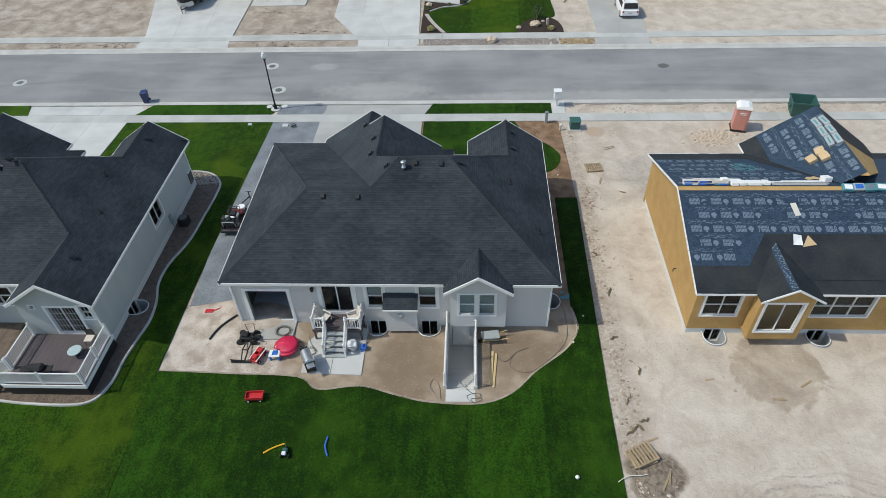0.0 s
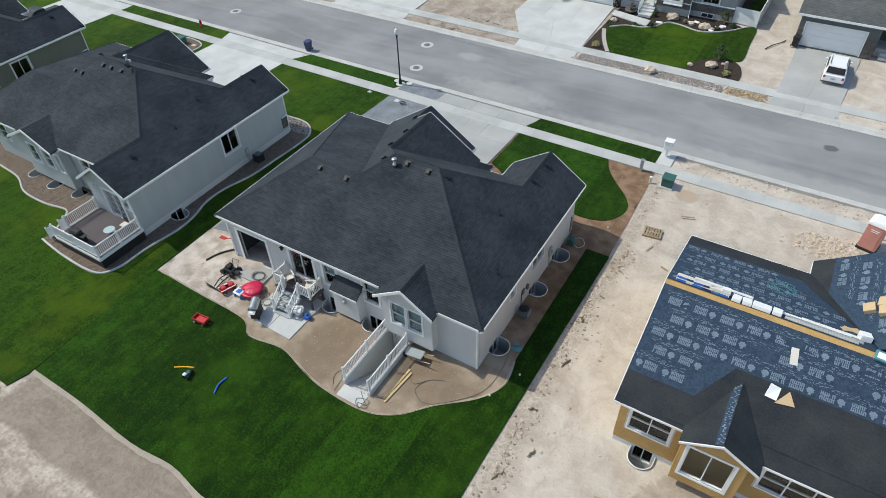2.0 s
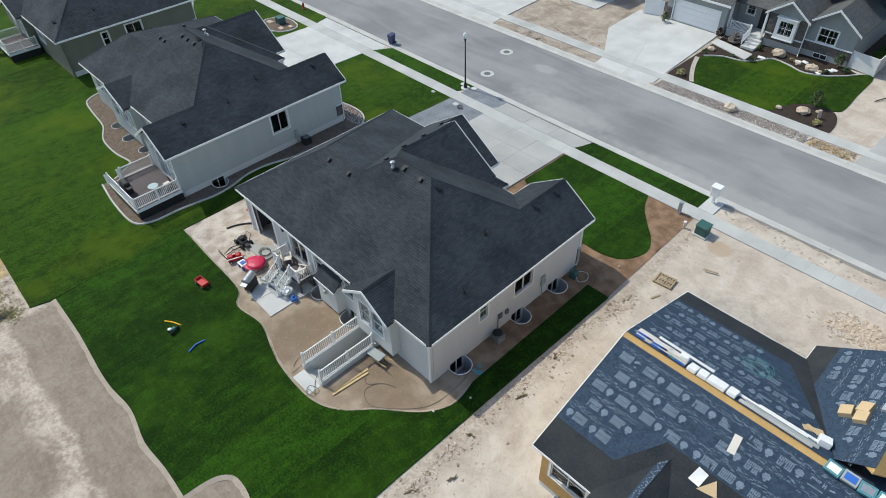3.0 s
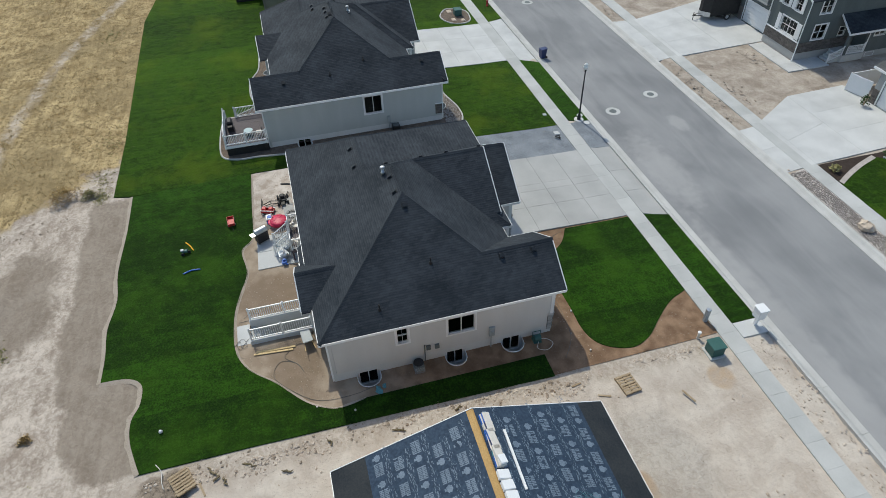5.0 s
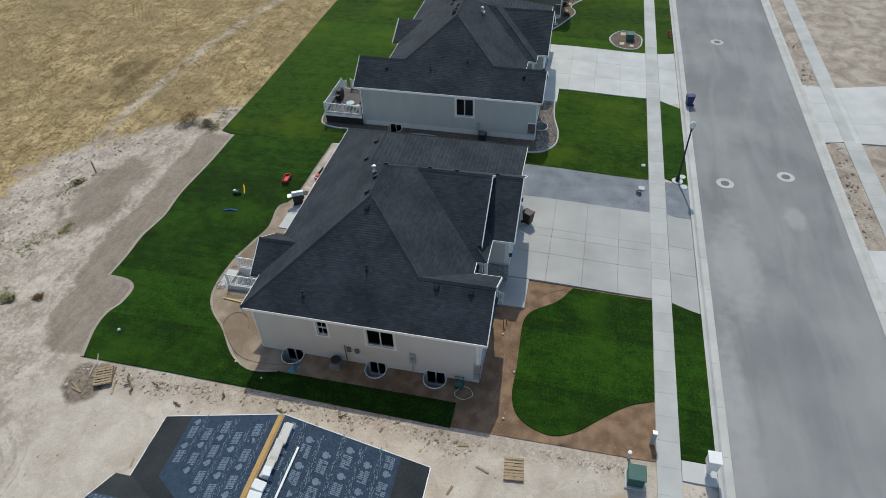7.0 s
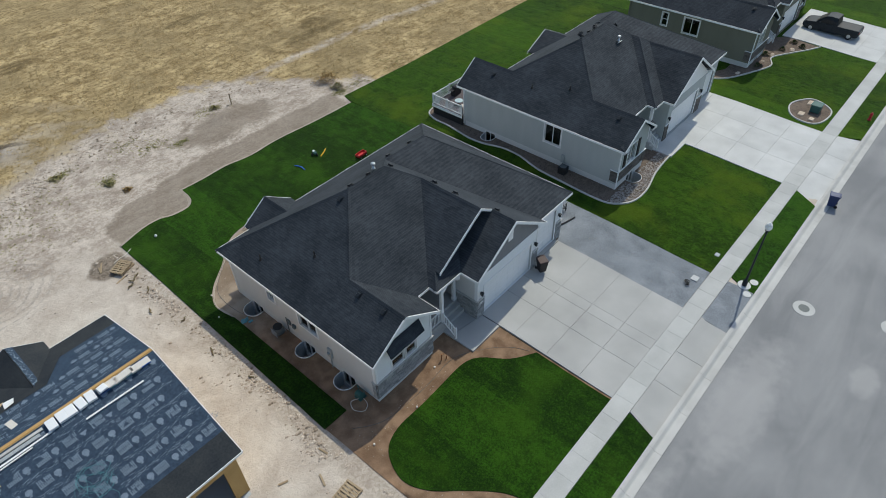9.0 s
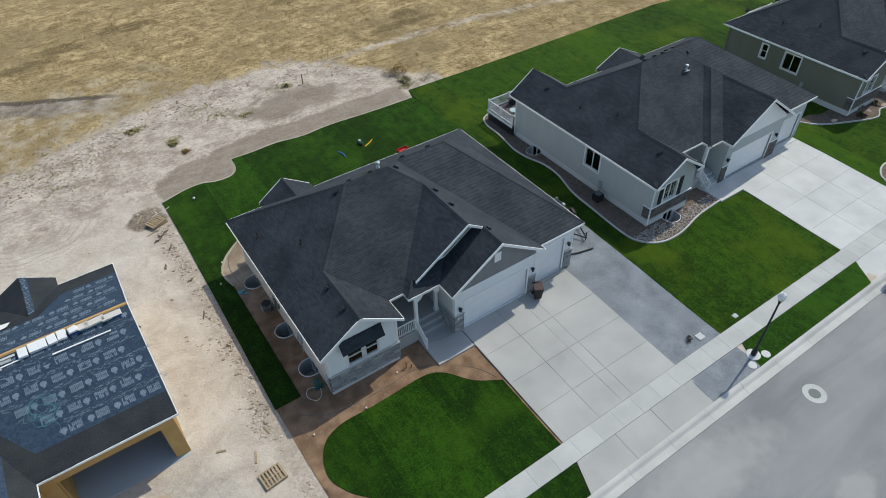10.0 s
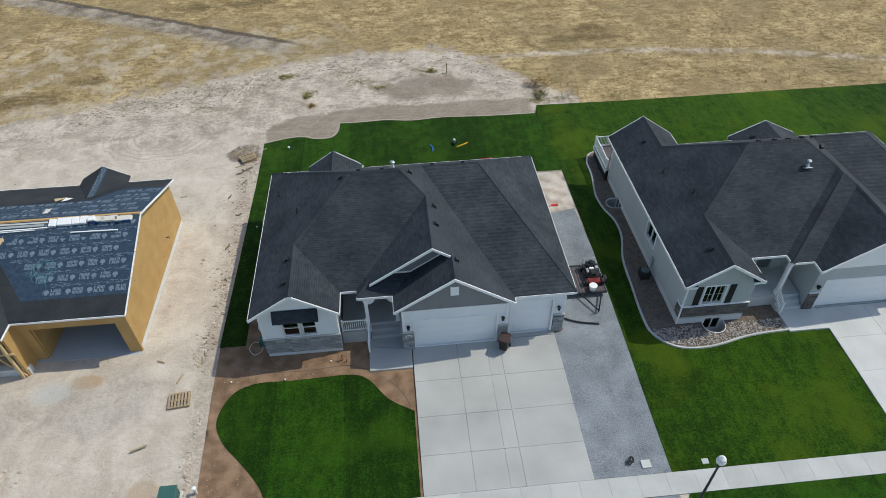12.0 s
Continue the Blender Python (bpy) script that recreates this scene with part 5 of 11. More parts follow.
def garage_door(parent, axis, at, out, a0, a1, z0, z1, rows=4):
    """A white sectional door, each section a part of it."""
    to = turned(axis, at, out)
    g = Geo()
    for b in ((a0 - 0.13, z0, a0, z1 + 0.14), (a1, z0, a1 + 0.13, z1 + 0.14), (a0, z1, a1, z1 + 0.14)):
        wbox(g, to, b[0], -0.05, b[1], b[2], 0.04, b[3], 0.006)
    d = part("garage_door", g, M_WHITE, parent, "white sectional garage door in a white frame")
    n = max(2, round((a1 - a0) / 0.6))
    for r in range(rows):
        za, zb = z0 + (z1 - z0) * r / rows, z0 + (z1 - z0) * (r + 1) / rows
        g = Geo()
        wbox(g, to, a0, -0.14, za + 0.004, a1, -0.1, zb - 0.004, 0.008)
        for i in range(n):
            p, q = a0 + (a1 - a0) * i / n, a0 + (a1 - a0) * (i + 1) / n
            wbox(g, to, p + 0.07, -0.1, za + 0.08, q - 0.07, -0.092, zb - 0.08, 0.004)
        part("door_section", g, M_WHITE, d)
    return d


# ---- the grey house ----
house = thing("house", "new light grey stucco house with a charcoal shingle hip roof", "house")
Z0 = 4.12
E_X, W_X, S_Y, N_Y, F_Y = 4.87, -14.02, 22.8, 36.6, 35.1
half = (F_Y - S_Y) / 2
RIDGE_Y, RIDGE_Z = S_Y + half, Z0 + PITCH * half
H1 = (E_X - half, RIDGE_Y, RIDGE_Z)
GW_X = -10.36
H2 = (GW_X + half, RIDGE_Y, RIDGE_Z)
LOW_Y = 27.45
LOW_Z = Z0 + PITCH * (LOW_Y - S_Y)
WR = (W_X + LOW_Y - S_Y, LOW_Y, LOW_Z)
Q = (GW_X + LOW_Y - S_Y, LOW_Y, LOW_Z)
UX = -5.765
UZ = Z0 + PITCH * (UX - GW_X)
U = (UX, F_Y - (UZ - Z0) / PITCH, UZ)
LX = -6.855
LZ = Z0 + PITCH * (LX - GW_X)
NG = 2.3
NG_Z = Z0 + PITCH * (E_X - NG)
NG_Y = F_Y - (NG_Z - Z0) / PITCH
UP_Y, LOW_FY, NG_FY, P_Y = 35.25, 37.05, 36.75, 35.72
roof_polys = [
    [(Q[0], S_Y, Z0), (E_X, S_Y, Z0), H1, H2, Q],
    [(W_X, S_Y, Z0), (Q[0], S_Y, Z0), Q, WR],
    [(W_X, N_Y, Z0), (W_X, S_Y, Z0), WR],
    [(GW_X, N_Y, Z0), (W_X, N_Y, Z0), WR, Q],
    [Q, H2, U, (UX, UP_Y, UZ), (LX, UP_Y, LZ), (GW_X, UP_Y, Z0 + 0.0)],
    [(E_X, S_Y, Z0), (E_X, NG_Y, Z0), (NG, NG_Y, NG_Z), H1],
    [(E_X, NG_Y, Z0), (E_X, NG_FY, Z0), (NG, NG_FY, NG_Z), (NG, NG_Y, NG_Z)],
    [(NG, NG_Y, NG_Z), (NG, NG_FY, NG_Z), (-0.27, NG_FY, Z0), (-0.27, F_Y, Z0)],
    [H2, H1, (NG, NG_Y, NG_Z), (-0.27, F_Y, Z0), (-1.175, F_Y, Z0), U],
]
# the valley of the low west slope cuts the garage slope, so that slope is laid in two
roof_polys[4] = [Q, H2, U, (UX, UP_Y, UZ), (LX, UP_Y, LZ), (LX, LOW_FY, LZ), (GW_X, LOW_FY, Z0), (GW_X, N_Y, Z0)]
garage_west = [[Q, H2, U, (UX, UP_Y, UZ), (LX, UP_Y, LZ)], [Q, (LX, UP_Y, LZ), (LX, LOW_FY, LZ), (GW_X, LOW_FY, Z0), (GW_X, N_Y, Z0)]]
P_IN, WALL_Y, XE = 0.57, 34.6, -1.25
w_in = P_Y - WALL_Y
east_upper = [U, (-1.175 - P_IN * 1.5, F_Y - P_IN * 1.5, Z0 + P_IN), (-1.175 - P_IN * 1.5, UP_Y, Z0 + P_IN), (UX, UP_Y, UZ)]
hip_low, hip_top = (XE, P_Y - 0.075, Z0 + 0.05), (-1.175 - w_in, WALL_Y, Z0 + PITCH * w_in)
porch_east = [hip_low, (XE, F_Y - 0.075, Z0 + 0.05), (-1.175 - P_IN * 1.5, F_Y - P_IN * 1.5, Z0 + P_IN), (-1.175 - P_IN * 1.5, P_Y - P_IN * 1.5, Z0 + P_IN)]
porch_roof = [(-3.35, P_Y, Z0), (XE, P_Y, Z0), hip_low, hip_top, (-3.35 - w_in, WALL_Y, Z0 + PITCH * w_in)]
east_lower = [(-3.35, P_Y, Z0), (-3.35 - w_in, WALL_Y, Z0 + PITCH * w_in), (LX, WALL_Y, LZ), (LX, LOW_FY, LZ), (-3.35, LOW_FY, Z0)]
solid = roof_polys[:4] + garage_west + roof_polys[5:] + [east_upper, porch_east, porch_roof, east_lower]
BAY_X, BAY_Z, BAY_Y = 0.38, 5.3, 22.2
BAY_L, BAY_R, BAY_E = -1.52, 2.28, 4.03
bay_back = lambda z: S_Y + (z - Z0) / PITCH
bay_polys = [[(BAY_X, BAY_Y, BAY_Z), (BAY_X, bay_back(BAY_Z), BAY_Z), (BAY_L, bay_back(BAY_E), BAY_E), (BAY_L, BAY_Y, BAY_E)],
             [(BAY_X, bay_back(BAY_Z), BAY_Z), (BAY_X, BAY_Y, BAY_Z), (BAY_R, BAY_Y, BAY_E), (BAY_R, bay_back(BAY_E), BAY_E)]]


def up(poly):
    p = [Vector(q) for q in poly]
    n = Vector((0, 0, 0))
    for i in range(1, len(p) - 1):
        n += (p[i] - p[0]).cross(p[i + 1] - p[0])
    return poly if n.z > 0 else poly[::-1]


deck, cover = Geo(), Geo()
for i, poly in enumerate(solid + bay_polys):
    deck.cut().slab(up(poly), 0.1)
    shingles(cover, up(poly), seed=20 + i)
roof = part("roof", deck, M_ROOF, house, "charcoal asphalt shingle roof")
tagged(part("shingles", cover, M_ROOF, roof), "charcoal shingle tabs in courses", kind="stuff")
for a, b in ((H1, H2), ((E_X, S_Y, Z0), H1), ((NG, NG_Y, NG_Z), H1), ((W_X, S_Y, Z0), WR), ((W_X, N_Y, Z0), WR), (WR, Q), (Q, H2), (U, H2), (U, (UX, UP_Y, UZ)), (hip_low, porch_east[3]),
             ((LX, UP_Y, LZ), (LX, LOW_FY, LZ)), ((NG, NG_Y, NG_Z), (NG, NG_FY, NG_Z)), ((BAY_X, BAY_Y, BAY_Z), (BAY_X, bay_back(BAY_Z), BAY_Z))):
    ridge_caps(roof, a, b, M_ROOF)

trim = Geo()
run_boards(trim, [(-0.27, NG_FY, Z0), (-0.27, F_Y, Z0), (XE, F_Y, Z0), (XE, P_Y, Z0), (-3.35, P_Y, Z0), (-3.35, LOW_FY, Z0)], 0.17, 0.035, 0.0)
run_boards(trim, [(GW_X, LOW_FY, Z0), (GW_X, N_Y, Z0), (W_X, N_Y, Z0), (W_X, S_Y, Z0), (BAY_L, S_Y, Z0)][::-1], 0.17, -0.035, 0.0)
run_boards(trim, [(BAY_R, S_Y, Z0), (E_X, S_Y, Z0), (E_X, NG_FY, Z0)], 0.17, 0.035, 0.0)
for apex, l, r, y, s in (((NG, NG_Z), (-0.27, Z0), (E_X, Z0), NG_FY, 1), ((LX, LZ), (GW_X, Z0), (-3.35, Z0), LOW_FY, 1), ((BAY_X, BAY_Z), (BAY_L, BAY_E), (BAY_R, BAY_E), BAY_Y, -1)):
    for end in (l, r):
        run_boards(trim, [(end[0], y, end[1]), (apex[0], y, apex[1])], 0.2, 0.045 * (1 if (end[0] > apex[0]) == (s > 0) else -1), 0.012)
run_boards(trim, [(-1.175 - P_IN * 1.5, UP_Y, Z0 + P_IN), (UX, UP_Y, UZ)], 0.18, 0.045, 0.012)
run_boards(trim, [(UX, UP_Y, UZ), (LX, UP_Y, LZ)], 0.18, 0.045, 0.012)
lean = lambda x: Z0 + PITCH * (-3.35 - x)
run_boards(trim, [(-2.75, WALL_Y + 0.02, Z0 + PITCH * w_in), (-3.35 - w_in, WALL_Y + 0.02, Z0 + PITCH * w_in), (-6.45, WALL_Y + 0.02, lean(-6.45))], 0.10, 0.03, 0.09)
part("fascia", trim, M_WHITE, house, "white fascia and rake boards")
soffit = Geo().prism([(W_X + 0.02, S_Y + 0.02), (E_X - 0.02, S_Y + 0.02), (E_X - 0.02, 36.3), (-0.25, 36.3), (-0.25, F_Y - 0.02), (XE - 0.02, F_Y - 0.02), (XE - 0.02, P_Y - 0.02),
                      (-3.37, P_Y - 0.02), (-3.37, 36.64), (GW_X + 0.02, 36.64), (GW_X + 0.02, N_Y - 0.02), (W_X + 0.02, N_Y - 0.02)], 3.955, 3.985)
part("soffit", soffit, M_WHITE, house, "white soffit under the eaves")

BK, EA, WE, NF, GF, TF = 23.2, 4.45, -13.6, 36.3, 36.65, 36.2
TOPZ, SILL = 3.955, 0.86
back_open = [(-12.85, -10.5, 0.53, 3.1), (-8.5, -6.75, 1.4, 3.55), (-5.92, -5.02, 1.85, 3.6), (-2.98, -1.98, 1.9, 3.6)]
back_low = [(-12.85, -10.5, 0.53, 3.1), (-6.0, -5.0, -0.75, 0.62), (-2.95, -1.95, -0.75, 0.62), (-1.12, -0.05, -1.6, 0.45)]
east_open = [(26.98, 27.62, 2.27, 3.55), (29.9, 31.5, 2.07, 3.4)]
east_low_open = [(24.6, 25.7, -0.7, 0.5), (29.78, 30.82, -0.7, 0.52), (33.22, 34.36, -0.7, 0.55)]
g, low = Geo(), Geo()
wall(g, "y", BK - 0.015, -1, WE, EA, SILL, TOPZ, back_open)
wall(low, "y", BK, -1, WE, EA, -2.0, SILL, back_low)
wall(g, "x", EA + 0.015, 1, BK + 0.2, NF - 0.2, SILL, TOPZ, east_open)
wall(low, "x", EA, 1, BK + 0.2, NF - 0.2, -2.0, SILL, east_low_open)
front_open = [(1.27, 2.08, 1.98, 3.3), (2.26, 3.2, 1.98, 3.3)]
# front walls and their gable are coloured lighter than the other walls
front = Geo()
wall(front, "y", NF + 0.015, 1, -0.02, EA, SILL, TOPZ, front_open)
wall(low, "y", NF, 1, -0.02, EA, -0.5, SILL)
# recess walls are coloured darker than the front to hold the porch's shade
entry = Geo()
wall(entry, "x", -0.02, -1, 32.6, NF - 0.2, -0.3, TOPZ)
wall(entry, "y", 32.5, 1, -3.75, -0.22, 0.2, TOPZ, [(-3.0, -1.95, 1.18, 3.3), (-1.35, -0.45, 1.9, 3.2)])
part("entry_wall", entry, M_GABLE, house, "porch recess wall in gable grey, its shade put in the colour")
gar_open = [(-9.35, -4.5, 0.36, 2.73)]
wall(front, "y", GF + 0.015, 1, -10.05, -3.75, 0.15, TOPZ, gar_open)
wall(g, "x", -3.75, 1, 32.5, GF - 0.185, 0.15, TOPZ)
wall(front, "y", TF + 0.015, 1, WE, -10.05, 0.15, TOPZ, [(-12.8, -10.35, 0.36, 3.2)])
wall(g, "x", WE - 0.015, -1, BK + 0.185, TF - 0.185, SILL, TOPZ)
wall(low, "x", WE, -1, BK + 0.2, TF - 0.2, -0.5, SILL)
wall(g, "x", -10.06, -1, TF, GF - 0.185, 0.15, TOPZ)
part("wall", g, M_STUCCO, house, "light grey stucco wall")
part("wall", front, M_FRONT, house, "front wall in a lighter grey")
part("foundation", low, M_FOUND, house, "painted concrete foundation")
g = Geo()
gable_wall(g, "y", NF + 0.02, 1, [(-0.02, TOPZ), (NG, NG_Z - 0.14), (EA, TOPZ + 0.1), (EA, TOPZ)])
part("gable", g, M_FRONT, house)
g = Geo()
gable_wall(g, "y", GF + 0.02, 1, [(-9.95, 3.72), (-9.95, 4.18), (LX, LZ - 0.14), (-3.78, 4.18), (-3.78, 3.72)])
gable_wall(g, "y", WALL_Y, 1, [(-2.3, 4.6), (UX, UZ - 0.13), (LX, LZ - 0.05), (LX, 4.5)])
part("gable", g, M_GABLE, house, "darker grey gable siding")
g = Geo()
wbox(g.cut(), turned("y", GF + 0.02, 1), -10.05, 0, 3.62, -3.75, 0.04, 3.74, 0.006)
for a, b in ((-0.02, 0.12), (4.33, 4.47)):
    wbox(g.cut(), turned("y", NF + 0.02, 1), a, 0, 1.78, b, 0.03, TOPZ, 0.006)
wbox(g.cut(), turned("x", EA + 0.02, 1), 36.12, 0, 1.78, 36.3, 0.03, TOPZ, 0.006)
for a, b in ((-10.05, -9.9), (-3.9, -3.75)):
    wbox(g.cut(), turned("y", GF + 0.02, 1), a, 0, 1.88, b, 0.03, 3.62, 0.006)
wbox(g.cut(), turned("y", TF + 0.02, 1), WE, 0, 1.88, WE + 0.14, 0.03, TOPZ, 0.006)
for x, y in ((4.43, 23.16), (-13.62, 23.16)):
    g.cut().box(x - 0.05, y - 0.06, 0.3, x + 0.05, y + 0.04, 3.9, c=0.01)
part("corner_board", g, M_WHITE, house, "white corner board")
part("gable_vent", Geo().box(-7.1, GF + 0.03, 4.8, -6.62, GF + 0.09, 5.5, c=0.01), M_WHITE, house, "white gable vent")
# stone facings
for a0, a1, z0, z1, axis, at, out, sd in ((-0.05, 4.45, 0.55, 1.84, "y", NF + 0.016, 1, 1), (36.0, 36.3, 0.55, 1.84, "x", EA + 0.016, 1, 2), (-4.42, -3.72, 0.22, 1.84, "y", GF + 0.016, 1, 3),
                                     (-10.08, -9.45, 0.3, 1.84, "y", GF + 0.016, 1, 4), (-13.63, -12.95, 0.3, 1.84, "y", TF + 0.016, 1, 5), (34.7, 36.7, 0.3, 1.84, "x", -3.75, 1, 6)):
    face = Geo()
    wbox(face, turned(axis, at, out), a0, 0.0, z0, a1, 0.04, z1)
    facing = part("stone_facing", face, M_DARKSTONE, house, "grey ledge stone facing")
    stone_band(facing, axis, at, out, a0, a1, z0, z1, sd, M_STONE)
    cap = Geo()
    wbox(cap, turned(axis, at, out), a0 - 0.02, 0.0, z1, a1 + 0.02, 0.11, z1 + 0.07, 0.012)
    part("stone_cap", cap, M_KERB, house)
garage_door(house, "y", GF + 0.015, 1, -9.35, -4.5, 0.40, 2.73)
garage_door(house, "y", TF + 0.015, 1, -12.8, -10.35, 0.40, 3.2)
for axis, at, a, z in (("y", GF + 0.02, -4.1, 2.35), ("y", GF + 0.02, -9.72, 2.5), ("y", TF + 0.02, -13.2, 2.5)):
    wall_lamp(house, axis, at, 1, a, z)
wall_lamp(house, "y", BK - 0.02, -1, -8.95, 3.35)
part("number_plate", Geo().box(-4.25, GF + 0.1, 1.5, -3.9, GF + 0.125, 1.66, c=0.008), M_WHITE, house, "pale plate with dark bars")
part("number_bars", Geo().box(-4.2, GF + 0.12, 1.55, -4.1, GF + 0.13, 1.61).box(-4.06, GF + 0.12, 1.55, -3.96, GF + 0.13, 1.61), M_DARK, house)
# windows
window(house, "x", EA + 0.015, 1, 26.98, 27.62, 2.27, 3.55, grid=2)
window(house, "x", EA + 0.015, 1, 29.9, 31.5, 2.07, 3.4, cols=2, hung=False)
for a, b, c, d in east_low_open:
    window(house, "x", EA, 1, a, b, c, d, cols=2, hung=False, trim=0.0)
for a, b, c, d in ((-6.0, -5.0, -0.75, 0.62), (-2.95, -1.95, -0.75, 0.62)):
    window(house, "y", BK, -1, a, b, c, d, cols=2, hung=False, trim=0.0)
for a, b, z in ((-5.92, -5.02, 1.85), (-2.98, -1.98, 1.9)):
    w = window(house, "y", BK - 0.015, -1, a, b, z, 3.6, trim=0.17)
    slats = Geo()
    for k in range(13):
        slats.box(a + 0.06, BK + 0.22, 2.5 + 0.08 * k, b - 0.06, BK + 0.232, 2.573 + 0.08 * k)
    part("blind", slats, M_BLIND, w, "half lowered pale blind")
window(house, "y", BK - 0.015, -1, -8.5, -6.75, 1.4, 3.55, cols=2, hung=False, trim=0.22, name="patio_door")
window(house, "y", NF + 0.015, 1, 1.27, 2.08, 1.98, 3.3)
window(house, "y", NF + 0.015, 1, 2.26, 3.2, 1.98, 3.3)
window(house, "y", 32.5, 1, -1.35, -0.45, 1.9, 3.2)
# front door and porch
door = part("front_door", Geo().box(-2.95, 32.4, 1.2, -2.0, 32.46, 3.28, c=0.01).box(-2.8, 32.455, 1.4, -2.52, 32.48, 2.0, c=0.01).box(-2.42, 32.455, 1.4, -2.14, 32.48, 2.0, c=0.01), M_SLATE, house, "dark panelled front door")
part("door_knob", Geo().blob(-2.1, 32.52, 2.15, 0.04, 0.04, 0.04, random.Random(1), 0.0), M_STEEL, door)
porch = part("porch_floor", Geo().box(-3.7, 32.5, 0.2, -1.75, 35.1, 1.16).box(-1.75, 32.5, 0.2, -0.05, 35.75, 1.16).box(-3.7, 35.1, 0.2, -1.8, 35.4, 0.9).box(-3.7, 35.4, 0.2, -1.8, 35.7, 0.62), M_DRIVE, house, "concrete porch and steps")
for x, s in ((-1.82, -1), (-3.4, 1)):
    arc = [(x + s * 0.42 * math.sin(radians(k * 15)), 3.42 + 0.42 * (1 - math.cos(radians(k * 15)))) for k in range(7)]
    gable_bracket = Geo()
    gable_wall(gable_bracket, "y", 35.62, 1, [(x, 3.9)] + arc + [(x + s * 0.42, 3.9)], 0.12)
    part("bracket", gable_bracket, M_WHITE, house, "white arched porch bracket")
for x, y, z in ((-1.72, 35.6, 1.16), (-3.5, 35.0, 1.16)):
    part("porch_post", Geo().box(x - 0.1, y - 0.1, z, x + 0.1, y + 0.1, 3.95, c=0.012).box(x - 0.14, y - 0.14, z, x + 0.14, y + 0.14, z + 0.22, c=0.012).box(x - 0.15, y - 0.15, 3.72, x + 0.15, y + 0.15, 3.9, c=0.02), M_WHITE, house, "white square porch post")
railing(house, [(-1.6, 35.62, 1.16), (-0.12, 35.62, 1.16)], 0.95)
railing(house, [(-1.72, 35.72, 1.0), (-1.66, 36.75, 0.42)], 0.85)
# window awning at the front
aw = part("awning", Geo().slab([(0.98, 36.345, 4.27), (3.6, 36.345, 4.27), (3.6, 36.75, 3.62), (0.98, 36.75, 3.62)], 0.08), M_ROOF, house, "charcoal shingle awning over the front window")
sh = Geo()
shingles(sh, up([(0.98, 36.345, 4.27), (3.6, 36.345, 4.27), (3.6, 36.75, 3.62), (0.98, 36.75, 3.62)]), seed=77)
tagged(part("shingles", sh, M_ROOF, aw), kind="stuff")
# bay at the back, stood out over the foundation
bay = Geo()
BY = 22.6
wall(bay, "y", BY, -1, -1.18, 1.95, 0.9, 3.86, [(-0.68, 0.22, 1.9, 3.55), (0.42, 1.32, 1.9, 3.55)], 0.15)
wall(bay, "x", -1.18, -1, BY + 0.15, BK - 0.02, 0.9, 3.86, (), 0.12)
wall(bay, "x", 1.95, 1, BY + 0.15, BK - 0.02, 0.9, 3.86, (), 0.12)
bay.cut().box(-1.17, BY + 0.01, 0.84, 1.94, BK - 0.02, 0.9)
gable_wall(bay, "y", BY - 0.004, -1, [(-1.3, 3.86), (BAY_X, BAY_Z - 0.16), (2.07, 3.86)], 0.14)
part("bay_wall", bay, M_STUCCO, house, "light grey stucco bay standing out from the wall")
for a, b in ((-0.68, 0.22), (0.42, 1.32)):
    w = window(house, "y", BY, -1, a, b, 1.9, 3.55)
    slats = Geo()
    for k in range(19):
        slats.box(a + 0.06, BY + 0.16, 1.97 + 0.08 * k, b - 0.06, BY + 0.172, 2.043 + 0.08 * k)
    part("blind", slats, M_BLIND, w, "lowered pale blind")
# fireplace box with its little roof
part("fireplace_box", Geo().box(-4.88, 22.55, 0.45, -3.1, 23.19, 2.45), M_STUCCO, house, "stucco fireplace box")
fr = [(-4.98, 23.18, 3.05), (-4.98, 22.42, 2.42), (-3.0, 22.42, 2.42), (-3.0, 23.18, 3.05)]
fpr = part("fireplace_roof", Geo().slab(up(fr), 0.09), M_ROOF, house, "small charcoal shed roof")
sh = Geo()
shingles(sh, up(fr), seed=78)
tagged(part("shingles", sh, M_ROOF, fpr), kind="stuff")
g = Geo()
run_boards(g, [(-4.98, 22.42, 2.42), (-3.0, 22.42, 2.42)], 0.12, 0.03, 0.0)
part("fascia", g, M_WHITE, house)
part("exhaust_cap", Geo().box(-4.15, 22.4, 1.72, -3.85, 22.55, 2.0, c=0.02).box(-4.1, 22.32, 1.78, -3.9, 22.4, 1.94, c=0.02), M_STEEL, house, "square steel exhaust cap")
# rear garage door: frame, open doorway and rolled up door
g = Geo()
to = turned("y", BK - 0.015, -1)
for b in ((-13.05, 0.5, -12.85, 3.3), (-10.5, 0.5, -10.3, 3.3), (-12.85, 3.1, -10.5, 3.3)):
    wbox(g, to, b[0], -0.1, b[1], b[2], 0.04, b[3], 0.006)
part("door_frame", g, M_WHITE, house, "white frame of the open rear garage door")
part("rolled_door", Geo().box(-12.8, 23.5, 3.1, -10.55, 25.6, 3.16), M_WHITE, house, "white door drawn up under the ceiling")
# added inner surfaces, near black, so that garage and rooms stay dark
part("ceiling", Geo().box(-13.38, 23.42, 3.88, -9.52, 36.0, 3.95).cut().box(-9.38, 23.42, 3.88, 4.22, 32.25, 3.95).cut().box(0.0, 32.28, 3.88, 4.22, 36.0, 3.95), M_ROOMSHADE, house)
part("lining", Geo().box(-13.39, 23.42, 0.45, -13.36, 35.9, 3.87).cut().box(-13.35, 35.85, 0.45, -9.55, 35.9, 3.87), M_ROOMSHADE, house)
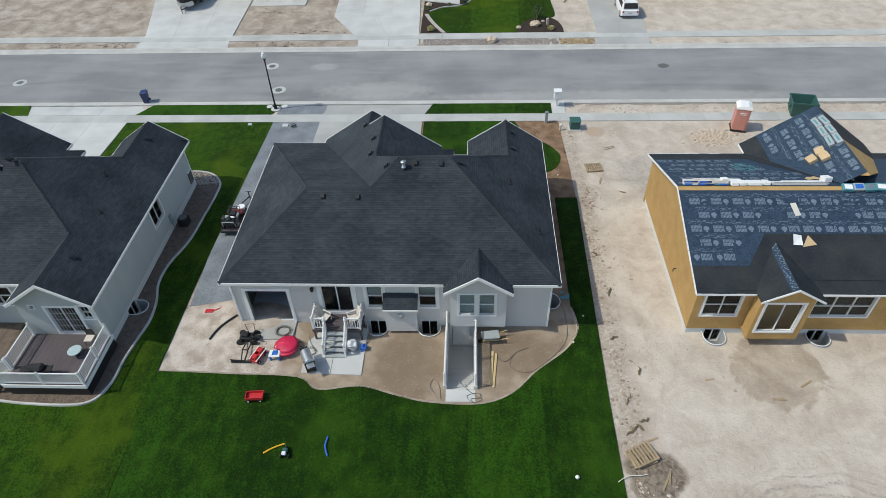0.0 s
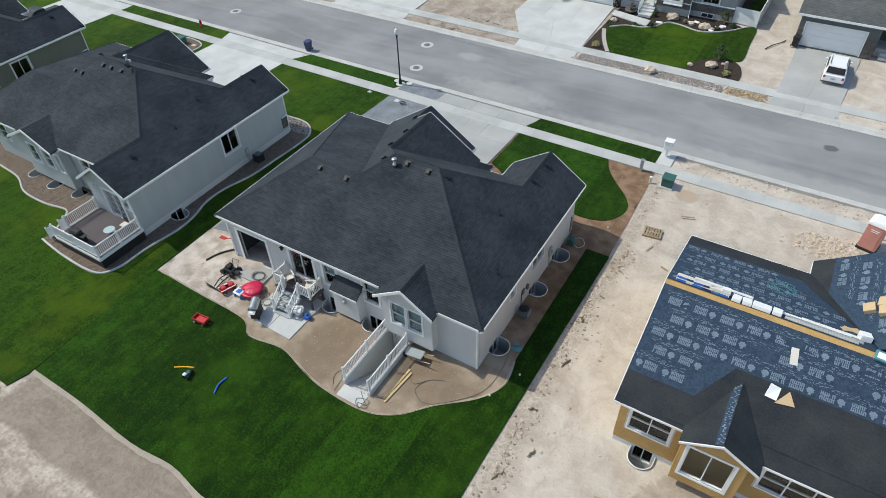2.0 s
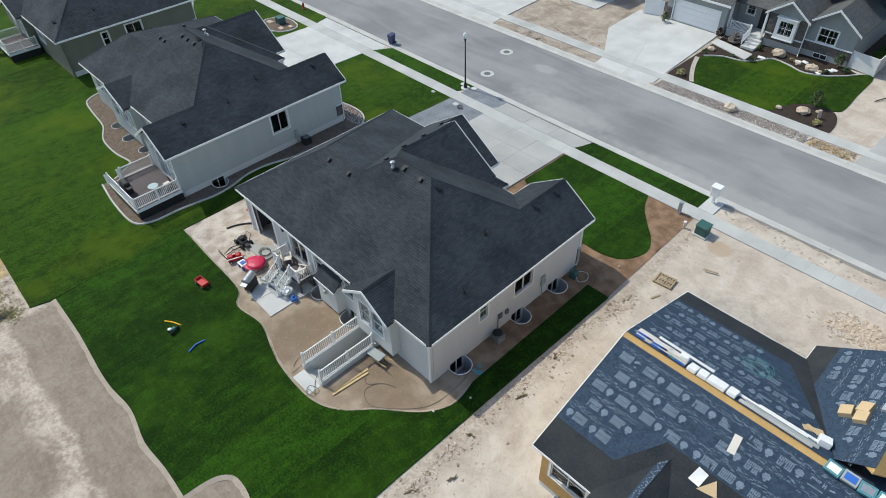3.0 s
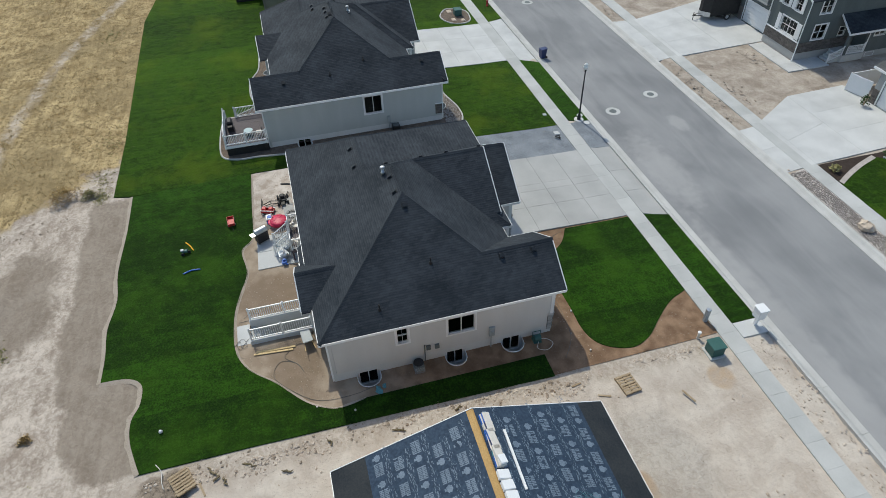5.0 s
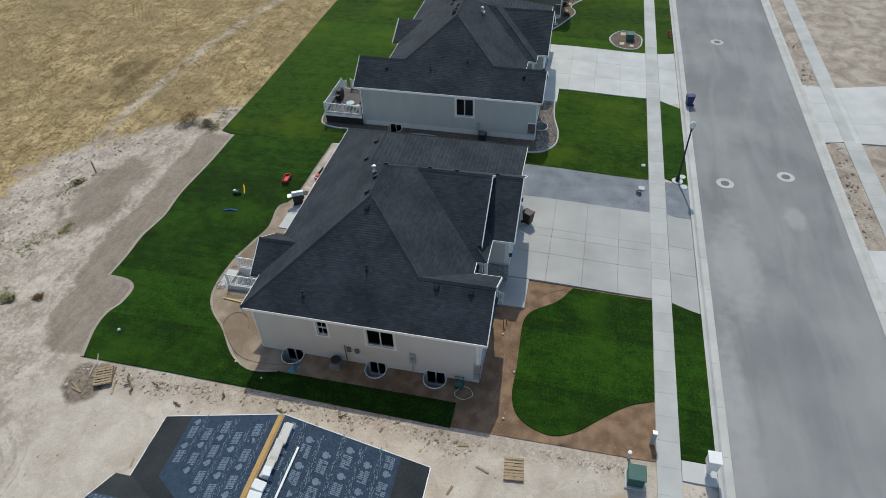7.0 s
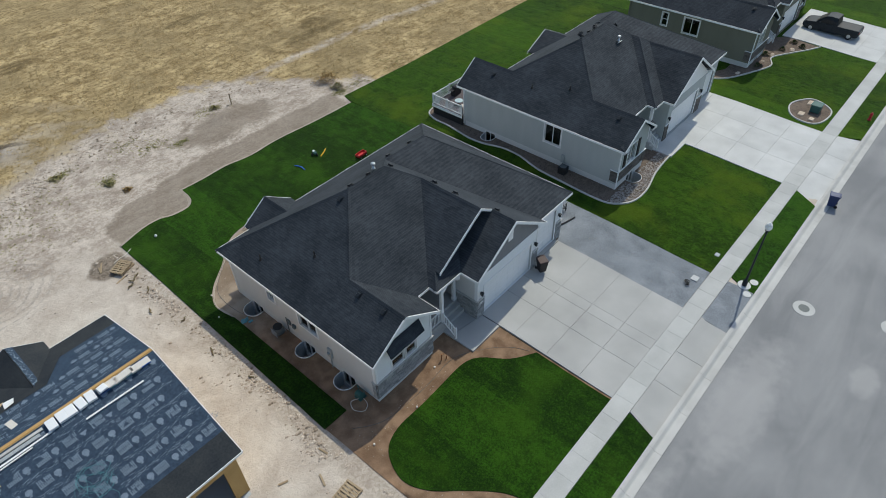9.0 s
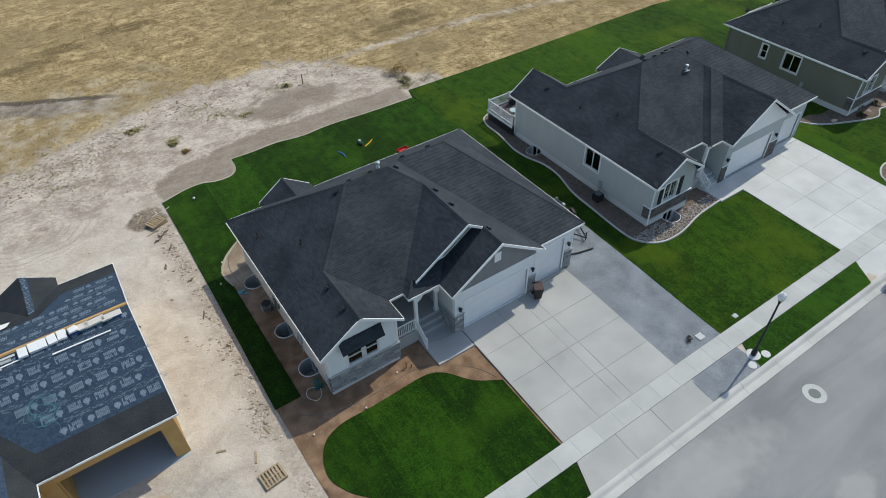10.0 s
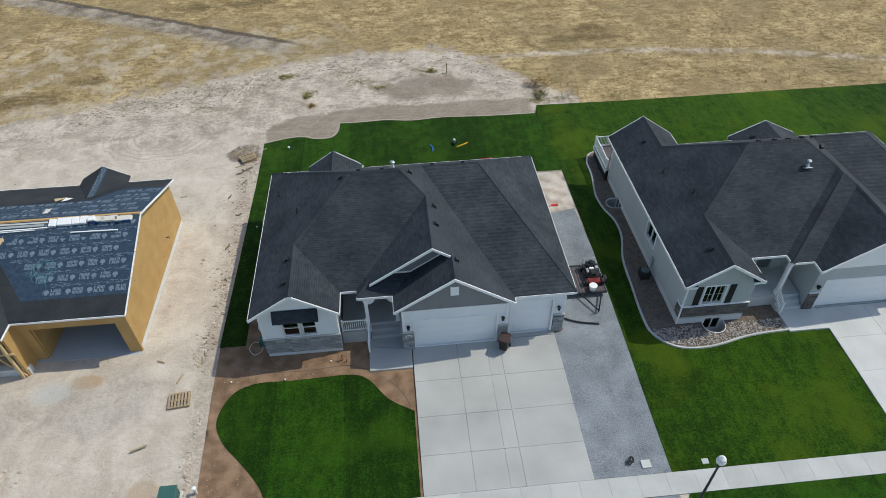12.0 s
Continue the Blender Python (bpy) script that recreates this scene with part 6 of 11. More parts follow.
# inside: floors and partitions, so that the windows look into rooms; most coloured dark as room shade
part("floor", Geo().box(-13.4, 23.4, 0.3, -3.95, 36.0, 0.44), M_FLOORIN, house, "bare garage floor")
part("floor", Geo().box(-9.4, 23.45, 1.05, 4.25, 32.25, 1.2).box(0.0, 32.25, 1.05, 4.25, 36.1, 1.2).box(-9.4, 23.45, -1.9, 4.25, 36.0, -1.8), M_ROOMSHADE, house)
part("partition", Geo().box(-9.5, 23.4, 0.44, -9.4, 33.4, 3.95).box(-9.4, 29.0, -1.8, 4.25, 29.12, 3.95).box(-1.4, 23.42, -1.8, -1.3, 29.0, 3.95), M_ROOMSHADE, house)
for x, y, nx, ny in ((-8.45, 27.0, 0, -1), (-6.45, 26.95, 0, -1), (-3.2, 28.65, 0, -1), (-1.75, 28.6, 0, -1), (2.65, 33.6, 1, 0), (2.65, 35.5, 1, 0), (-0.65, 28.9, 1, 0)):
    z = min(Z0 + PITCH * (y - S_Y), Z0 + PITCH * (E_X - x)) if ny or y < 29 else Z0 + PITCH * (E_X - x)
    roof_vent(house, x, y, z + 0.02, nx, ny)
for x, y in ((-6.2, 31.2), (-6.2, 32.9), (-7.1, 35.4), (-4.9, 28.75)):
    roof_vent(house, x, y, Z0 + PITCH * (x - GW_X) + 0.02, -1, 0)
roof_pipe(house, 2.3, 29.6, Z0 + PITCH * (E_X - 2.3))
roof_pipe(house, 3.9, 26.3, Z0 + PITCH * (E_X - 3.9))
flue(house, -3.88, 28.35, Z0 + PITCH * (28.35 - S_Y))
part("hose_bib_box", Geo().box(4.47, 28.6, 1.2, 4.55, 28.85, 1.6, c=0.01).tube([(4.52, 28.5, 0.3), (4.52, 28.5, 1.7)], 0.03, 6).box(4.47, 29.1, 1.25, 4.62, 29.35, 1.55, c=0.02), M_CASE, house, "dark meter box and pipes on the wall")
part("meter_box", Geo().box(4.47, 32.35, 1.2, 4.6, 32.7, 1.95, c=0.015).lathe(4.62, 32.52, [(0.1, 1.55), (0.1, 1.7)], 10).tube([(4.53, 32.5, 0.2), (4.53, 32.5, 1.2)], 0.035, 6), M_GREYMETAL, house)
for w in WELLS:
    well(*w)
for w in NBR_WELLS + OSB_WELLS:
    well(*w)

# ---- neighbouring houses ----
def finish_roof(house_ob, polys, mat, label, seed, caps=(), course=0.145, tab=0.31):
    d, c = Geo(), Geo()
    for i, p in enumerate(polys):
        d.cut().slab(up(p), 0.1)
        shingles(c, up(p), course, tab, seed + i)
    r = part("roof", d, mat, house_ob, label)
    tagged(part("shingles", c, mat, r), "shingle tabs in courses", kind="stuff")
    for a, b in caps:
        ridge_caps(r, a, b, mat, 0.25)
    return r


def rakes(geo, y, apex, left, right, s=1, wide=0.2):
    for end in (left, right):
        run_boards(geo, [(end[0], y, end[1]), (apex[0], y, apex[1])], wide, 0.045 * (1 if (end[0] > apex[0]) == (s > 0) else -1), 0.012)


def neighbour(label, wall_mat, stone_mat, rear_gable, shutters):
    """A one storey house with an east gable, a garage gable and a hip roof between."""
    h = thing("house", label, "house")
    z, ex, wx, sy, fy = Z0, -20.4, -40.4, 22.6, 35.0
    ry = (sy + fy) / 2
    rz = z + PITCH * (fy - sy) / 2
    he, hw = (ex - (fy - sy) / 2, ry, rz), (wx + (fy - sy) / 2, ry, rz)
    nx, nfy = -22.82, 37.0
    nz = z + PITCH * (ex - nx)
    nby = fy - (nz - z) / PITCH
    sby, sfy = sy + (nz - z) / PITCH, 21.0
    left, gw, fw, px, py, gfy, ly = 2 * nx - ex, -36.55, 36.05, -27.5, 35.72, 36.62, sy + 3.83
    gx, gz = gw + 3.83, z + PITCH * 3.83
    hw, q, wr = (gw + (fy - sy) / 2, ry, rz), (gx, ly, gz), (wx + 3.83, ly, gz)
    # the porch hip and the garage gable stand out of the north slope
    run = (px - gw) / 2
    vt, ht = (px - run, fy - run, z + PITCH * run), (px - run, py - run, z + PITCH * run)
    g0 = (gx, py - 3.83, gz)
    polys = []
    if rear_gable:
        polys += [[(ex, sfy, z), (ex, nfy, z), (nx, nfy, nz), (nx, sfy, nz)], [(nx, sby, nz), (nx, nby, nz), he]]
        polys += [[(nx, sby, nz), (nx, sfy, nz), (left, sfy, z), (left, sy, z)]]
    else:
        polys += [[(ex, sy, z), (ex, nfy, z), (nx, nfy, nz), (nx, nby, nz), he]]
    polys += [
        [(nx, nby, nz), (nx, nfy, nz), (left, nfy, z), (left, fy, z)],
        [he, hw, q, (q[0], sy, z), (left, sy, z), (nx, sby, nz)] if rear_gable else [he, hw, q, (q[0], sy, z), (ex, sy, z)],
        [(wx, sy, z), (q[0], sy, z), q, wr],
        [(wx, fw, z), (wx, sy, z), wr],
        [(gw, fw, z), (wx, fw, z), wr, q],
        [hw, he, (nx, nby, nz), (left, fy, z), (px, fy, z), vt],
        [(px, fy, z), (px, py, z), ht, vt],
        [(px, py, z), ht, g0, (gx + 3.83, py, z)],
        [g0, (gx + 3.83, py, z), (gx + 3.83, gfy, z), (gx, gfy, gz)],
        [q, hw, vt, ht, g0],
        [q, g0, (gx, gfy, gz), (gw, gfy, z), (gw, fw, z)],
        [(-32.1, 24.3, 5.25), (-32.1, 21.9, 5.25), (-29.5, 21.9, 4.02), (-29.5, 22.45, 4.02)],
        [(-32.1, 21.9, 5.25), (-32.1, 24.3, 5.25), (-34.7, 22.45, 4.02), (-34.7, 21.9, 4.02)],
    ]
    caps = [(he, hw), ((nx, nby, nz), he), ((nx, nby, nz), (nx, nfy, nz)), (q, hw), (wr, q), (wr, (wx, sy, z)), (wr, (wx, fw, z)), (vt, hw), (ht, (px, py, z)), (g0, ht), (g0, (gx, gfy, gz)),
            ((nx, sby, nz), he), ((nx, sby, nz), (nx, sfy, nz))]
    finish_roof(h, polys, M_ROOF, "charcoal asphalt shingle hip roof", 200, caps if rear_gable else caps[:-2] + [((ex, sy, z), he)])
    t = Geo()
    if rear_gable:
        run_boards(t, [(wx, sy, z), (-34.7, sy, z)], 0.17, 0.035)
        run_boards(t, [(-29.5, sy, z), (left, sy, z), (left, sfy, z)], 0.17, 0.035)
        rakes(t, sfy, (nx, nz), (left, z), (ex, z), -1)
        run_boards(t, [(ex, sfy, z), (ex, nfy, z)], 0.17, 0.035)
    else:
        run_boards(t, [(wx, sy, z), (ex, sy, z), (ex, nfy, z)], 0.17, 0.035)
    run_boards(t, [(left, nfy, z), (left, fy, z), (px, fy, z), (px, py, z), (gx + 3.83, py, z), (gx + 3.83, gfy, z)], 0.17, 0.035)
    run_boards(t, [(wx, sy, z), (wx, fw, z), (gw, fw, z), (gw, gfy, z)], 0.17, -0.035)
    rakes(t, nfy, (nx, nz), (left, z), (ex, z), 1)
    rakes(t, gfy, (gx, gz), (gw, z), (gx + 3.83, z), 1)
    rakes(t, 21.9, (-32.1, 5.25), (-34.7, 4.02), (-29.5, 4.02), -1)
    for xa, xb in ((ex, ex - 0.72), (left, left + 0.72)):
        ret = [(xa, nfy, z), (xb, nfy, z), (xb, nfy - 0.43, z + 0.3), (xa, nfy - 0.43, z + 0.3)]
        part("eave_return", Geo().slab(up(ret), 0.05), M_ROOF, h, "small shingled eave return")
        run_boards(t, [(max(xa, xb), nfy, z), (min(xa, xb), nfy, z)], 0.17, 0.035)
    part("fascia", t, M_WHITE, h, "white fascia and rake boards")
    front_rim = [(ex, 36.54), (left, 36.54), (left, fy), (px, fy), (px, py), (gx + 3.83, py), (gx + 3.83, 36.19), (gw, 36.19), (gw, fw), (wx, fw)]
    rim = ([(wx, sy), (left, sy), (left, 21.46), (ex, 21.46)] if rear_gable else [(wx, sy), (ex, sy)]) + front_rim
    part("soffit", Geo().prism(rim, 3.955, 3.985), M_WHITE, h)
    ea, fr, top = -20.85, 36.55, 3.955
    rear = 21.45 if rear_gable else 23.0
    w, low = Geo(), Geo()
    ew = [(29.8, 31.3, 2.0, 3.6)] if rear_gable else [(29.3, 30.9, 2.0, 3.55), (26.9, 27.5, 2.2, 3.5)]
    wall(w, "x", ea, 1, rear + 0.2, fr - 0.2, 0.75, top, ew)
    wall(low, "x", ea - 0.015, 1, rear + 0.2, fr - 0.2, -1.2, 0.75, [(23.8, 24.9, -0.6, 0.55)] if rear_gable else ())
    fo = [(-23.25, -22.0, 2.05, 3.55)]
    wall(w, "y", fr, 1, left + 0.2, ea, 0.75, top, fo)
    wall(low, "y", fr - 0.015, 1, left + 0.2, ea, -1.2, 0.75, [(-23.75, -22.65, -0.5, 0.6)])
    gable_wall(w, "y", fr + 0.003, 1, [(left + 0.25, top), (nx, nz - 0.14), (ea, top + 0.1), (ea, top)])
    ro = [(-23.5, -21.85, 1.35, 3.5), (-21.6, -21.05, 2.6, 3.6), (-24.4, -24.1, 3.35, 3.65)]
    if rear_gable:
        wall(w, "y", rear, -1, left + 0.1, ea, 0.2, top, ro)
        gable_wall(w, "y", rear - 0.003, -1, [(left + 0.12, top), (nx, nz - 0.14), (ea, top + 0.1), (ea, top)])
        wall(w, "x", left + 0.1, -1, rear + 0.2, 23.0, 0.2, top)
    wall(w, "y", 23.05, -1, -40.0, left + 0.1 if rear_gable else ea, 0.2, top, [(-28.3, -26.6, 1.9, 3.4), (-38.8, -37.6, 1.9, 3.3)])
    bay = [(-33.4, -32.5, 2.0, 3.5), (-31.7, -30.8, 2.0, 3.5), (-30.1, -29.7, 2.0, 3.5)]
    wall(w, "y", 22.35, -1, -34.4, -29.4, 0.5, 3.95, bay)
    gable_wall(w, "y", 22.34, -1, [(-34.4, 3.95), (-32.1, 5.12), (-29.8, 3.95)])
    wall(w, "x", -29.4, 1, 22.55, 23.0, 0.5, 3.95)
    wall(w, "x", -34.4, -1, 22.55, 23.0, 0.5, 3.95)
    wall(w, "x", -40.0, -1, 23.25, 35.5, 0.2, top)
    wall(w, "y", 35.7, 1, -40.0, -36.1, 0.2, top, [(-39.4, -36.9, 0.35, 2.7)])
    wall(w, "y", 36.2, 1, -36.1, -29.2, 0.2, top, [(-34.9, -30.0, 0.35, 2.75)])
    pale = Geo()
    gable_wall(pale, "y", 36.21, 1, [(-36.15, top - 0.1), (-36.15, top + 0.06), (gx, gz - 0.14), (-29.2, top + 0.06), (-29.2, top - 0.1)])
    part("gable", pale, M_WHITE if rear_gable else wall_mat, h, "pale lap sided gable")
    wall(w, "x", -29.2, 1, 33.0, 36.0, 0.2, top)
    wall(w, "y", 33.2, 1, -29.2, -24.8, 0.2, top, [(-28.2, -27.2, 1.2, 3.2)])
    wall(w, "x", left + 0.2, -1, 33.3, fr - 0.2, 0.2, top)
    wall(w, "x", -36.1, -1, 35.7, 36.0, 0.2, top)
    part("wall", w, wall_mat, h)
    part("foundation", low, M_FOUND, h, "painted concrete foundation")
    for axis, at, out, a0, a1, z0, z1, sd in (("y", fr, 1, left + 0.15, ea + 0.05, 0.95, 1.9, 31), ("x", ea, 1, fr - 0.6, fr, 0.95, 1.9, 32), ("y", 36.2, 1, -29.85, -29.15, 0.3, 1.8, 33), ("y", 36.2, 1, -36.1, -35.05, 0.3, 1.8, 34)):
        f = Geo()
        wbox(f, turned(axis, at, out), a0, 0.0, z0, a1, 0.04, z1)
        facing = part("stone_facing", f, stone_mat, h, "dark stone facing")
        stone_band(facing, axis, at, out, a0, a1, z0, z1, sd, stone_mat)
        f = Geo()
        wbox(f, turned(axis, at, out), a0 - 0.02, 0.0, z1, a1 + 0.02, 0.1, z1 + 0.06, 0.012)
        part("stone_cap", f, M_WHITE, h)
    window(h, "x", ea, 1, *ew[0], cols=2, hung=False)
    if rear_gable:
        window(h, "y", rear, -1, *ro[0], cols=2, hung=False, grid=4, trim=0.14, name="patio_door")
        window(h, "y", rear, -1, *ro[1], grid=2)
        window(h, "y", rear, -1, *ro[2], hung=False, trim=0.06)
        window(h, "x", ea - 0.015, 1, 23.8, 24.9, -0.6, 0.55, cols=2, hung=False, trim=0.0)
    else:
        window(h, "x", ea, 1, *ew[1])
    window(h, "y", fr, 1, *fo[0], cols=2, hung=False, grid=2)
    window(h, "y", fr - 0.015, 1, -23.75, -22.65, -0.5, 0.6, cols=2, hung=False, trim=0.0)
    window(h, "y", 23.05, -1, -28.3, -26.6, 1.9, 3.4, cols=2)
    window(h, "y", 23.05, -1, -38.8, -37.6, 1.9, 3.3)
    for o in bay:
        window(h, "y", 22.35, -1, *o)
    if shutters:
        for a in (-23.85, -21.8):
            s = Geo()
            wbox(s, turned("y", fr, 1), a, 0.0, 2.0, a + 0.38, 0.05, 3.6, 0.01)
            for k in range(9):
                wbox(s, turned("y", fr, 1), a + 0.04, 0.05, 2.1 + k * 0.16, a + 0.34, 0.062, 2.2 + k * 0.16)
            part("shutter", s, M_DARK, h, "black louvred shutter")
    garage_door(h, "y", 36.2, 1, -34.9, -30.0, 0.4, 2.75)
    garage_door(h, "y", 35.7, 1, -39.4, -36.9, 0.4, 2.7)
    wall_lamp(h, "y", 36.2, 1, -29.5, 2.4)
    wall_lamp(h, "y", 36.2, 1, -35.5, 2.4)
    part("front_door", Geo().box(-28.15, 33.05, 1.2, -27.25, 33.12, 3.18, c=0.01), M_SLATE, h, "dark panelled front door")
    part("porch_floor", Geo().box(-29.1, 33.2, 0.2, -25.4, 35.6, 1.16).box(-29.1, 35.6, 0.2, -27.5, 35.9, 0.9).box(-29.1, 35.9, 0.2, -27.5, 36.2, 0.62), M_CONC, h)
    part("porch_post", Geo().box(-27.75, 35.35, 1.16, -27.53, 35.57, 3.95, c=0.012).box(-27.8, 35.3, 1.16, -27.48, 35.62, 1.5, c=0.012), M_WHITE, h)
    railing(h, [(-27.55, 35.75, 1.0), (-27.55, 36.55, 0.5)], 0.85)
    # room shade behind the windows is in this floor's and partition's colour
    part("floor", Geo().box(-39.8, 23.2, 0.95, -21.1, 33.0, 1.15).box(-24.5, 33.0, 0.95, -21.1, 36.3, 1.15), M_ROOMSHADE, h)
    part("partition", Geo().box(-39.8, 28.6, 1.15, -21.1, 28.7, 3.95), M_ROOMSHADE, h)
    for x, y, nx_, ny_ in ((-22.3, 35.2, 1, 0), (-22.1, 23.6, 1, 0), (-26.9, 28.5, 1, 0)):
        roof_vent(h, x, y, Z0 + PITCH * (ex - x) + 0.02, nx_, ny_)
    for x in (-27.6, -28.7, -29.6, -31.2, -32.0):
        roof_vent(h, x, 28.3 if x > -30 else 27.4, Z0 + PITCH * ((28.3 if x > -30 else 27.4) - sy) + 0.02, 0, -1)
    roof_vent(h, -31.3, 29.3, Z0 + PITCH * (fy - 29.3) + 0.02, 0, 1)
    for x, y in ((-23.0, 30.4), (-22.2, 27.4)):
        roof_pipe(h, x, y, Z0 + PITCH * (ex - x), 0.3)
    flue(h, -30.0, 30.4, Z0 + PITCH * (fy - 30.4))
    part("meter_box", Geo().box(ea + 0.01, 31.6, 0.8, ea + 0.14, 31.9, 1.5, c=0.015).tube([(ea + 0.06, 31.75, 0.2), (ea + 0.06, 31.75, 0.8)], 0.035, 6), M_GREYMETAL, h)
    d = Geo().box(ea - 0.02, fr + 0.0, 0.4, ea + 0.06, fr + 0.09, 3.9, c=0.01)
    if rear_gable:
        d.cut().box(ea - 0.03, rear - 0.06, 0.4, ea + 0.06, rear + 0.03, 3.9, c=0.01)
    part("downspout", d, M_WHITE, h, "white downspout at the corner")
    return h


neighbour("grey stucco neighbouring house with a charcoal hip roof", M_STUCCO2, M_DARKSTONE, True, True)
nbr2 = neighbour("olive grey stucco house with a charcoal hip roof", M_OLIVE, M_DARKSTONE, False, False)
nbr2.location = (-25.6, 0.0, 0.0)


def raised_deck(at, label, wide=4.7, deep=2.7, gap=0.0):
    """A raised deck with a white railing, boards laid one by one and dark panels for the open shade below; gap: where
    the west rail is open for steps.
    """
    t = thing("deck", label, "deck", at=at)
    n = int(wide / 0.15)
    for i in range(n):
        part("deck_board", Geo().box(i * wide / n + 0.004, 0, 0.93, (i + 1) * wide / n - 0.004, deep, 0.965), M_DECKING, t)
    part("rim_board", Geo().box(-0.03, -0.04, 0.72, wide + 0.03, 0.0, 0.96).cut().box(-0.04, 0, 0.72, 0.0, deep, 0.96).cut().box(wide, 0, 0.72, wide + 0.04, deep, 0.96), M_WHITE, t, "white rim board")
    # near black panels stand in for the shaded open void under the deck
    part("skirt", Geo().box(0.05, 0.05, 0.0, wide - 0.05, 0.09, 0.72).cut().box(wide - 0.09, 0.09, 0.0, wide - 0.05, deep, 0.72).cut().box(0.05, 0.09, 0.0, 0.09, deep, 0.72), M_DARK, t, "near black panel in place of the shade under the boards")
    east = [(0.06, 0.06, 0.965), (wide / 2, 0.06, 0.965), (wide - 0.06, 0.06, 0.965), (wide - 0.06, deep / 2, 0.965), (wide - 0.06, deep - 0.1, 0.965)]
    if gap:
        railing(t, east, 0.95)
        railing(t, [(0.06, deep - 0.1, 0.965), (0.06, gap, 0.965)], 0.95)
        for i in range(4):
            part("step", Geo().box(-0.28 * (i + 1), 0.1, 0.76 - 0.19 * i, -0.28 * i, gap - 0.05, 0.8 - 0.19 * i), M_DECKING, t)
        for y in (0.06, gap):
            railing(t, [(-0.1, y, 0.86), (-1.1, y, 0.2)], 0.9)
    else:
        railing(t, [(0.06, deep - 0.1, 0.965)] + east, 0.95)
    return t


raised_deck(pose(-25.12, 17.95, 0.27), "raised grey brown deck with a white vinyl railing", 4.57, 3.48, 1.0)
far_deck = raised_deck(pose(-58.5, 19.8, 0.25), "small raised deck with white railing and steps", 4.2, 3.0)
for i in range(5):
    part("step", Geo().box(0.3, -0.3 * (i + 1), 0.8 - 0.18 * i, 1.4, -0.3 * i, 0.84 - 0.18 * i), M_DECKING, far_deck)

# ---- the house under construction ----
osb = thing("unfinished_house", "unfinished strand board house with printed blue roofing felt", "house")
K = 0.337
OX0, OX1, OSY, ONY, ORY = 12.0, 34.0, 22.4, 35.4, 28.9
OZ = 3.96
orz = OZ + K * (ORY - OSY)
back_z = lambda y: OZ + K * (y - OSY)
front_z = lambda y: OZ + K * (ONY - y)
WKX, WRX, WRZ, WFY = 18.42, 22.6, 6.95, 36.56
WK = (WRZ - OZ) / (WRX - WKX)
w_meet = lambda zz: ONY - (zz - OZ) / K
osb_deck = Geo()
osb_deck.cut().slab(up([(OX0, OSY, OZ), (OX1, OSY, OZ), (OX1, ORY, orz), (OX0, ORY, orz)]), 0.07)
osb_deck.cut().slab(up([(OX0, ORY, orz), (OX1, ORY, orz), (OX1, ONY, OZ), (OX0, ONY, OZ)]), 0.07)
osb_deck.cut().slab(up([(WKX, WFY, OZ), (WRX, WFY, WRZ), (WRX, ORY + 0.05, WRZ), (WKX, ORY + 0.05 + 4.5, OZ)]), 0.07)
osb_deck.cut().slab(up([(WRX, WFY, WRZ), (2 * WRX - WKX, WFY, OZ), (2 * WRX - WKX, ORY + 4.5, OZ), (WRX, ORY + 0.05, WRZ)]), 0.07)
RGX, RGZ, RGY = 16.8, 5.0, 21.75
RGL, RGR, RGE = 15.15, 18.45, 4.05
rg_back = lambda zz: OSY + (zz - OZ) / K
rear_gable = [[(RGX, RGY, RGZ), (RGX, rg_back(RGZ), RGZ), (RGL, rg_back(RGE), RGE), (RGL, RGY, RGE)], [(RGX, rg_back(RGZ), RGZ), (RGX, RGY, RGZ), (RGR, RGY, RGE), (RGR, rg_back(RGE), RGE)]]
gable_deck = Geo()
for p in rear_gable:
    gable_deck.cut().slab(up(p), 0.07)
osb_roof = part("roof", osb_deck, M_OSB, osb, "strand board roof deck covered in felt")
part("gable_roof", gable_deck, M_FELT, osb_roof, "black felted gable roof")


def felt(poly, lift, mat, label="", seed=0, gap=0.0):
    """One strip of roofing felt, a little wavy, laid over a sloping quad (two points low, two high)."""
    rng = random.Random(seed)
    a, b, c, d = [Vector(p) for p in poly]
    n = (b - a).cross(d - a).normalized()
    if n.z < 0:
        n = -n
    g, nu, nv = Geo(), max(2, int((b - a).length / 0.35)), 3
    for j in range(nv + 1):
        for i in range(nu + 1):
            u, v = i / nu, j / nv
            p = (a * (1 - u) + b * u) * (1 - v) + (d * (1 - u) + c * u) * v
            wave = 0.010 * noise.noise((p.x * 1.3, p.y * 1.3, 2.0)) + 0.005 * noise.noise((p.x * 4, p.y * 4, 5.0))
            g.v.append(tuple(p + n * (lift + 0.012 + wave + 0.006 * (1 - v))))
    k = nu + 1
    g.f = [(j * k + i, j * k + i + 1, (j + 1) * k + i + 1, (j + 1) * k + i) for j in range(nv) for i in range(nu)]
    part("felt_strip", g, mat, osb_roof, label, True)


prints = Geo()


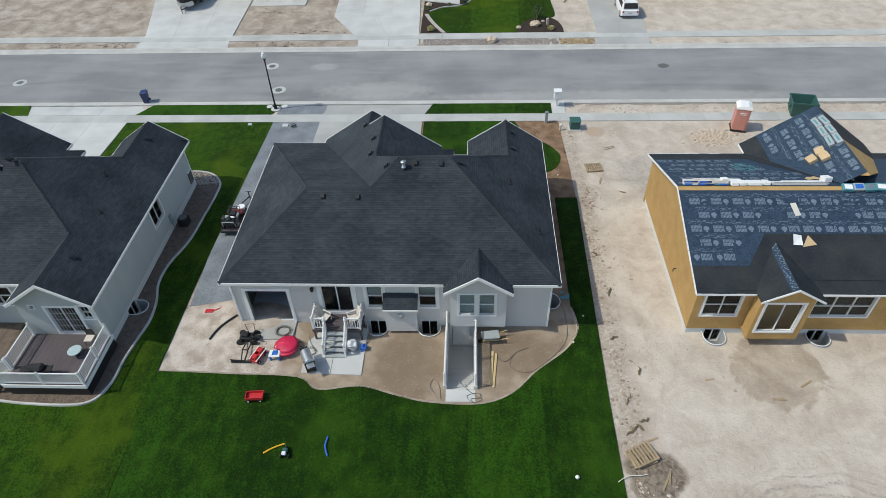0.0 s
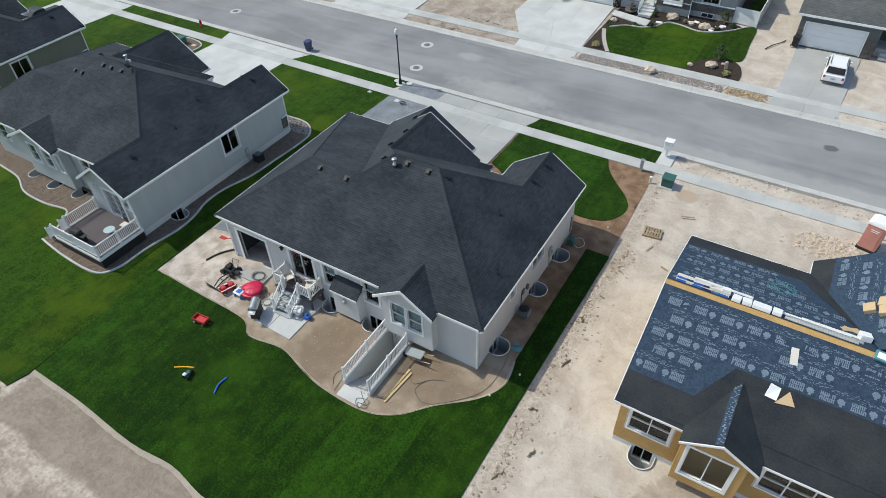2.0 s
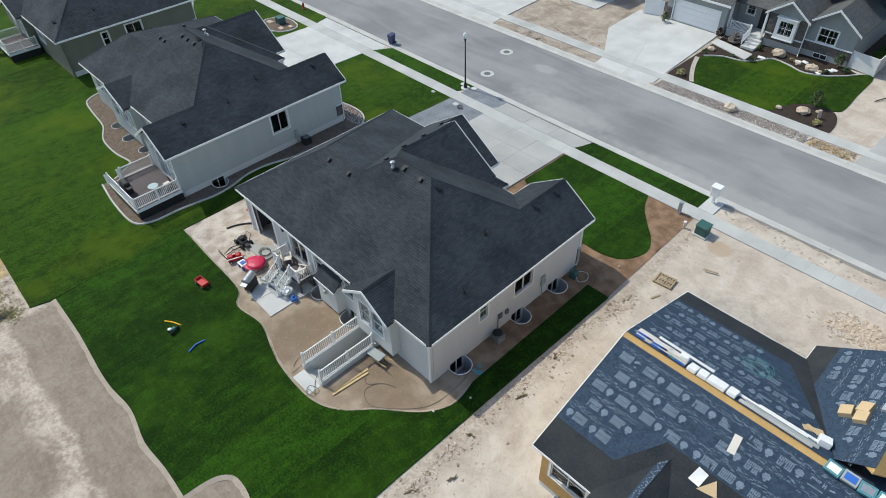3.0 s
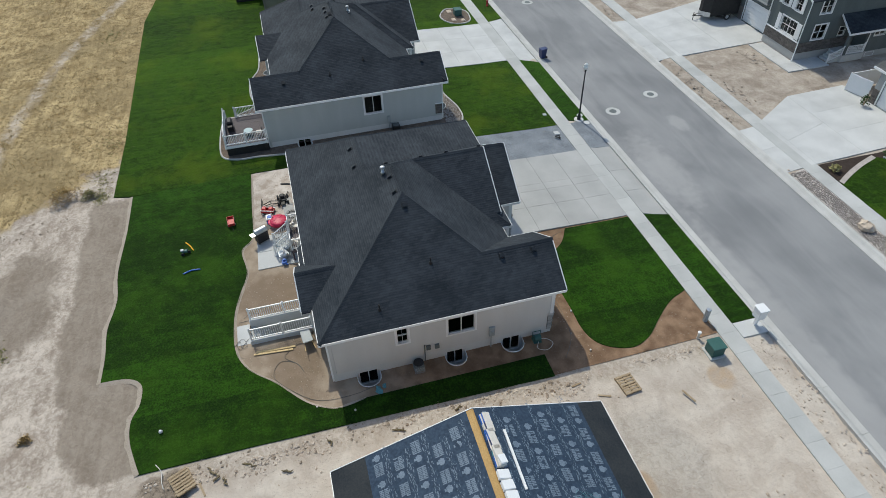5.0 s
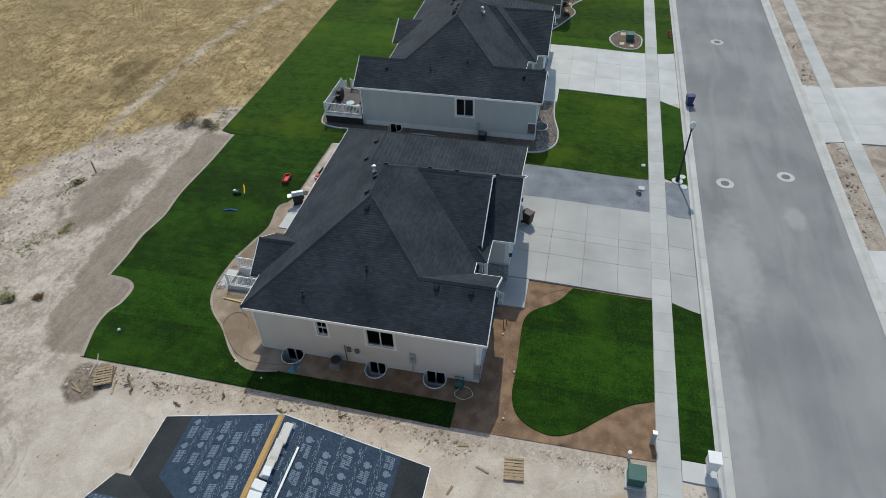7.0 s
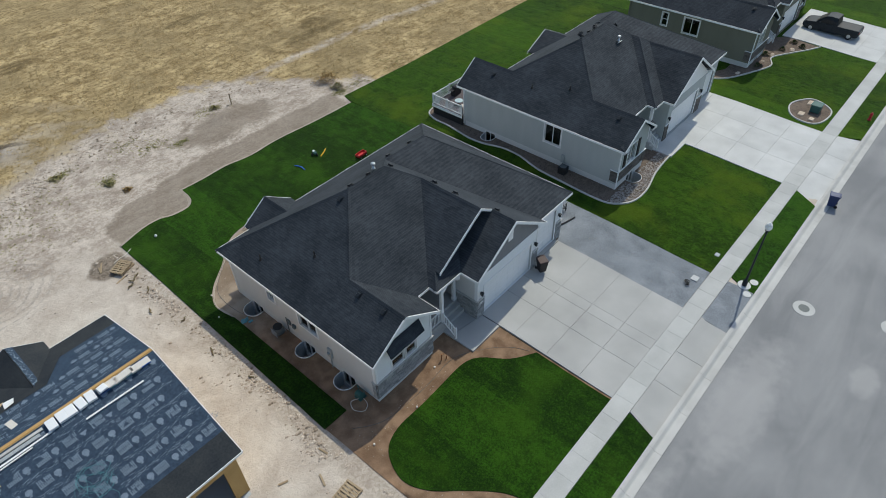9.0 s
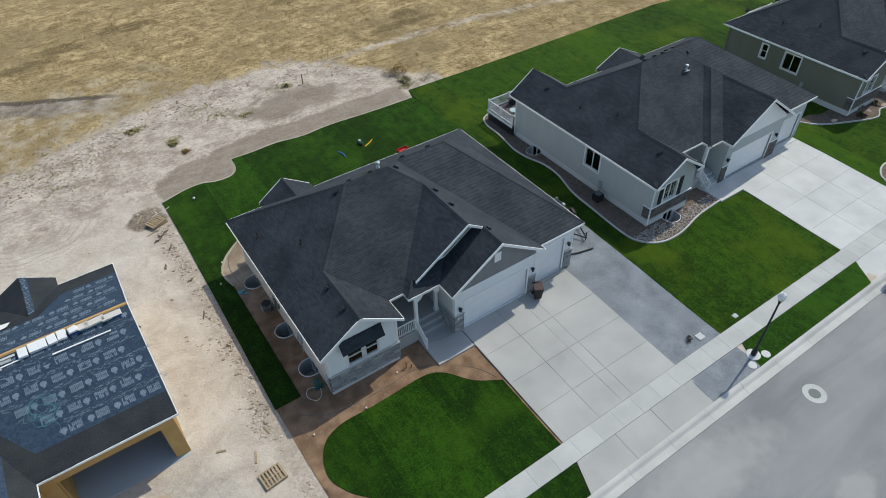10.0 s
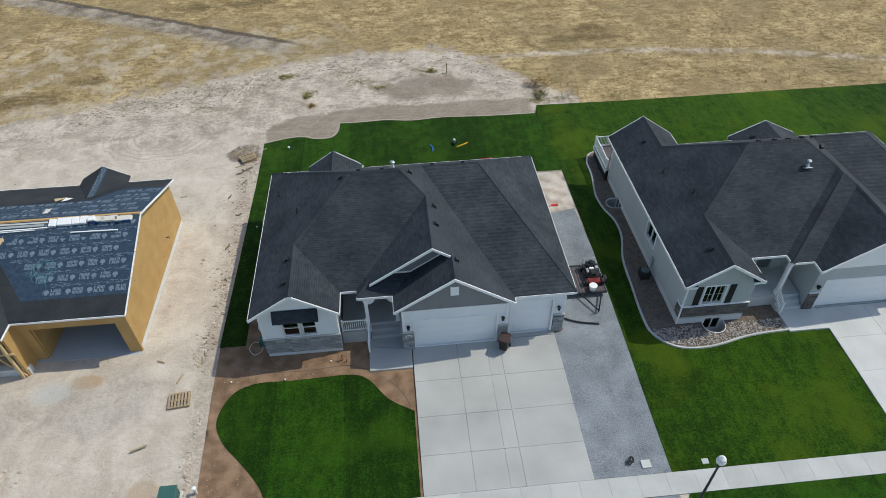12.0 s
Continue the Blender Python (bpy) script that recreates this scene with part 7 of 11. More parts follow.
def stamp(origin, along, across, n, rng, flip=False):
    """A block of worn printing: two lines of bar shapes and a scalloped round mark before or after them."""
    o = Vector(origin) + n * 0.034

    def face(pts):
        prints.add([o + along * u + across * v for u, v in pts], [tuple(range(len(pts)))])

    def bar(u0, u1, v0, v1):
        face(((u0, v0), (u1, v0), (u1, v1), (u0, v1)))

    t0, c = (0.44, 0.20) if flip else (0.0, 0.84)
    for line, lo in ((4, 0.215), (4, 0.0)):
        for i in range(line):
            u = t0 + 0.152 * i
            bar(u, u + 0.052, lo, lo + 0.19)
            if rng.random() < 0.9:
                bar(u + 0.083, u + 0.132, lo, lo + 0.19)
            k = rng.choice((0.0, 0.065, 0.13))
            bar(u + 0.052, u + 0.083, lo + k, lo + k + 0.06)
    face([(c + (0.145 + 0.03 * (i % 2)) * math.cos(6.283 * i / 14), 0.21 + (0.135 + 0.03 * (i % 2)) * math.sin(6.283 * i / 14)) for i in range(14)])
    bar(c - 0.06, c + 0.06, -0.01, 0.06)


def ornament(origin, along, across, n, rng):
    """A short chain of thin dashes and dots between the lines of printing."""
    o = Vector(origin) + n * 0.034
    u = rng.uniform(0.0, 0.06)
    while u < 1.2:
        w = rng.choice((0.02, 0.04, 0.07, 0.16))
        v = rng.gauss(0.0, 0.085)
        h = rng.choice((0.009, 0.013, 0.02))
        prints.add([o + along * a + across * b for a, b in ((u, v - h), (u + w, v - h * 0.6), (u + w * 1.1, v + h * 0.6), (u + w * 0.2, v + h))], [(0, 1, 2, 3)])
        u += rng.uniform(0.01, 0.045)


def prints_over(lo, hi, at, a_from, a_to, along, across, n, rng, skip=None, turn=1):
    """One line of stamps to each strip of felt, shifted from strip to strip, and ornaments between; turn: the line from which the mark stands last."""
    v, row = lo, 0
    while v + 0.3 < hi:
        a = a_from + (0.0, 0.55, 0.18, 0.75, 0.35)[row % 5]
        while a < a_to:
            if rng.random() < 0.98 and not (skip and skip(a, v)):
                stamp(at(a, v), along, across, n, rng, (row < turn) != (rng.random() < 0.06))
            if v + 0.6 < hi and not (skip and skip(a, v + 0.4)):
                ornament(at(a - 0.3, v + 0.58), along, across, n, rng)
            a += 1.23
        v += 0.855
        row += 1


rng = random.Random(5)
rows_back = [(OSY, 24.1, M_FELT), (24.0, 25.05, M_WRAP), (24.98, 26.0, M_WRAP), (25.93, 26.95, M_WRAP), (26.88, 27.85, M_WRAP), (27.78, 28.64, M_WRAP)]
for i, (ya, yb, m) in enumerate(rows_back):
    felt([(OX0 + 0.02, ya, back_z(ya)), (OX1, ya, back_z(ya)), (OX1, yb, back_z(yb)), (OX0 + 0.02, yb, back_z(yb))], 0.003 * i, m, "black felt along the eave" if m is M_FELT else "printed blue roofing felt", i)
prints_over(24.3, 28.5, lambda a, v: (a, v, back_z(v)), OX0 + 0.15, 31.5, Vector((1, 0, 0)), Vector((0, 1, K)).normalized(), Vector((0, -K, 1)).normalized(), rng,
            lambda a, v: v < 25.75 and a > 14.2 and a < 25.4)
rows_front = [(34.0, ONY, M_FELT), (33.05, 34.1, M_WRAP), (32.1, 33.12, M_WRAP), (31.15, 32.17, M_WRAP), (30.2, 31.22, M_WRAP), (29.25, 30.27, M_WRAP), (28.95, 29.32, M_WRAP)]
for i, (ya, yb, m) in enumerate(rows_front):
    felt([(OX1, yb, front_z(yb)), (OX0 + 0.02, yb, front_z(yb)), (OX0 + 0.02, ya, front_z(ya)), (OX1, ya, front_z(ya))], 0.003 * i, m, "black felt along the eave" if m is M_FELT else "printed blue roofing felt", i + 9)
prints_over(0.12, 4.7, lambda a, v: (a, 34.0 - v, front_z(34.0 - v)), OX0 + 1.2, 22.0, Vector((-1, 0, 0)), Vector((0, -1, K)).normalized(), Vector((0, K, 1)).normalized(), rng,
            lambda a, v: a > 17.6 + v * 0.95)
# felt on the garage wing and the rear gable, black felt over the dining roof
wing_z = lambda x: OZ + WK * (x - WKX)
for i, (xa, xb, m) in enumerate(((WKX, 19.4, M_FELT), (19.35, 20.4, M_WRAP), (20.35, 21.45, M_WRAP), (21.4, WRX, M_WRAP))):
    ya, yb = w_meet(wing_z(xa)) , w_meet(wing_z(xb))
    felt([(xa, WFY, wing_z(xa)), (xa, max(ya, ORY + 0.3), wing_z(xa)), (xb, max(yb, ORY + 0.3), wing_z(xb)), (xb, WFY, wing_z(xb))], 0.004 * i, m, "", i + 30)
prints_over(19.6, 22.5, lambda a, v: (v, WFY + 1.0 - a, wing_z(v)), 1.2, 8.0, Vector((0, -1, 0)), Vector((1, 0, WK)).normalized(), Vector((-WK, 0, 1)).normalized(), rng,
            lambda a, v: WFY + 1.0 - a < w_meet(wing_z(v)) + 1.2)
felt([(2 * WRX - WKX, ORY + 5.4, OZ), (2 * WRX - WKX, WFY, OZ), (WRX, WFY, WRZ), (WRX, 32.6, WRZ)], 0.004, M_FELT, "", 50)
for k, p in enumerate(rear_gable):
    felt([p[3], p[2], p[1], p[0]] if k == 0 else [p[3], p[2], p[1], p[0]], 0.012, M_FELT, "", 51 + k)
felt([(RGX + 0.6, 23.2, back_z(23.2)), (26.0, 23.2, back_z(23.2)), (26.0, 25.9, back_z(25.9)), (RGX - 0.3, 25.9, back_z(25.9))], 0.026, M_FELT, "", 53)
felt([(RGL - 1.0, 22.6, back_z(22.6)), (RGX, 22.6, back_z(22.6)), (RGX, 25.9, back_z(25.9)), (RGX - 0.5, 25.9, back_z(25.9))], 0.028, M_FELT, "", 54)
felt([(WKX - 1.2, ONY - 0.1, front_z(ONY - 0.1)), (WKX + 0.2, ONY - 0.1, front_z(ONY - 0.1)), (WRX, ORY + 0.4, front_z(ORY + 0.4)), (WRX - 1.2, ORY + 0.4, front_z(ORY + 0.4))][::-1], 0.03, M_FELT, "", 55)
felt([(RGX - 0.34, RGY + 0.02, RGZ - 0.196), (RGX - 0.34, rg_back(RGZ - 0.2) - 0.1, RGZ - 0.196), (RGX - 0.03, rg_back(RGZ) - 0.1, RGZ - 0.017), (RGX - 0.03, RGY + 0.02, RGZ - 0.017)], 0.03, M_WRAP, "printed felt strip lapped along the gable ridge", 56)
for k in range(60):
    u, w = rng.uniform(0.03, 0.27), rng.uniform(0.03, 0.09)
    q = Vector((RGX - 0.33 + u, RGY + 0.1 + 3.4 * k / 60, RGZ - 0.19 + u * 0.576)) + Vector((-0.5, 0, 0.87)) * 0.055
    prints.add([q, q + Vector((w, 0, w * 0.576)), q + Vector((w, 0.05, w * 0.576)), q + Vector((0, 0.05, 0))], [(0, 1, 2, 3)])
tagged(part("printing", prints, M_PRINT, osb_roof), "worn pale printing on blue felt", kind="stuff")
t = Geo()
run_boards(t, [(OX0, OSY, OZ), (OX0, ORY, orz), (OX0, ONY, OZ)], 0.14, -0.03, 0.03)
run_boards(t, [(OX0, OSY, OZ), (RGL, OSY, OZ)], 0.13, 0.03, 0.02)
run_boards(t, [(RGR, OSY, OZ), (OX1, OSY, OZ)], 0.13, 0.03, 0.02)
run_boards(t, [(WKX, ONY, OZ), (OX0, ONY, OZ)], 0.13, 0.03, 0.02)
run_boards(t, [(WKX, WFY, OZ), (WKX, ONY, OZ)], 0.13, 0.03, 0.02)
rakes(t, RGY, (RGX, RGZ), (RGL, RGE), (RGR, RGE), -1, 0.13)
part("fascia", t, M_WHITE, osb, "white drip edge boards")
w = Geo()
osb_win = [(12.85, 14.75, 1.75, 3.45), (18.75, 21.85, 1.75, 3.35)]
wall(w, "y", 22.85, -1, 12.3, 33.7, 0.62, 3.9, osb_win, 0.15)
wall(w, "x", 12.3, -1, 23.0, 34.85, 0.62, 3.95, (), 0.15)
gable_wall(w, "x", 12.297, -1, [(23.0, 3.95), (ORY, orz - 0.09), (34.85, 3.95)])
wall(w, "y", 35.0, 1, 12.3, 18.6, 0.2, 3.9, [(13.05, 17.95, 0.2, 2.9)], 0.15)
wall(w, "x", 18.6, -1, 35.0, 36.2, 0.2, 3.9, (), 0.15)
wall(w, "x", 33.7, 1, 23.0, 34.85, 0.62, 3.9, (), 0.15)
wall(w, "y", 34.0, 1, 18.6, 33.7, 0.2, 3.9, (), 0.15)
wall(w, "x", 18.0, 1, 28.9, 34.85, 0.2, 3.9, (), 0.15)
wall(w, "y", 28.9, 1, 12.45, 18.0, 0.2, 3.9, (), 0.15)
wall(w, "y", 21.95, -1, 15.3, 18.05, 0.85, 4.0, [(15.62, 17.57, 1.5, 3.7)], 0.15)
gable_wall(w, "y", 21.947, -1, [(15.3, 4.0), (RGX, RGZ - 0.1), (18.05, 4.0)])
wall(w, "x", 15.3, -1, 22.1, 22.7, 0.85, 4.0, (), 0.15)
wall(w, "x", 18.05, 1, 22.1, 22.7, 0.85, 4.0, (), 0.15)
w.cut().box(15.3, 21.95, 0.8, 18.05, 22.85, 0.86)
part("wall", w, M_OSB, osb, "bare yellow strand board wall")
f = Geo()
wall(f, "y", 22.9, -1, 12.33, 33.6, -1.3, 0.62, [(13.4, 14.4, -0.6, 0.5), (19.2, 20.2, -0.6, 0.5)], 0.2)
wall(f, "x", 12.33, -1, 23.1, 34.8, -0.3, 0.62, (), 0.2)
part("garage_floor", Geo().box(12.4, 28.9, 0.0, 18.5, 35.25, 0.2), M_FLOORIN, osb, "dim concrete garage floor")
f.cut().box(18.5, 35.7, -0.2, 22.5, 36.1, 0.75)
part("foundation", f, M_FOUND, osb, "raw concrete foundation")
window(osb, "y", 22.85, -1, *osb_win[0], cols=2, trim=0.09)
window(osb, "y", 22.85, -1, *osb_win[1], cols=3, trim=0.09)
window(osb, "y", 21.95, -1, 15.62, 17.57, 1.5, 3.7, cols=2, hung=False, trim=0.13, name="patio_door")
for a in (13.4, 19.2):
    window(osb, "y", 22.9, -1, a, a + 1.0, -0.6, 0.5, cols=2, hung=False, trim=0.0)
tape = Geo()
to = turned("y", 22.85, -1)
for a, b, c, d in osb_win:
    for q in ((a - 0.16, c - 0.16, b + 0.16, c - 0.05), (a - 0.16, d + 0.05, b + 0.16, d + 0.16), (a - 0.16, c - 0.05, a - 0.05, d + 0.05), (b + 0.05, c - 0.05, b + 0.16, d + 0.05)):
        wbox(tape.cut(), to, q[0], 0.002, q[1], q[2], 0.006, q[3])
part("flashing_tape", tape, M_STEEL, osb, "silver flashing tape round windows")
# dark floor and added partition carry the shade seen through these windows
part("floor", Geo().box(18.2, 23.1, 0.5, 33.5, 34.0, 0.62).box(12.5, 23.1, 0.5, 18.2, 28.8, 0.62), M_ROOMSHADE, osb)
part("partition", Geo().box(18.2, 28.0, 0.62, 33.5, 28.1, 3.9), M_ROOMSHADE, osb)
for x, y in ((18.9, 36.3), (20.4, 36.3)):
    part("stud_post", Geo().box(x - 0.07, y - 0.07, 0.2, x + 0.07, y + 0.07, 3.9), M_PINE, osb, "bare pine porch post")
part("stud_beam", Geo().box(18.5, 36.2, 2.3, 22.5, 36.3, 2.4).tube([(18.7, 36.25, 0.3), (20.3, 36.25, 3.6)], 0.05, 4), M_PINE, osb)
part("meter_stub", Geo().tube([(12.28, 26.4, 1.9), (12.1, 26.35, 1.9), (12.1, 26.3, 1.75)], 0.035, 6), M_DARK, osb)

# ---- houses across the street ----
def small_house(label, boxes, roofs, wall_mat, roof_mat, stones=(), trims=(), east=()):
    h = thing("house", label, "house")
    for i, (x0, y0, x1, y1, top, opens) in enumerate(boxes):
        w = Geo()
        wall(w, "y", y0, -1, x0, x1, 0.0, top, opens, 0.2)
        wall(w, "y", y1, 1, x0, x1, 0.0, top, (), 0.2)
        wall(w, "x", x0, -1, y0 + 0.2, y1 - 0.2, 0.0, top, (), 0.2)
        wall(w, "x", x1, 1, y0 + 0.2, y1 - 0.2, 0.0, top, [o for k, o in east if k == i], 0.2)
        part("wall", w, wall_mat, h)
        for o in opens:
            if o[2] < 0.6:
                garage_door(h, "y", y0, -1, *o)
            else:
                window(h, "y", y0, -1, *o, cols=2 if o[1] - o[0] > 1.1 else 1, grid=2)
    finish_roof(h, roofs, roof_mat, "shingle roof", 400, course=0.2, tab=0.45)
    for a0, a1, z0, z1, y, sd in stones:
        f = Geo()
        wbox(f, turned("y", y, -1), a0, 0.0, z0, a1, 0.04, z1)
        facing = part("stone_facing", f, M_DARKSTONE, h, "grey stone facing")
        stone_band(facing, "y", y, -1, a0, a1, z0, z1, sd, M_DARKSTONE)
        if 0.5 < z0 < 1.0:
            f = Geo()
            wbox(f, turned("y", y, -1), a0 - 0.02, 0.0, z1, a1 + 0.02, 0.1, z1 + 0.12, 0.01)
            part("band_course", f, M_WHITE, h, "white band over the stone")
            f = Geo()
            wbox(f, turned("y", y, -1), a0, 0.0, 0.0, a1, 0.03, z0 - 0.005)
            part("foundation", f, M_BASE, h, "pale concrete foundation band")
    t = Geo()
    for line in trims:
        run_boards(t, list(line), 0.2, 0.06, 0.02)
    part("fascia", t, M_WHITE, h, "white fascia boards")
    return h


craft = small_house("cool grey craftsman house with stone base and white trim",
    [(-12.4, 74.2, -5.8, 86.0, 3.3, [(-11.6, -6.5, 0.1, 2.3)]), (-5.8, 76.8, -1.9, 86.0, 3.3, [(-4.9, -4.1, 1.9, 2.9)]), (-1.9, 75.2, 1.7, 86.0, 3.5, [(-0.8, 0.65, 1.5, 3.0)]), (1.7, 75.8, 6.1, 86.0, 3.3, [(2.74, 4.4, 1.6, 2.95)])],
    [[(-13.0, 73.8, 3.3), (-5.4, 73.8, 3.3), (-5.4, 79.6, 6.4), (-13.0, 79.6, 6.4)], [(-5.8, 75.6, 3.3), (-1.5, 75.6, 3.3), (-1.5, 79.6, 6.2), (-5.8, 79.6, 6.2)],
     [(-2.3, 74.6, 3.45), (-0.1, 74.6, 5.0), (-0.1, 82.0, 5.0), (-2.3, 82.0, 3.45)], [(-0.1, 74.6, 5.0), (2.1, 74.6, 3.45), (2.1, 82.0, 3.45), (-0.1, 82.0, 5.0)],
     [(1.4, 75.3, 3.3), (3.95, 75.3, 5.1), (3.95, 82.0, 5.1), (1.4, 82.0, 3.3)], [(3.95, 75.3, 5.1), (6.5, 75.3, 3.3), (6.5, 82.0, 3.3), (3.95, 82.0, 5.1)],
     [(-13.0, 79.6, 6.4), (6.5, 79.6, 6.4), (6.5, 86.5, 3.3), (-13.0, 86.5, 3.3)]],
    M_GREYS, M_ROOF2, stones=[(-1.9, 1.7, 0.75, 1.3, 75.2, 61), (-1.9, -1.1, 1.44, 3.3, 75.2, 64), (0.95, 1.7, 1.44, 3.3, 75.2, 65), (1.7, 6.1, 0.62, 1.45, 75.8, 62), (-12.4, -11.8, 0.1, 1.4, 74.2, 63)],
    trims=[((-13.0, 73.8, 3.3), (-5.4, 73.8, 3.3)), ((-2.3, 74.6, 3.45), (-0.1, 74.6, 5.0), (2.1, 74.6, 3.45)), ((1.4, 75.3, 3.3), (3.95, 75.3, 5.1), (6.5, 75.3, 3.3))])
gables = Geo()
gable_wall(gables, "y", 75.21, -1, [(-1.9, 3.5), (-0.1, 4.8), (1.7, 3.5)])
gable_wall(gables, "y", 75.81, -1, [(1.7, 3.3), (3.95, 4.95), (6.1, 3.3)])
part("gable", gables, M_GREYS, craft)
box_window = Geo()
wall(box_window, "y", 74.8, -1, -1.05, 0.9, 1.25, 3.2, [(-0.75, 0.6, 1.55, 2.95)], 0.1)
for x in (-1.05, 0.8):
    box_window.cut().box(x, 74.9, 1.25, x + 0.1, 75.2, 3.2)
box_window.cut().box(-1.15, 74.7, 3.2, 1.0, 75.2, 3.32, c=0.02).cut().box(-1.1, 74.75, 1.12, 0.95, 75.2, 1.25, c=0.02)
part("window_box", box_window, M_WHITE, craft, "white boxed out window frame")
window(craft, "y", 74.8, -1, -0.75, 0.6, 1.55, 2.95, cols=2, grid=2, trim=0.0)
low_window = part("basement_window", Geo().box(2.9, 75.73, 0.1, 4.2, 75.765, 0.58, c=0.008), M_VINYL, craft, "white framed basement window")
for x in (2.96, 3.58):
    part("pane", Geo().box(x, 75.722, 0.16, x + 0.56, 75.727, 0.52), M_DARK, low_window, "dark pane")
part("porch_floor", Geo().box(-5.6, 74.6, 0.05, -2.0, 76.8, 0.8).box(-3.1, 74.2, 0.05, -1.75, 74.6, 0.62).box(-3.1, 73.75, 0.05, -1.75, 74.2, 0.45).box(-3.1, 73.0, 0.05, -1.75, 73.75, 0.28), M_CONC, craft)
railing(craft, [(-5.4, 74.8, 0.8), (-3.3, 74.8, 0.8)], 0.9)
railing(craft, [(-3.2, 74.7, 0.8), (-3.2, 73.3, 0.28)], 0.85)
for x in (-5.65, -2.1):
    part("porch_post", Geo().box(x - 0.1, 74.75, 0.8, x + 0.1, 74.95, 3.4, c=0.01), M_WHITE, craft)
part("front_door", Geo().box(-3.4, 76.72, 0.8, -2.5, 76.79, 2.85, c=0.01), M_DARK, craft, "dark panelled front door")
part("downspout", Geo().tube([(1.78, 74.8, 3.35), (1.78, 75.12, 3.05), (1.78, 75.12, 0.3), (1.9, 74.7, 0.12)], 0.045, 6), M_WHITE, craft)
fountain = thing("fountain", "dark tiered garden fountain before a porch", "fountain", at=pose(-4.05, 73.55, 0.09))
part("basin", Geo().lathe(0, 0, [(0.3, 0.0), (0.62, 0.18), (0.68, 0.34), (0.6, 0.34), (0.5, 0.26), (0.02, 0.24)], 18), M_DARKSTONE, fountain, "", True)
part("pedestal", Geo().lathe(0, 0, [(0.16, 0.24), (0.09, 0.4), (0.08, 0.95), (0.11, 1.05)], 12), M_DARKSTONE, fountain, "", True)
for r, z in ((0.42, 0.62), (0.28, 0.98)):
    part("bowl", Geo().lathe(0, 0, [(0.08, z - 0.1), (r * 0.8, z - 0.02), (r, z + 0.07), (r * 0.9, z + 0.06), (r * 0.6, z + 0.01), (0.05, z)], 16), M_DARKSTONE, fountain, "", True)

dark = small_house("dark slate two storey house with white shutters and stone base",
    [(-38.0, 74.0, -31.9, 88.0, 3.2, [(-36.8, -33.0, 0.1, 2.4)]), (-31.9, 74.0, -26.2, 88.0, 6.2, [(-31.2, -27.0, 0.1, 2.4)]), (-26.2, 73.0, -21.3, 88.0, 6.2, [(-24.35, -22.2, 2.05, 3.5), (-25.0, -24.2, 4.5, 5.8), (-23.2, -22.4, 4.5, 5.8)]), (-21.28, 79.6, -19.85, 88.0, 3.0, ())],
    [[(-38.4, 73.6, 3.2), (-31.9, 73.6, 3.2), (-31.9, 80.0, 6.2), (-38.4, 80.0, 6.2)], [(-32.3, 73.6, 6.1), (-26.0, 73.6, 6.1), (-26.0, 80.0, 8.6), (-32.3, 80.0, 8.6)], [(-26.6, 72.6, 6.1), (-23.75, 72.6, 8.0), (-23.75, 88.0, 8.0), (-26.6, 88.0, 6.1)], [(-23.75, 72.6, 8.0), (-20.9, 72.6, 6.1), (-20.9, 88.0, 6.1), (-23.75, 88.0, 8.0)],
     [(-19.5, 77.0, 2.95), (-19.5, 88.4, 2.95), (-21.26, 88.4, 4.25), (-21.26, 77.0, 4.25)]],
    M_SLATE, M_ROOF, stones=[(-26.2, -21.3, 0.78, 1.8, 73.0, 71)], trims=[((-38.4, 73.6, 3.2), (-31.9, 73.6, 3.2)), ((-32.3, 73.6, 6.1), (-26.6, 73.6, 6.1)), ((-26.6, 72.6, 6.1), (-23.75, 72.6, 8.0), (-20.9, 72.6, 6.1)), ((-19.5, 88.4, 2.95), (-19.5, 77.0, 2.95), (-21.26, 77.0, 4.25))],
    east=[(2, (74.35, 75.75, 2.0, 3.45)), (2, (74.35, 75.55, 4.6, 5.9)), (2, (77.4, 78.1, 2.0, 2.9)), (3, (80.4, 81.6, 2.2, 2.75))])
for x, z0, z1 in ((-25.0, 2.0, 3.55), (-22.03, 2.0, 3.55), (-25.46, 4.45, 5.85), (-24.11, 4.45, 5.85), (-23.65, 4.45, 5.85), (-22.31, 4.45, 5.85)):
    part("shutter", Geo().box(x, 72.93, z0, x + (0.5 if z0 < 3 else 0.34), 72.985, z1, c=0.01), M_VINYL, dark, "white shutter")
bay = Geo()
wall(bay, "y", 73.45, -1, -30.9, -27.5, 3.3, 5.7, [(-30.2, -28.2, 3.9, 5.2)], 0.15)
bay.cut().box(-30.9, 73.6, 3.3, -30.75, 73.995, 5.7).cut().box(-27.65, 73.6, 3.3, -27.5, 73.995, 5.7).cut().box(-30.98, 73.37, 3.16, -27.42, 73.995, 3.3, c=0.02).cut().box(-30.98, 73.37, 5.7, -27.42, 73.995, 5.84, c=0.02)
part("bay", bay, M_GREYS, dark, "pale grey bay over the garage door")
window(dark, "y", 73.45, -1, -30.2, -28.2, 3.9, 5.2, cols=2, trim=0.1)
part("pillar_stone", Geo().box(-31.95, 73.9, 0.1, -31.3, 73.98, 1.5, c=0.02), M_DARKSTONE, dark, "grey stone pillar facing")
side_stone = Geo()
wbox(side_stone, turned("x", -21.3, 1), 73.0, 0.0, 0.78, 79.55, 0.04, 1.8)
side_facing = part("stone_facing", side_stone, M_DARKSTONE, dark, "grey stone facing")
stone_band(side_facing, "x", -21.3, 1, 73.0, 79.5, 0.78, 1.8, 72, M_DARKSTONE)
base = Geo()
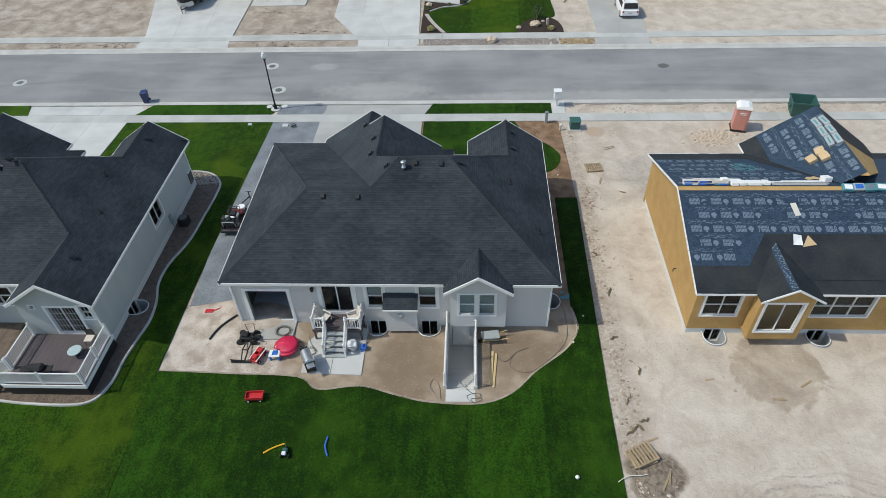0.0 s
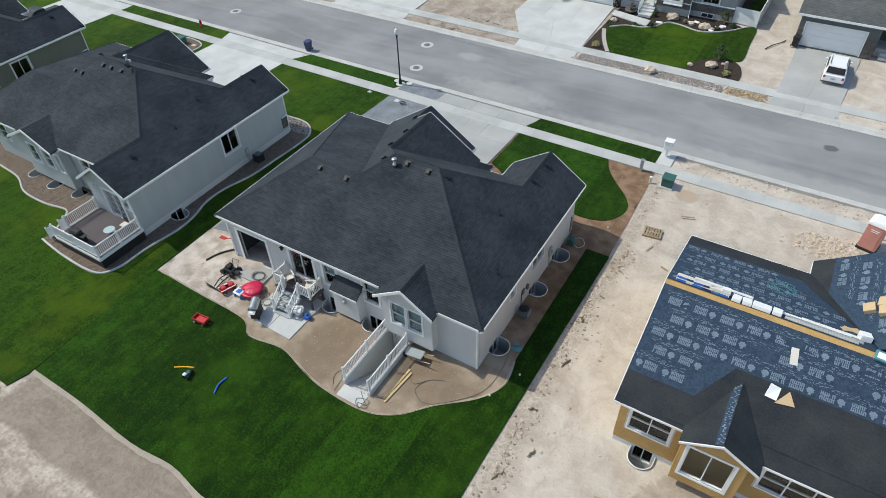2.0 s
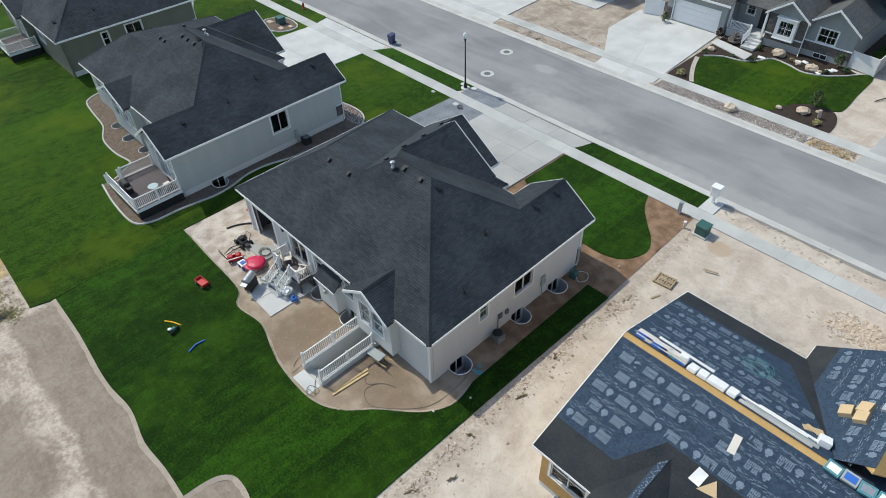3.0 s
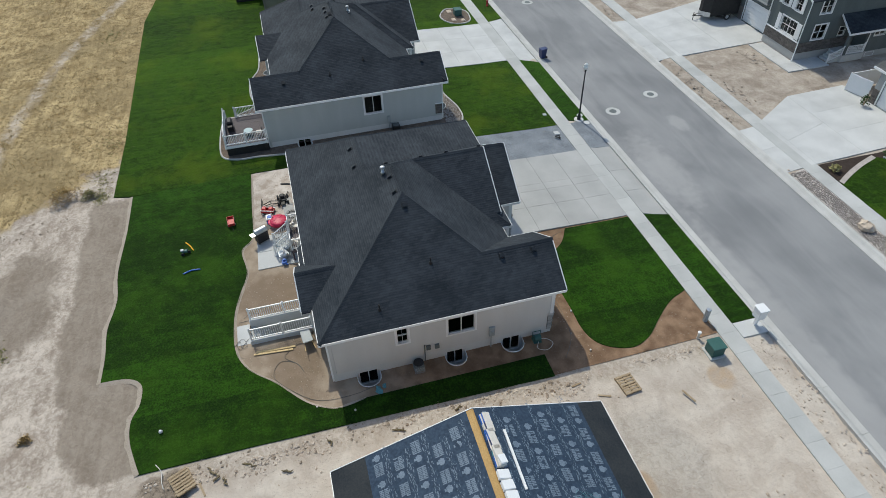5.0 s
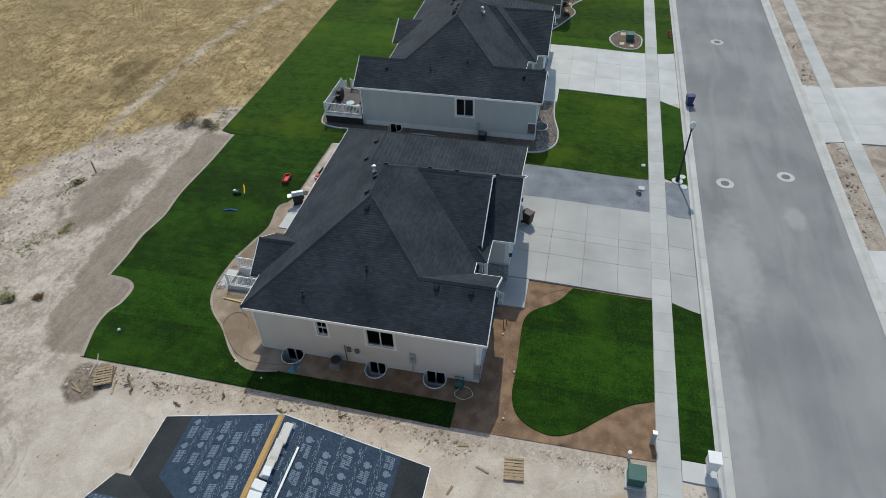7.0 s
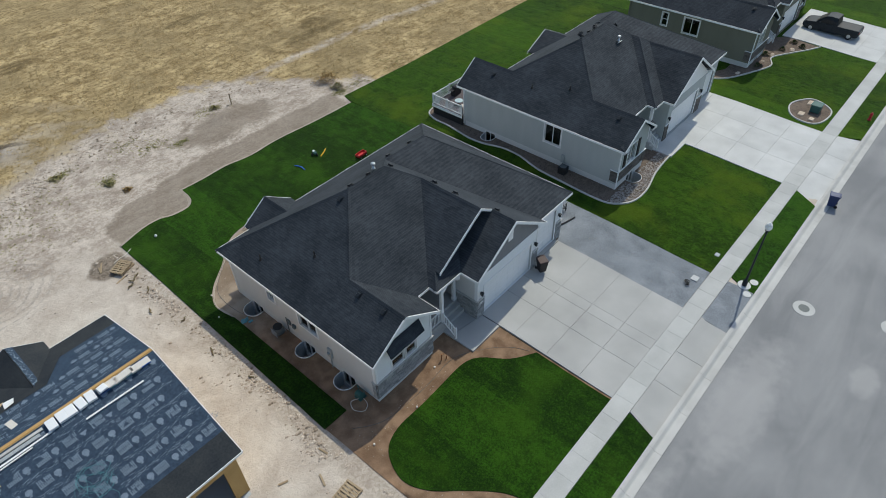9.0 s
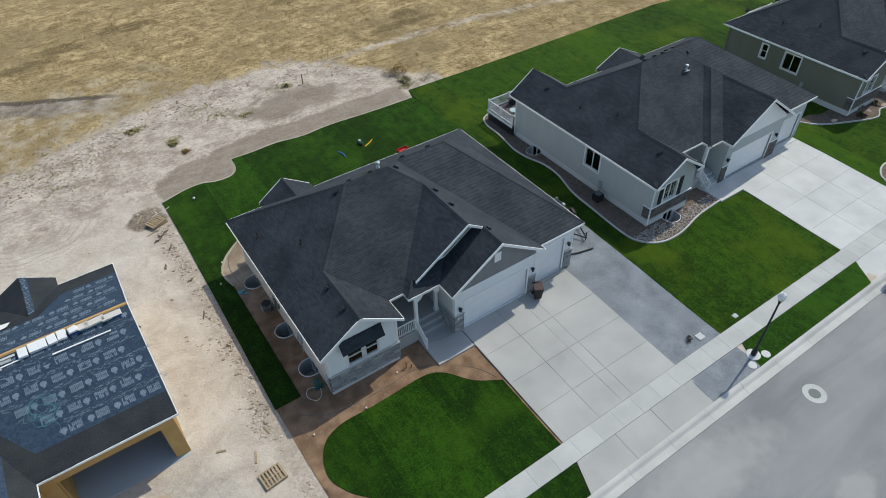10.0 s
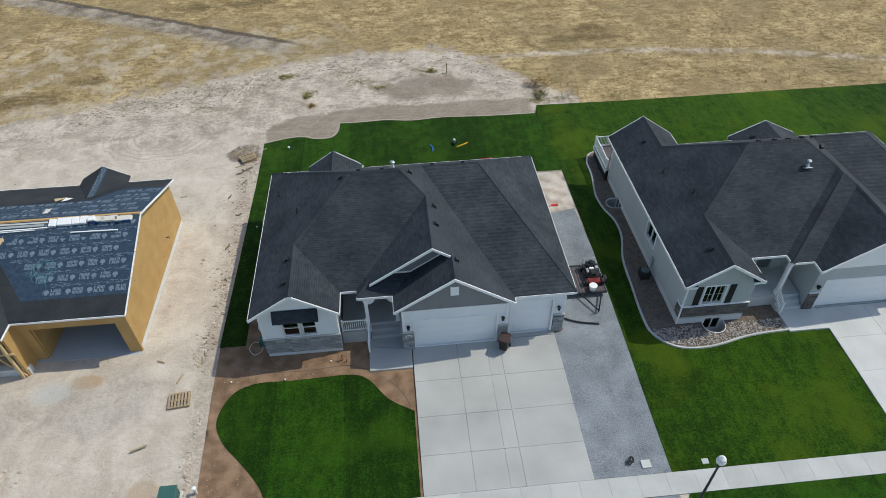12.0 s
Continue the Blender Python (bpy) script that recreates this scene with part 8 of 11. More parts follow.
wbox(base, turned("x", -21.3, 1), 73.0, 0.0, 0.0, 79.55, 0.03, 0.77)
wbox(base.cut(), turned("x", -19.85, 1), 79.6, 0.0, 0.0, 88.0, 0.03, 0.6)
part("foundation", base, M_BASE, dark, "pale concrete foundation band")
for y0, y1, z0, z1 in ((74.35, 75.75, 2.0, 3.45), (74.35, 75.55, 4.6, 5.9)):
    window(dark, "x", -21.3, 1, y0, y1, z0, z1, cols=2, trim=0.12)
window(dark, "x", -21.3, 1, 77.4, 78.1, 2.0, 2.9, trim=0.05)
window(dark, "x", -19.85, 1, 80.4, 81.6, 2.2, 2.75, cols=2, hung=False, trim=0.08)
window(dark, "x", -19.82, 1, 80.2, 81.2, 0.1, 0.5, cols=2, hung=False, trim=0.03, name="basement_window")
part("porch_floor", Geo().box(-21.26, 77.0, 0.05, -19.45, 79.55, 0.75).box(-21.0, 76.6, 0.05, -19.7, 77.0, 0.6).box(-21.0, 76.25, 0.05, -19.7, 76.6, 0.42).box(-21.0, 75.92, 0.05, -19.7, 76.25, 0.25), M_CONC, dark)
railing(dark, [(-19.55, 77.4, 0.75), (-19.55, 79.4, 0.75)], 0.9)
railing(dark, [(-19.62, 75.6, 0.2), (-19.62, 77.1, 0.75)], 0.85)
part("porch_post", Geo().box(-19.8, 77.1, 0.75, -19.5, 77.4, 2.95, c=0.01), M_SLATE, dark)
for pts in ([(-21.24, 72.9, 6.0), (-21.24, 72.9, 0.3), (-21.1, 72.7, 0.12)], [(-26.26, 72.9, 5.9), (-26.26, 72.9, 2.0)], [(-19.72, 79.7, 2.9), (-19.72, 79.7, 0.2)]):
    part("downspout", Geo().tube(pts, 0.05, 6), M_WHITE, dark, "white downspout")

third = small_house("slate grey house with stone facing and a pale garage door",
    [(12.5, 73.4, 19.4, 86.0, 3.3, [(13.1, 18.3, 0.1, 2.4)]), (19.4, 76.5, 22.6, 86.0, 3.3, [(21.4, 22.3, 1.6, 2.9)]), (22.6, 73.6, 32.0, 86.0, 3.3, [(23.4, 25.0, 1.6, 3.0), (27.0, 28.6, 1.4, 3.0)])],
    [[(12.1, 73.0, 3.3), (19.8, 73.0, 3.3), (19.8, 79.6, 6.6), (12.1, 79.6, 6.6)], [(19.4, 75.0, 3.3), (22.8, 75.0, 3.3), (22.8, 79.6, 6.2), (19.4, 79.6, 6.2)], [(22.3, 73.2, 3.3), (32.4, 73.2, 3.3), (32.4, 79.6, 6.6), (22.3, 79.6, 6.6)],
     [(12.1, 79.6, 6.6), (32.4, 79.6, 6.6), (32.4, 86.5, 3.3), (12.1, 86.5, 3.3)]],
    M_SLATE, M_ROOF2, stones=[(12.5, 13.0, 0.1, 1.8, 73.4, 81), (18.5, 19.4, 0.1, 1.8, 73.4, 82), (22.6, 32.0, 0.6, 1.5, 73.6, 83)], trims=[((12.1, 73.0, 3.3), (19.8, 73.0, 3.3)), ((22.3, 73.2, 3.3), (32.4, 73.2, 3.3))])
part("porch_floor", Geo().box(19.5, 74.4, 0.05, 22.5, 76.5, 0.8).box(20.0, 74.0, 0.05, 21.4, 74.4, 0.55).box(20.0, 73.6, 0.05, 21.4, 74.0, 0.3), M_CONC, third)

# ---- behind the grey house ----
back_deck = thing("deck", "small raised back landing with white railing and steps", "deck")
for i in range(8):
    part("deck_board", Geo().box(-9.05, 21.98 + 0.15 * i, 1.17, -6.25, 22.12 + 0.15 * i, 1.21), M_DECKING, back_deck)
part("rim_board", Geo().box(-9.07, 21.95, 0.98, -6.23, 21.98, 1.2).box(-9.08, 21.98, 0.98, -9.05, 23.15, 1.2).box(-6.25, 21.98, 0.98, -6.22, 23.15, 1.2), M_DECKING, back_deck)
for x, y in ((-8.98, 22.05), (-6.32, 22.05), (-8.98, 23.05), (-6.32, 23.05)):
    part("leg", Geo().box(x - 0.05, y - 0.05, 0.25, x + 0.05, y + 0.05, 1.17), M_DECKING, back_deck)
for i in range(5):
    z = 1.02 - 0.18 * i
    part("step", Geo().box(-8.28, 21.95 - 0.25 * (i + 1), z, -7.12, 21.95 - 0.25 * i, z + 0.04), M_GREYMETAL, back_deck, "grey stair tread")
    part("riser", Geo().box(-8.28, 21.95 - 0.25 * i - 0.03, z - 0.14, -7.12, 21.95 - 0.25 * i - 0.01, z), M_DARK, back_deck)
part("stringer", Geo().slab([(-8.32, 21.97, 1.15), (-8.28, 21.97, 1.15), (-8.28, 20.72, 0.3), (-8.32, 20.72, 0.3)], 0.22).cut().slab([(-7.12, 21.97, 1.15), (-7.08, 21.97, 1.15), (-7.08, 20.72, 0.3), (-7.12, 20.72, 0.3)], 0.22), M_VINYL, back_deck)
railing(back_deck, [(-9.0, 23.08, 1.21), (-9.0, 22.03, 1.21), (-8.3, 22.03, 1.21)], 0.92)
railing(back_deck, [(-7.1, 22.03, 1.21), (-6.3, 22.03, 1.21), (-6.3, 23.08, 1.21)], 0.92)
railing(back_deck, [(-8.3, 21.92, 1.15), (-8.3, 20.85, 0.32)], 0.9)
railing(back_deck, [(-7.1, 21.92, 1.15), (-7.1, 20.85, 0.32)], 0.9)


def patio_chair(at, label):
    """A reclining plastic garden chair."""
    c = thing("patio_chair", label, "chair", "chairs on the back landing", at)
    part("seat", Geo().slab([(-0.27, -0.28, 0.40), (0.27, -0.28, 0.40), (0.27, 0.24, 0.33), (-0.27, 0.24, 0.33)], 0.05), M_TAN, c)
    m = pose(0, 0.25, 0.33, -18)
    for i in range(5):
        part("back_slat", Geo().box(-0.27 + 0.11 * i, 0, 0.0, -0.175 + 0.11 * i, 0.035, 0.72 - 0.04 * abs(i - 2), m, 0.01), M_TAN, c)
    for s in (-1, 1):
        part("arm", Geo().box(s * 0.3 - 0.05, -0.32, 0.56, s * 0.3 + 0.05, 0.36, 0.6, c=0.015), M_TAN, c)
        part("leg", Geo().box(s * 0.3 - 0.03, -0.28, 0, s * 0.3 + 0.03, -0.2, 0.56, c=0.01), M_TAN, c)
        part("leg", Geo().box(s * 0.3 - 0.03, 0.25, 0, s * 0.3 + 0.03, 0.33, 0.56, c=0.01), M_TAN, c)
    return c


patio_chair(pose(-8.45, 22.6, 1.21, 0, 0, 62), "cream plastic garden chair facing the steps")
patio_chair(pose(-6.75, 22.6, 1.21, 0, 0, -60), "cream plastic garden chair beside the patio door")

clutter = thing("plastic_tub", "white and grey tub heaped under the landing", "tub")
part("tub", Geo().lathe(-6.75, 21.35, [(0.26, 0.28), (0.33, 0.62), (0.36, 0.64), (0.36, 0.67)], 14), M_STEEL, clutter)
part("bag", Geo().blob(-6.75, 21.35, 0.72, 0.3, 0.28, 0.2, random.Random(3), 0.25, 5, 9), M_VINYL, clutter, "white bag")
tagged(part("toy_truck", Geo().box(-6.3, 21.2, 0.35, -5.95, 21.5, 0.55, c=0.03).box(-6.25, 21.25, 0.55, -6.1, 21.45, 0.68, c=0.03).lathe(-6.2, 21.2, [(0.07, 0.28), (0.07, 0.36)], 10).lathe(-6.0, 21.5, [(0.07, 0.28), (0.07, 0.36)], 10), M_BLUE), "small blue plastic toy beside the deck steps", "toy")

# basement stairwell
well_ob = thing("basement_stairwell", "concrete basement stairwell with white railings", "stairwell")
part("retaining_wall", Geo().box(-1.5, 18.75, -1.95, -1.3, 23.18, 0.5, c=0.015), M_CONC, well_ob)
part("retaining_wall", Geo().box(0.16, 18.75, -1.95, 0.36, 22.58, 0.5, c=0.015), M_CONC, well_ob)
part("retaining_wall", Geo().box(0.16, 22.6, -1.95, 0.36, 23.18, 0.5), M_CONC, well_ob)
for i in range(10):
    part("step", Geo().box(-1.3, 18.75 + 0.28 * i, -1.95, 0.16, 18.75 + 0.28 * (i + 1), 0.22 - 0.19 * (i + 1), c=0.01), M_CONC, well_ob)
part("landing", Geo().box(-1.3, 21.55, -1.95, 0.16, 23.18, -1.7), M_CONC, well_ob)
part("basement_door", Geo().box(-1.1, 23.24, -1.6, -0.07, 23.29, 0.42, c=0.01), M_VINYL, well_ob, "pale panelled basement door")
railing(well_ob, [(-1.4, 18.85, 0.5), (-1.4, 20.95, 0.5), (-1.4, 23.1, 0.5)], 0.95)
railing(well_ob, [(0.26, 18.85, 0.5), (0.26, 20.7, 0.5), (0.26, 22.5, 0.5)], 0.95)

# barbecue
grill = thing("barbecue", "black gas barbecue with a silver lid on the patio", "barbecue", at=pose(-9.0, 20.05, 0.27, 0, 0, 118))
part("cart", Geo().box(-0.42, -0.26, 0.08, 0.42, 0.26, 0.72, c=0.02), M_DARK, grill)
part("firebox", Geo().box(-0.44, -0.28, 0.72, 0.44, 0.28, 0.9, c=0.03), M_DARK, grill)
part("lid", Geo().tube_rings([[(x, 0.28 * math.cos(a), 0.9 + 0.26 * math.sin(a)) for a in [math.pi * k / 8 for k in range(9)]] for x in (-0.43, -0.4, 0.4, 0.43)]), M_STEEL, grill, "brushed silver lid", True)
part("side_shelf", Geo().box(0.44, -0.22, 0.84, 0.78, 0.22, 0.88, c=0.01), M_DARK, grill)
part("side_shelf", Geo().box(-0.78, -0.22, 0.84, -0.44, 0.22, 0.88, c=0.01), M_STEEL, grill)
for s in (-1, 1):
    part("wheel", Geo().tube([(s * 0.36, -0.2, 0.08), (s * 0.41, -0.2, 0.08)], 0.08, 12), M_DARK, grill)

# raspberry coloured sandbox with its lid
sand = thing("sandbox", "raspberry red plastic sandbox with a domed lid", "sandbox")
part("basin", Geo().lathe(-10.55, 21.25, [(0.5, 0.36), (0.62, 0.42), (0.66, 0.55), (0.69, 0.57), (0.69, 0.6), (0.57, 0.61)], 24), M_PINK, sand, "", True)
part("lid", Geo().lathe(-10.5, 21.35, [(0.62, 0.6), (0.64, 0.64), (0.5, 0.71), (0.26, 0.76), (0.02, 0.77)], 24), M_PINK, sand, "", True)
rim = Geo()
for k in range(10):
    a = 2 * math.pi * k / 10
    rim.tube([(-10.5 + 0.15 * math.cos(a), 21.35 + 0.15 * math.sin(a), 0.77), (-10.5 + 0.52 * math.cos(a), 21.35 + 0.52 * math.sin(a), 0.70)], 0.025, 5)
part("rib", rim, M_PINK, sand)


def toy_wagon(at, label, bed_mat):
    w = thing("toy_wagon", label, "toy wagon", at=at)
    g = Geo().box(-0.45, -0.22, 0.16, 0.45, 0.22, 0.19)
    g.box(-0.47, -0.24, 0.16, 0.47, -0.21, 0.36).box(-0.47, 0.21, 0.16, 0.47, 0.24, 0.36).box(-0.47, -0.21, 0.16, -0.44, 0.21, 0.36).box(0.44, -0.21, 0.16, 0.47, 0.21, 0.36)
    part("bed", g, bed_mat, w)
    for x in (-0.32, 0.32):
        for y in (-0.26, 0.26):
            wh = part("wheel", Geo().tube([(x, y - 0.025, 0.11), (x, y + 0.025, 0.11)], 0.11, 14), M_DARK, w)
            part("hub", Geo().tube([(x, y - 0.03, 0.11), (x, y + 0.03, 0.11)], 0.05, 10), M_WHITE, wh)
    part("handle", Geo().tube([(0.47, 0, 0.15), (0.75, 0.05, 0.12), (1.05, 0.1, 0.18)], 0.014, 6), M_DARK, w)
    return w


toy_wagon(pose(-11.55, 17.95, 0.27, 0, 0, 4), "red metal toy wagon standing on the lawn", M_RED)
cart = toy_wagon(pose(-12.05, 20.65, 0.24, 0, 0, 70), "red and white plastic pull wagon", M_RED)
part("seat", Geo().box(-0.4, -0.16, 0.36, -0.1, 0.16, 0.52, c=0.03).box(0.1, -0.16, 0.36, 0.4, 0.16, 0.52, c=0.03), M_RED, cart)
part("trim", Geo().box(-0.5, -0.26, 0.36, 0.5, -0.2, 0.39).box(-0.5, 0.2, 0.36, 0.5, 0.26, 0.39), M_VINYL, cart, "white plastic rim")
toy = thing("toy_table", "white and blue plastic water table", "toy")
part("top", Geo().box(-11.4, 20.45, 0.55, -10.75, 20.95, 0.66, c=0.04), M_VINYL, toy)
part("tray", Geo().box(-11.2, 20.55, 0.66, -10.9, 20.85, 0.7, c=0.01), M_BLUE, toy, "blue tray")
for x, y in ((-11.33, 20.52), (-10.82, 20.52), (-11.33, 20.88), (-10.82, 20.88)):
    part("leg", Geo().lathe(x, y, [(0.07, 0.26), (0.05, 0.55)], 8), M_BLUE, toy, "blue leg")
part("figure_post", Geo().tube([(-11.0, 20.9, 0.66), (-11.0, 20.9, 1.0)], 0.04, 8), M_TAN, toy)

plow = thing("garden_machine", "black engine on a frame with a long steel blade", "machine")
part("engine", Geo().box(-13.35, 21.6, 0.42, -12.55, 22.1, 0.78, c=0.05).box(-13.2, 21.68, 0.78, -12.8, 22.0, 0.98, c=0.04).tube([(-12.7, 21.7, 0.8), (-12.4, 21.6, 0.95), (-12.2, 21.62, 0.85)], 0.04, 8), M_DARK, plow)
part("seat", Geo().box(-12.6, 21.65, 0.62, -12.15, 22.0, 0.7, c=0.03), M_DARK, plow)
for x, y in ((-13.3, 21.5), (-12.5, 21.5), (-13.3, 22.2), (-12.5, 22.2)):
    part("wheel", Geo().tube([(x, y - 0.07, 0.55), (x, y + 0.07, 0.55)], 0.2, 14), M_DARK, plow)
part("frame", Geo().tube([(-12.95, 21.6, 0.5), (-13.0, 20.95, 0.6), (-12.95, 20.35, 0.4)], 0.035, 6).tube([(-12.65, 21.6, 0.5), (-12.7, 20.95, 0.55), (-12.75, 20.35, 0.4)], 0.035, 6).tube([(-13.0, 20.95, 0.6), (-12.7, 20.95, 0.55)], 0.03, 6), M_BLACKMETAL, plow)
part("blade", Geo().slab([(-13.55, 20.28, 0.58), (-12.35, 20.2, 0.58), (-12.35, 20.26, 0.3), (-13.55, 20.34, 0.3)], 0.03).box(-13.55, 20.24, 0.3, -12.35, 20.28, 0.36), M_BLACKMETAL, plow)
part("handle", Geo().tube([(-12.9, 22.1, 0.8), (-13.1, 22.35, 1.15), (-12.6, 22.4, 1.15), (-12.5, 22.1, 0.8)], 0.02, 6), M_BLACKMETAL, plow)


def coil(name, label, x, y, z, r, turns, mat, thick=0.018, seed=1, tail=()):
    rg = random.Random(seed)
    pts = []
    for k in range(int(turns * 14)):
        a = 2 * math.pi * k / 14
        q = r * (1 + 0.09 * math.sin(a * 0.37 + seed)) * (0.75 + 0.25 * (k / (turns * 14)))
        pts.append((x + q * math.cos(a) + rg.uniform(-0.02, 0.02), y + q * math.sin(a) * 0.85 + rg.uniform(-0.02, 0.02), z + 0.012 * k / 14 + rg.uniform(0, 0.015)))
    pts += list(tail)
    return tagged(part(name, Geo().tube(pts, thick, 6), mat, smooth=True), label, "hose")


M_HOSE = surface("grey black rubber hose", (0.09, 0.09, 0.08), (0.17, 0.165, 0.15), 3.0, 20, 0.6, 0.0)
coil("hose", "coiled dark hose on the concrete pad", -10.95, 22.35, 0.56, 0.46, 6, M_HOSE, 0.011, 1)
coil("hose", "loose coils of hose on the patio", -9.15, 21.1, 0.3, 0.36, 3, M_HOSE, 0.012, 2, [(-9.3, 21.8, 0.3), (-9.5, 22.4, 0.3)])
coil("hose", "small hose coil beside the sandbox", -9.75, 21.55, 0.36, 0.24, 3, M_HOSE, 0.012, 3)
for i, (label, pts) in enumerate((("dark hose trailing over the soil", [(1.3, 21.2, 0.24), (1.9, 20.6, 0.24), (2.6, 21.3, 0.24), (3.3, 21.6, 0.24), (2.5, 21.2, 0.24), (2.2, 20.3, 0.24), (3.2, 19.9, 0.24), (4.6, 21.0, 0.24), (5.5, 22.3, 0.24), (5.6, 24.2, 0.24), (5.3, 25.6, 0.24)]),
                                ("thin hose tangle at the stair landing", [(-0.6, 19.2, 0.27), (-0.2, 18.7, 0.27), (0.3, 18.3, 0.26), (0.6, 18.1, 0.26), (0.1, 17.9, 0.26), (-0.2, 18.3, 0.27), (0.4, 18.5, 0.26), (0.5, 18.2, 0.27), (0.0, 18.1, 0.27), (0.3, 17.75, 0.28)]),
                                ("thin hose at the lawn edge", [(-1.9, 18.4, 0.24), (-2.2, 18.9, 0.24), (-2.0, 19.4, 0.24), (-1.7, 18.9, 0.24), (-1.6, 18.1, 0.25)]),
                                ("dark drip hose along the front soil", [(6.6, 36.4, 0.22), (5.0, 37.4, 0.22), (2.0, 37.6, 0.22), (-0.5, 37.5, 0.22), (-2.4, 38.6, 0.2), (-3.4, 39.6, 0.18), (-3.9, 40.6, 0.16)]))):
    tagged(part("hose", Geo().tube(smooth_line(pts, 6), 0.013, 6), M_HOSE, smooth=True), label, "hose")
tagged(part("drain_pipe", Geo().tube([(px, py, level(px, py) + 0.07) for px, py in smooth_line([(-15.25, 21.85), (-15.0, 22.4), (-14.63, 22.92), (-14.01, 23.56)], 6)], 0.06, 8), M_DARK, smooth=True), "curved black plastic drain pipe on the dirt", "pipe")
tagged(part("drain_pipe", Geo().tube(smooth_line([(-13.85, 35.25, 0.32), (-14.8, 35.7, 0.3), (-16.1, 36.0, 0.3)], 6), 0.06, 8), M_DARK, smooth=True), "black plastic drain pipe on the gravel", "pipe")
jack = thing("red_jack_stand", "red steel tool lying on the dirt", "tool")
part("beam", Geo().box(-16.2, 23.95, 0.28, -15.7, 24.2, 0.36, c=0.01), M_RED, jack)
part("arm", Geo().tube([(-15.7, 24.1, 0.32), (-15.35, 24.3, 0.34), (-15.3, 24.45, 0.3)], 0.03, 6).tube([(-15.5, 24.0, 0.3), (-15.35, 24.35, 0.32)], 0.025, 6), M_RED, jack)
for label, m, ya, yb in (("fresh pine plank lying on the soil", pose(1.15, 20.15, 0.24, 0, 0, -4), -1.15, 1.15), ("second pine plank beside the first", pose(1.32, 20.05, 0.24, 0, 0, -5.5), -1.2, 1.1)):
    tagged(part("plank", Geo().box(-0.065, ya, 0, 0.065, yb, 0.04, m, 0.004), M_PINE), label, "plank", "planks on the soil")
barrow = thing("wheelbarrow", "grey steel wheelbarrow standing on the soil", "wheelbarrow", at=pose(1.15, 22.05, 0.22, 0, 0, 8))
part("tray", Geo().tube_rings([[(-0.55, -0.28, 0.62), (0.45, -0.3, 0.6), (0.45, 0.3, 0.6), (-0.55, 0.28, 0.62)], [(-0.35, -0.2, 0.36), (0.3, -0.2, 0.36), (0.3, 0.2, 0.36), (-0.35, 0.2, 0.36)], [(-0.33, -0.19, 0.39), (0.28, -0.19, 0.39), (0.28, 0.19, 0.39), (-0.33, 0.19, 0.39)], [(-0.52, -0.26, 0.625), (0.42, -0.28, 0.605), (0.42, 0.28, 0.605), (-0.52, 0.26, 0.625)]]), M_GREYMETAL, barrow)
for s in (-1, 1):
    part("handle", Geo().tube([(-0.5, s * 0.08, 0.2), (0.3, s * 0.24, 0.34), (1.0, s * 0.3, 0.5)], 0.025, 6), M_PINE, barrow, "wooden handle")
    part("leg", Geo().tube([(0.3, s * 0.22, 0.34), (0.38, s * 0.24, 0.0)], 0.018, 6), M_BLACKMETAL, barrow)
part("wheel", Geo().tube([(-0.62, -0.04, 0.19), (-0.62, 0.04, 0.19)], 0.19, 16), M_DARK, barrow)
ac = thing("air_conditioner", "grey outdoor air conditioner on the soil", "air conditioner")
part("case", Geo().box(4.66, 27.7, 0.22, 5.24, 28.3, 0.8, c=0.12), M_CASE, ac)
part("fan_guard", Geo().lathe(4.95, 28.0, [(0.3, 0.85), (0.29, 0.88), (0.08, 0.9)], 18), M_DARK, ac, "black fan guard")
slats = Geo()
for k in range(8):
    slats.box(4.61, 27.7, 0.28 + 0.065 * k, 4.62, 28.3, 0.3 + 0.065 * k).box(5.28, 27.7, 0.28 + 0.065 * k, 5.29, 28.3, 0.3 + 0.065 * k)
part("louvre", slats, M_GREYMETAL, ac)
reel = thing("hose_reel", "green hose reel cart with a pale loop of hose", "hose reel")
part("frame", Geo().tube([(4.75, 35.0, 0.25), (4.8, 35.0, 0.95), (4.8, 35.5, 0.95), (4.75, 35.5, 0.25)], 0.025, 6).box(4.65, 35.0, 0.24, 5.15, 35.5, 0.28), M_GREEN, reel)
part("drum", Geo().tube([(4.95, 35.05, 0.52), (4.95, 35.45, 0.52)], 0.2, 12), M_GREEN, reel)
part("hose", Geo().tube(smooth_line([(5.1, 35.3, 0.3), (5.5, 35.1, 0.24), (5.75, 35.6, 0.24), (5.4, 36.1, 0.24), (5.0, 35.9, 0.24), (4.9, 35.5, 0.3)], 5), 0.02, 6), M_TAN, reel, "pale hose", True)
tagged(part("plastic_scrap", Geo().blob(5.75, 25.5, 0.26, 0.3, 0.24, 0.06, random.Random(8), 0.4, 3, 9).blob(5.55, 25.85, 0.26, 0.16, 0.12, 0.05, random.Random(9), 0.4, 3, 8), M_TEAL), "crumpled blue plastic on the soil", "scrap")
tagged(part("soccer_ball", Geo().lathe(5.1, 13.78, [(0.02, 0.25), (0.07, 0.28), (0.11, 0.36), (0.07, 0.44), (0.01, 0.47)], 14), M_WHITE, smooth=True), "white ball lying on the lawn", "ball")
tagged(part("foam_noodle", Geo().tube(smooth_line([(-10.35, 14.75, 0.29), (-9.9, 15.05, 0.3), (-9.35, 15.3, 0.29)], 6), 0.045, 8), M_YELLOW, smooth=True), "orange yellow foam noodle on the grass", "toy")
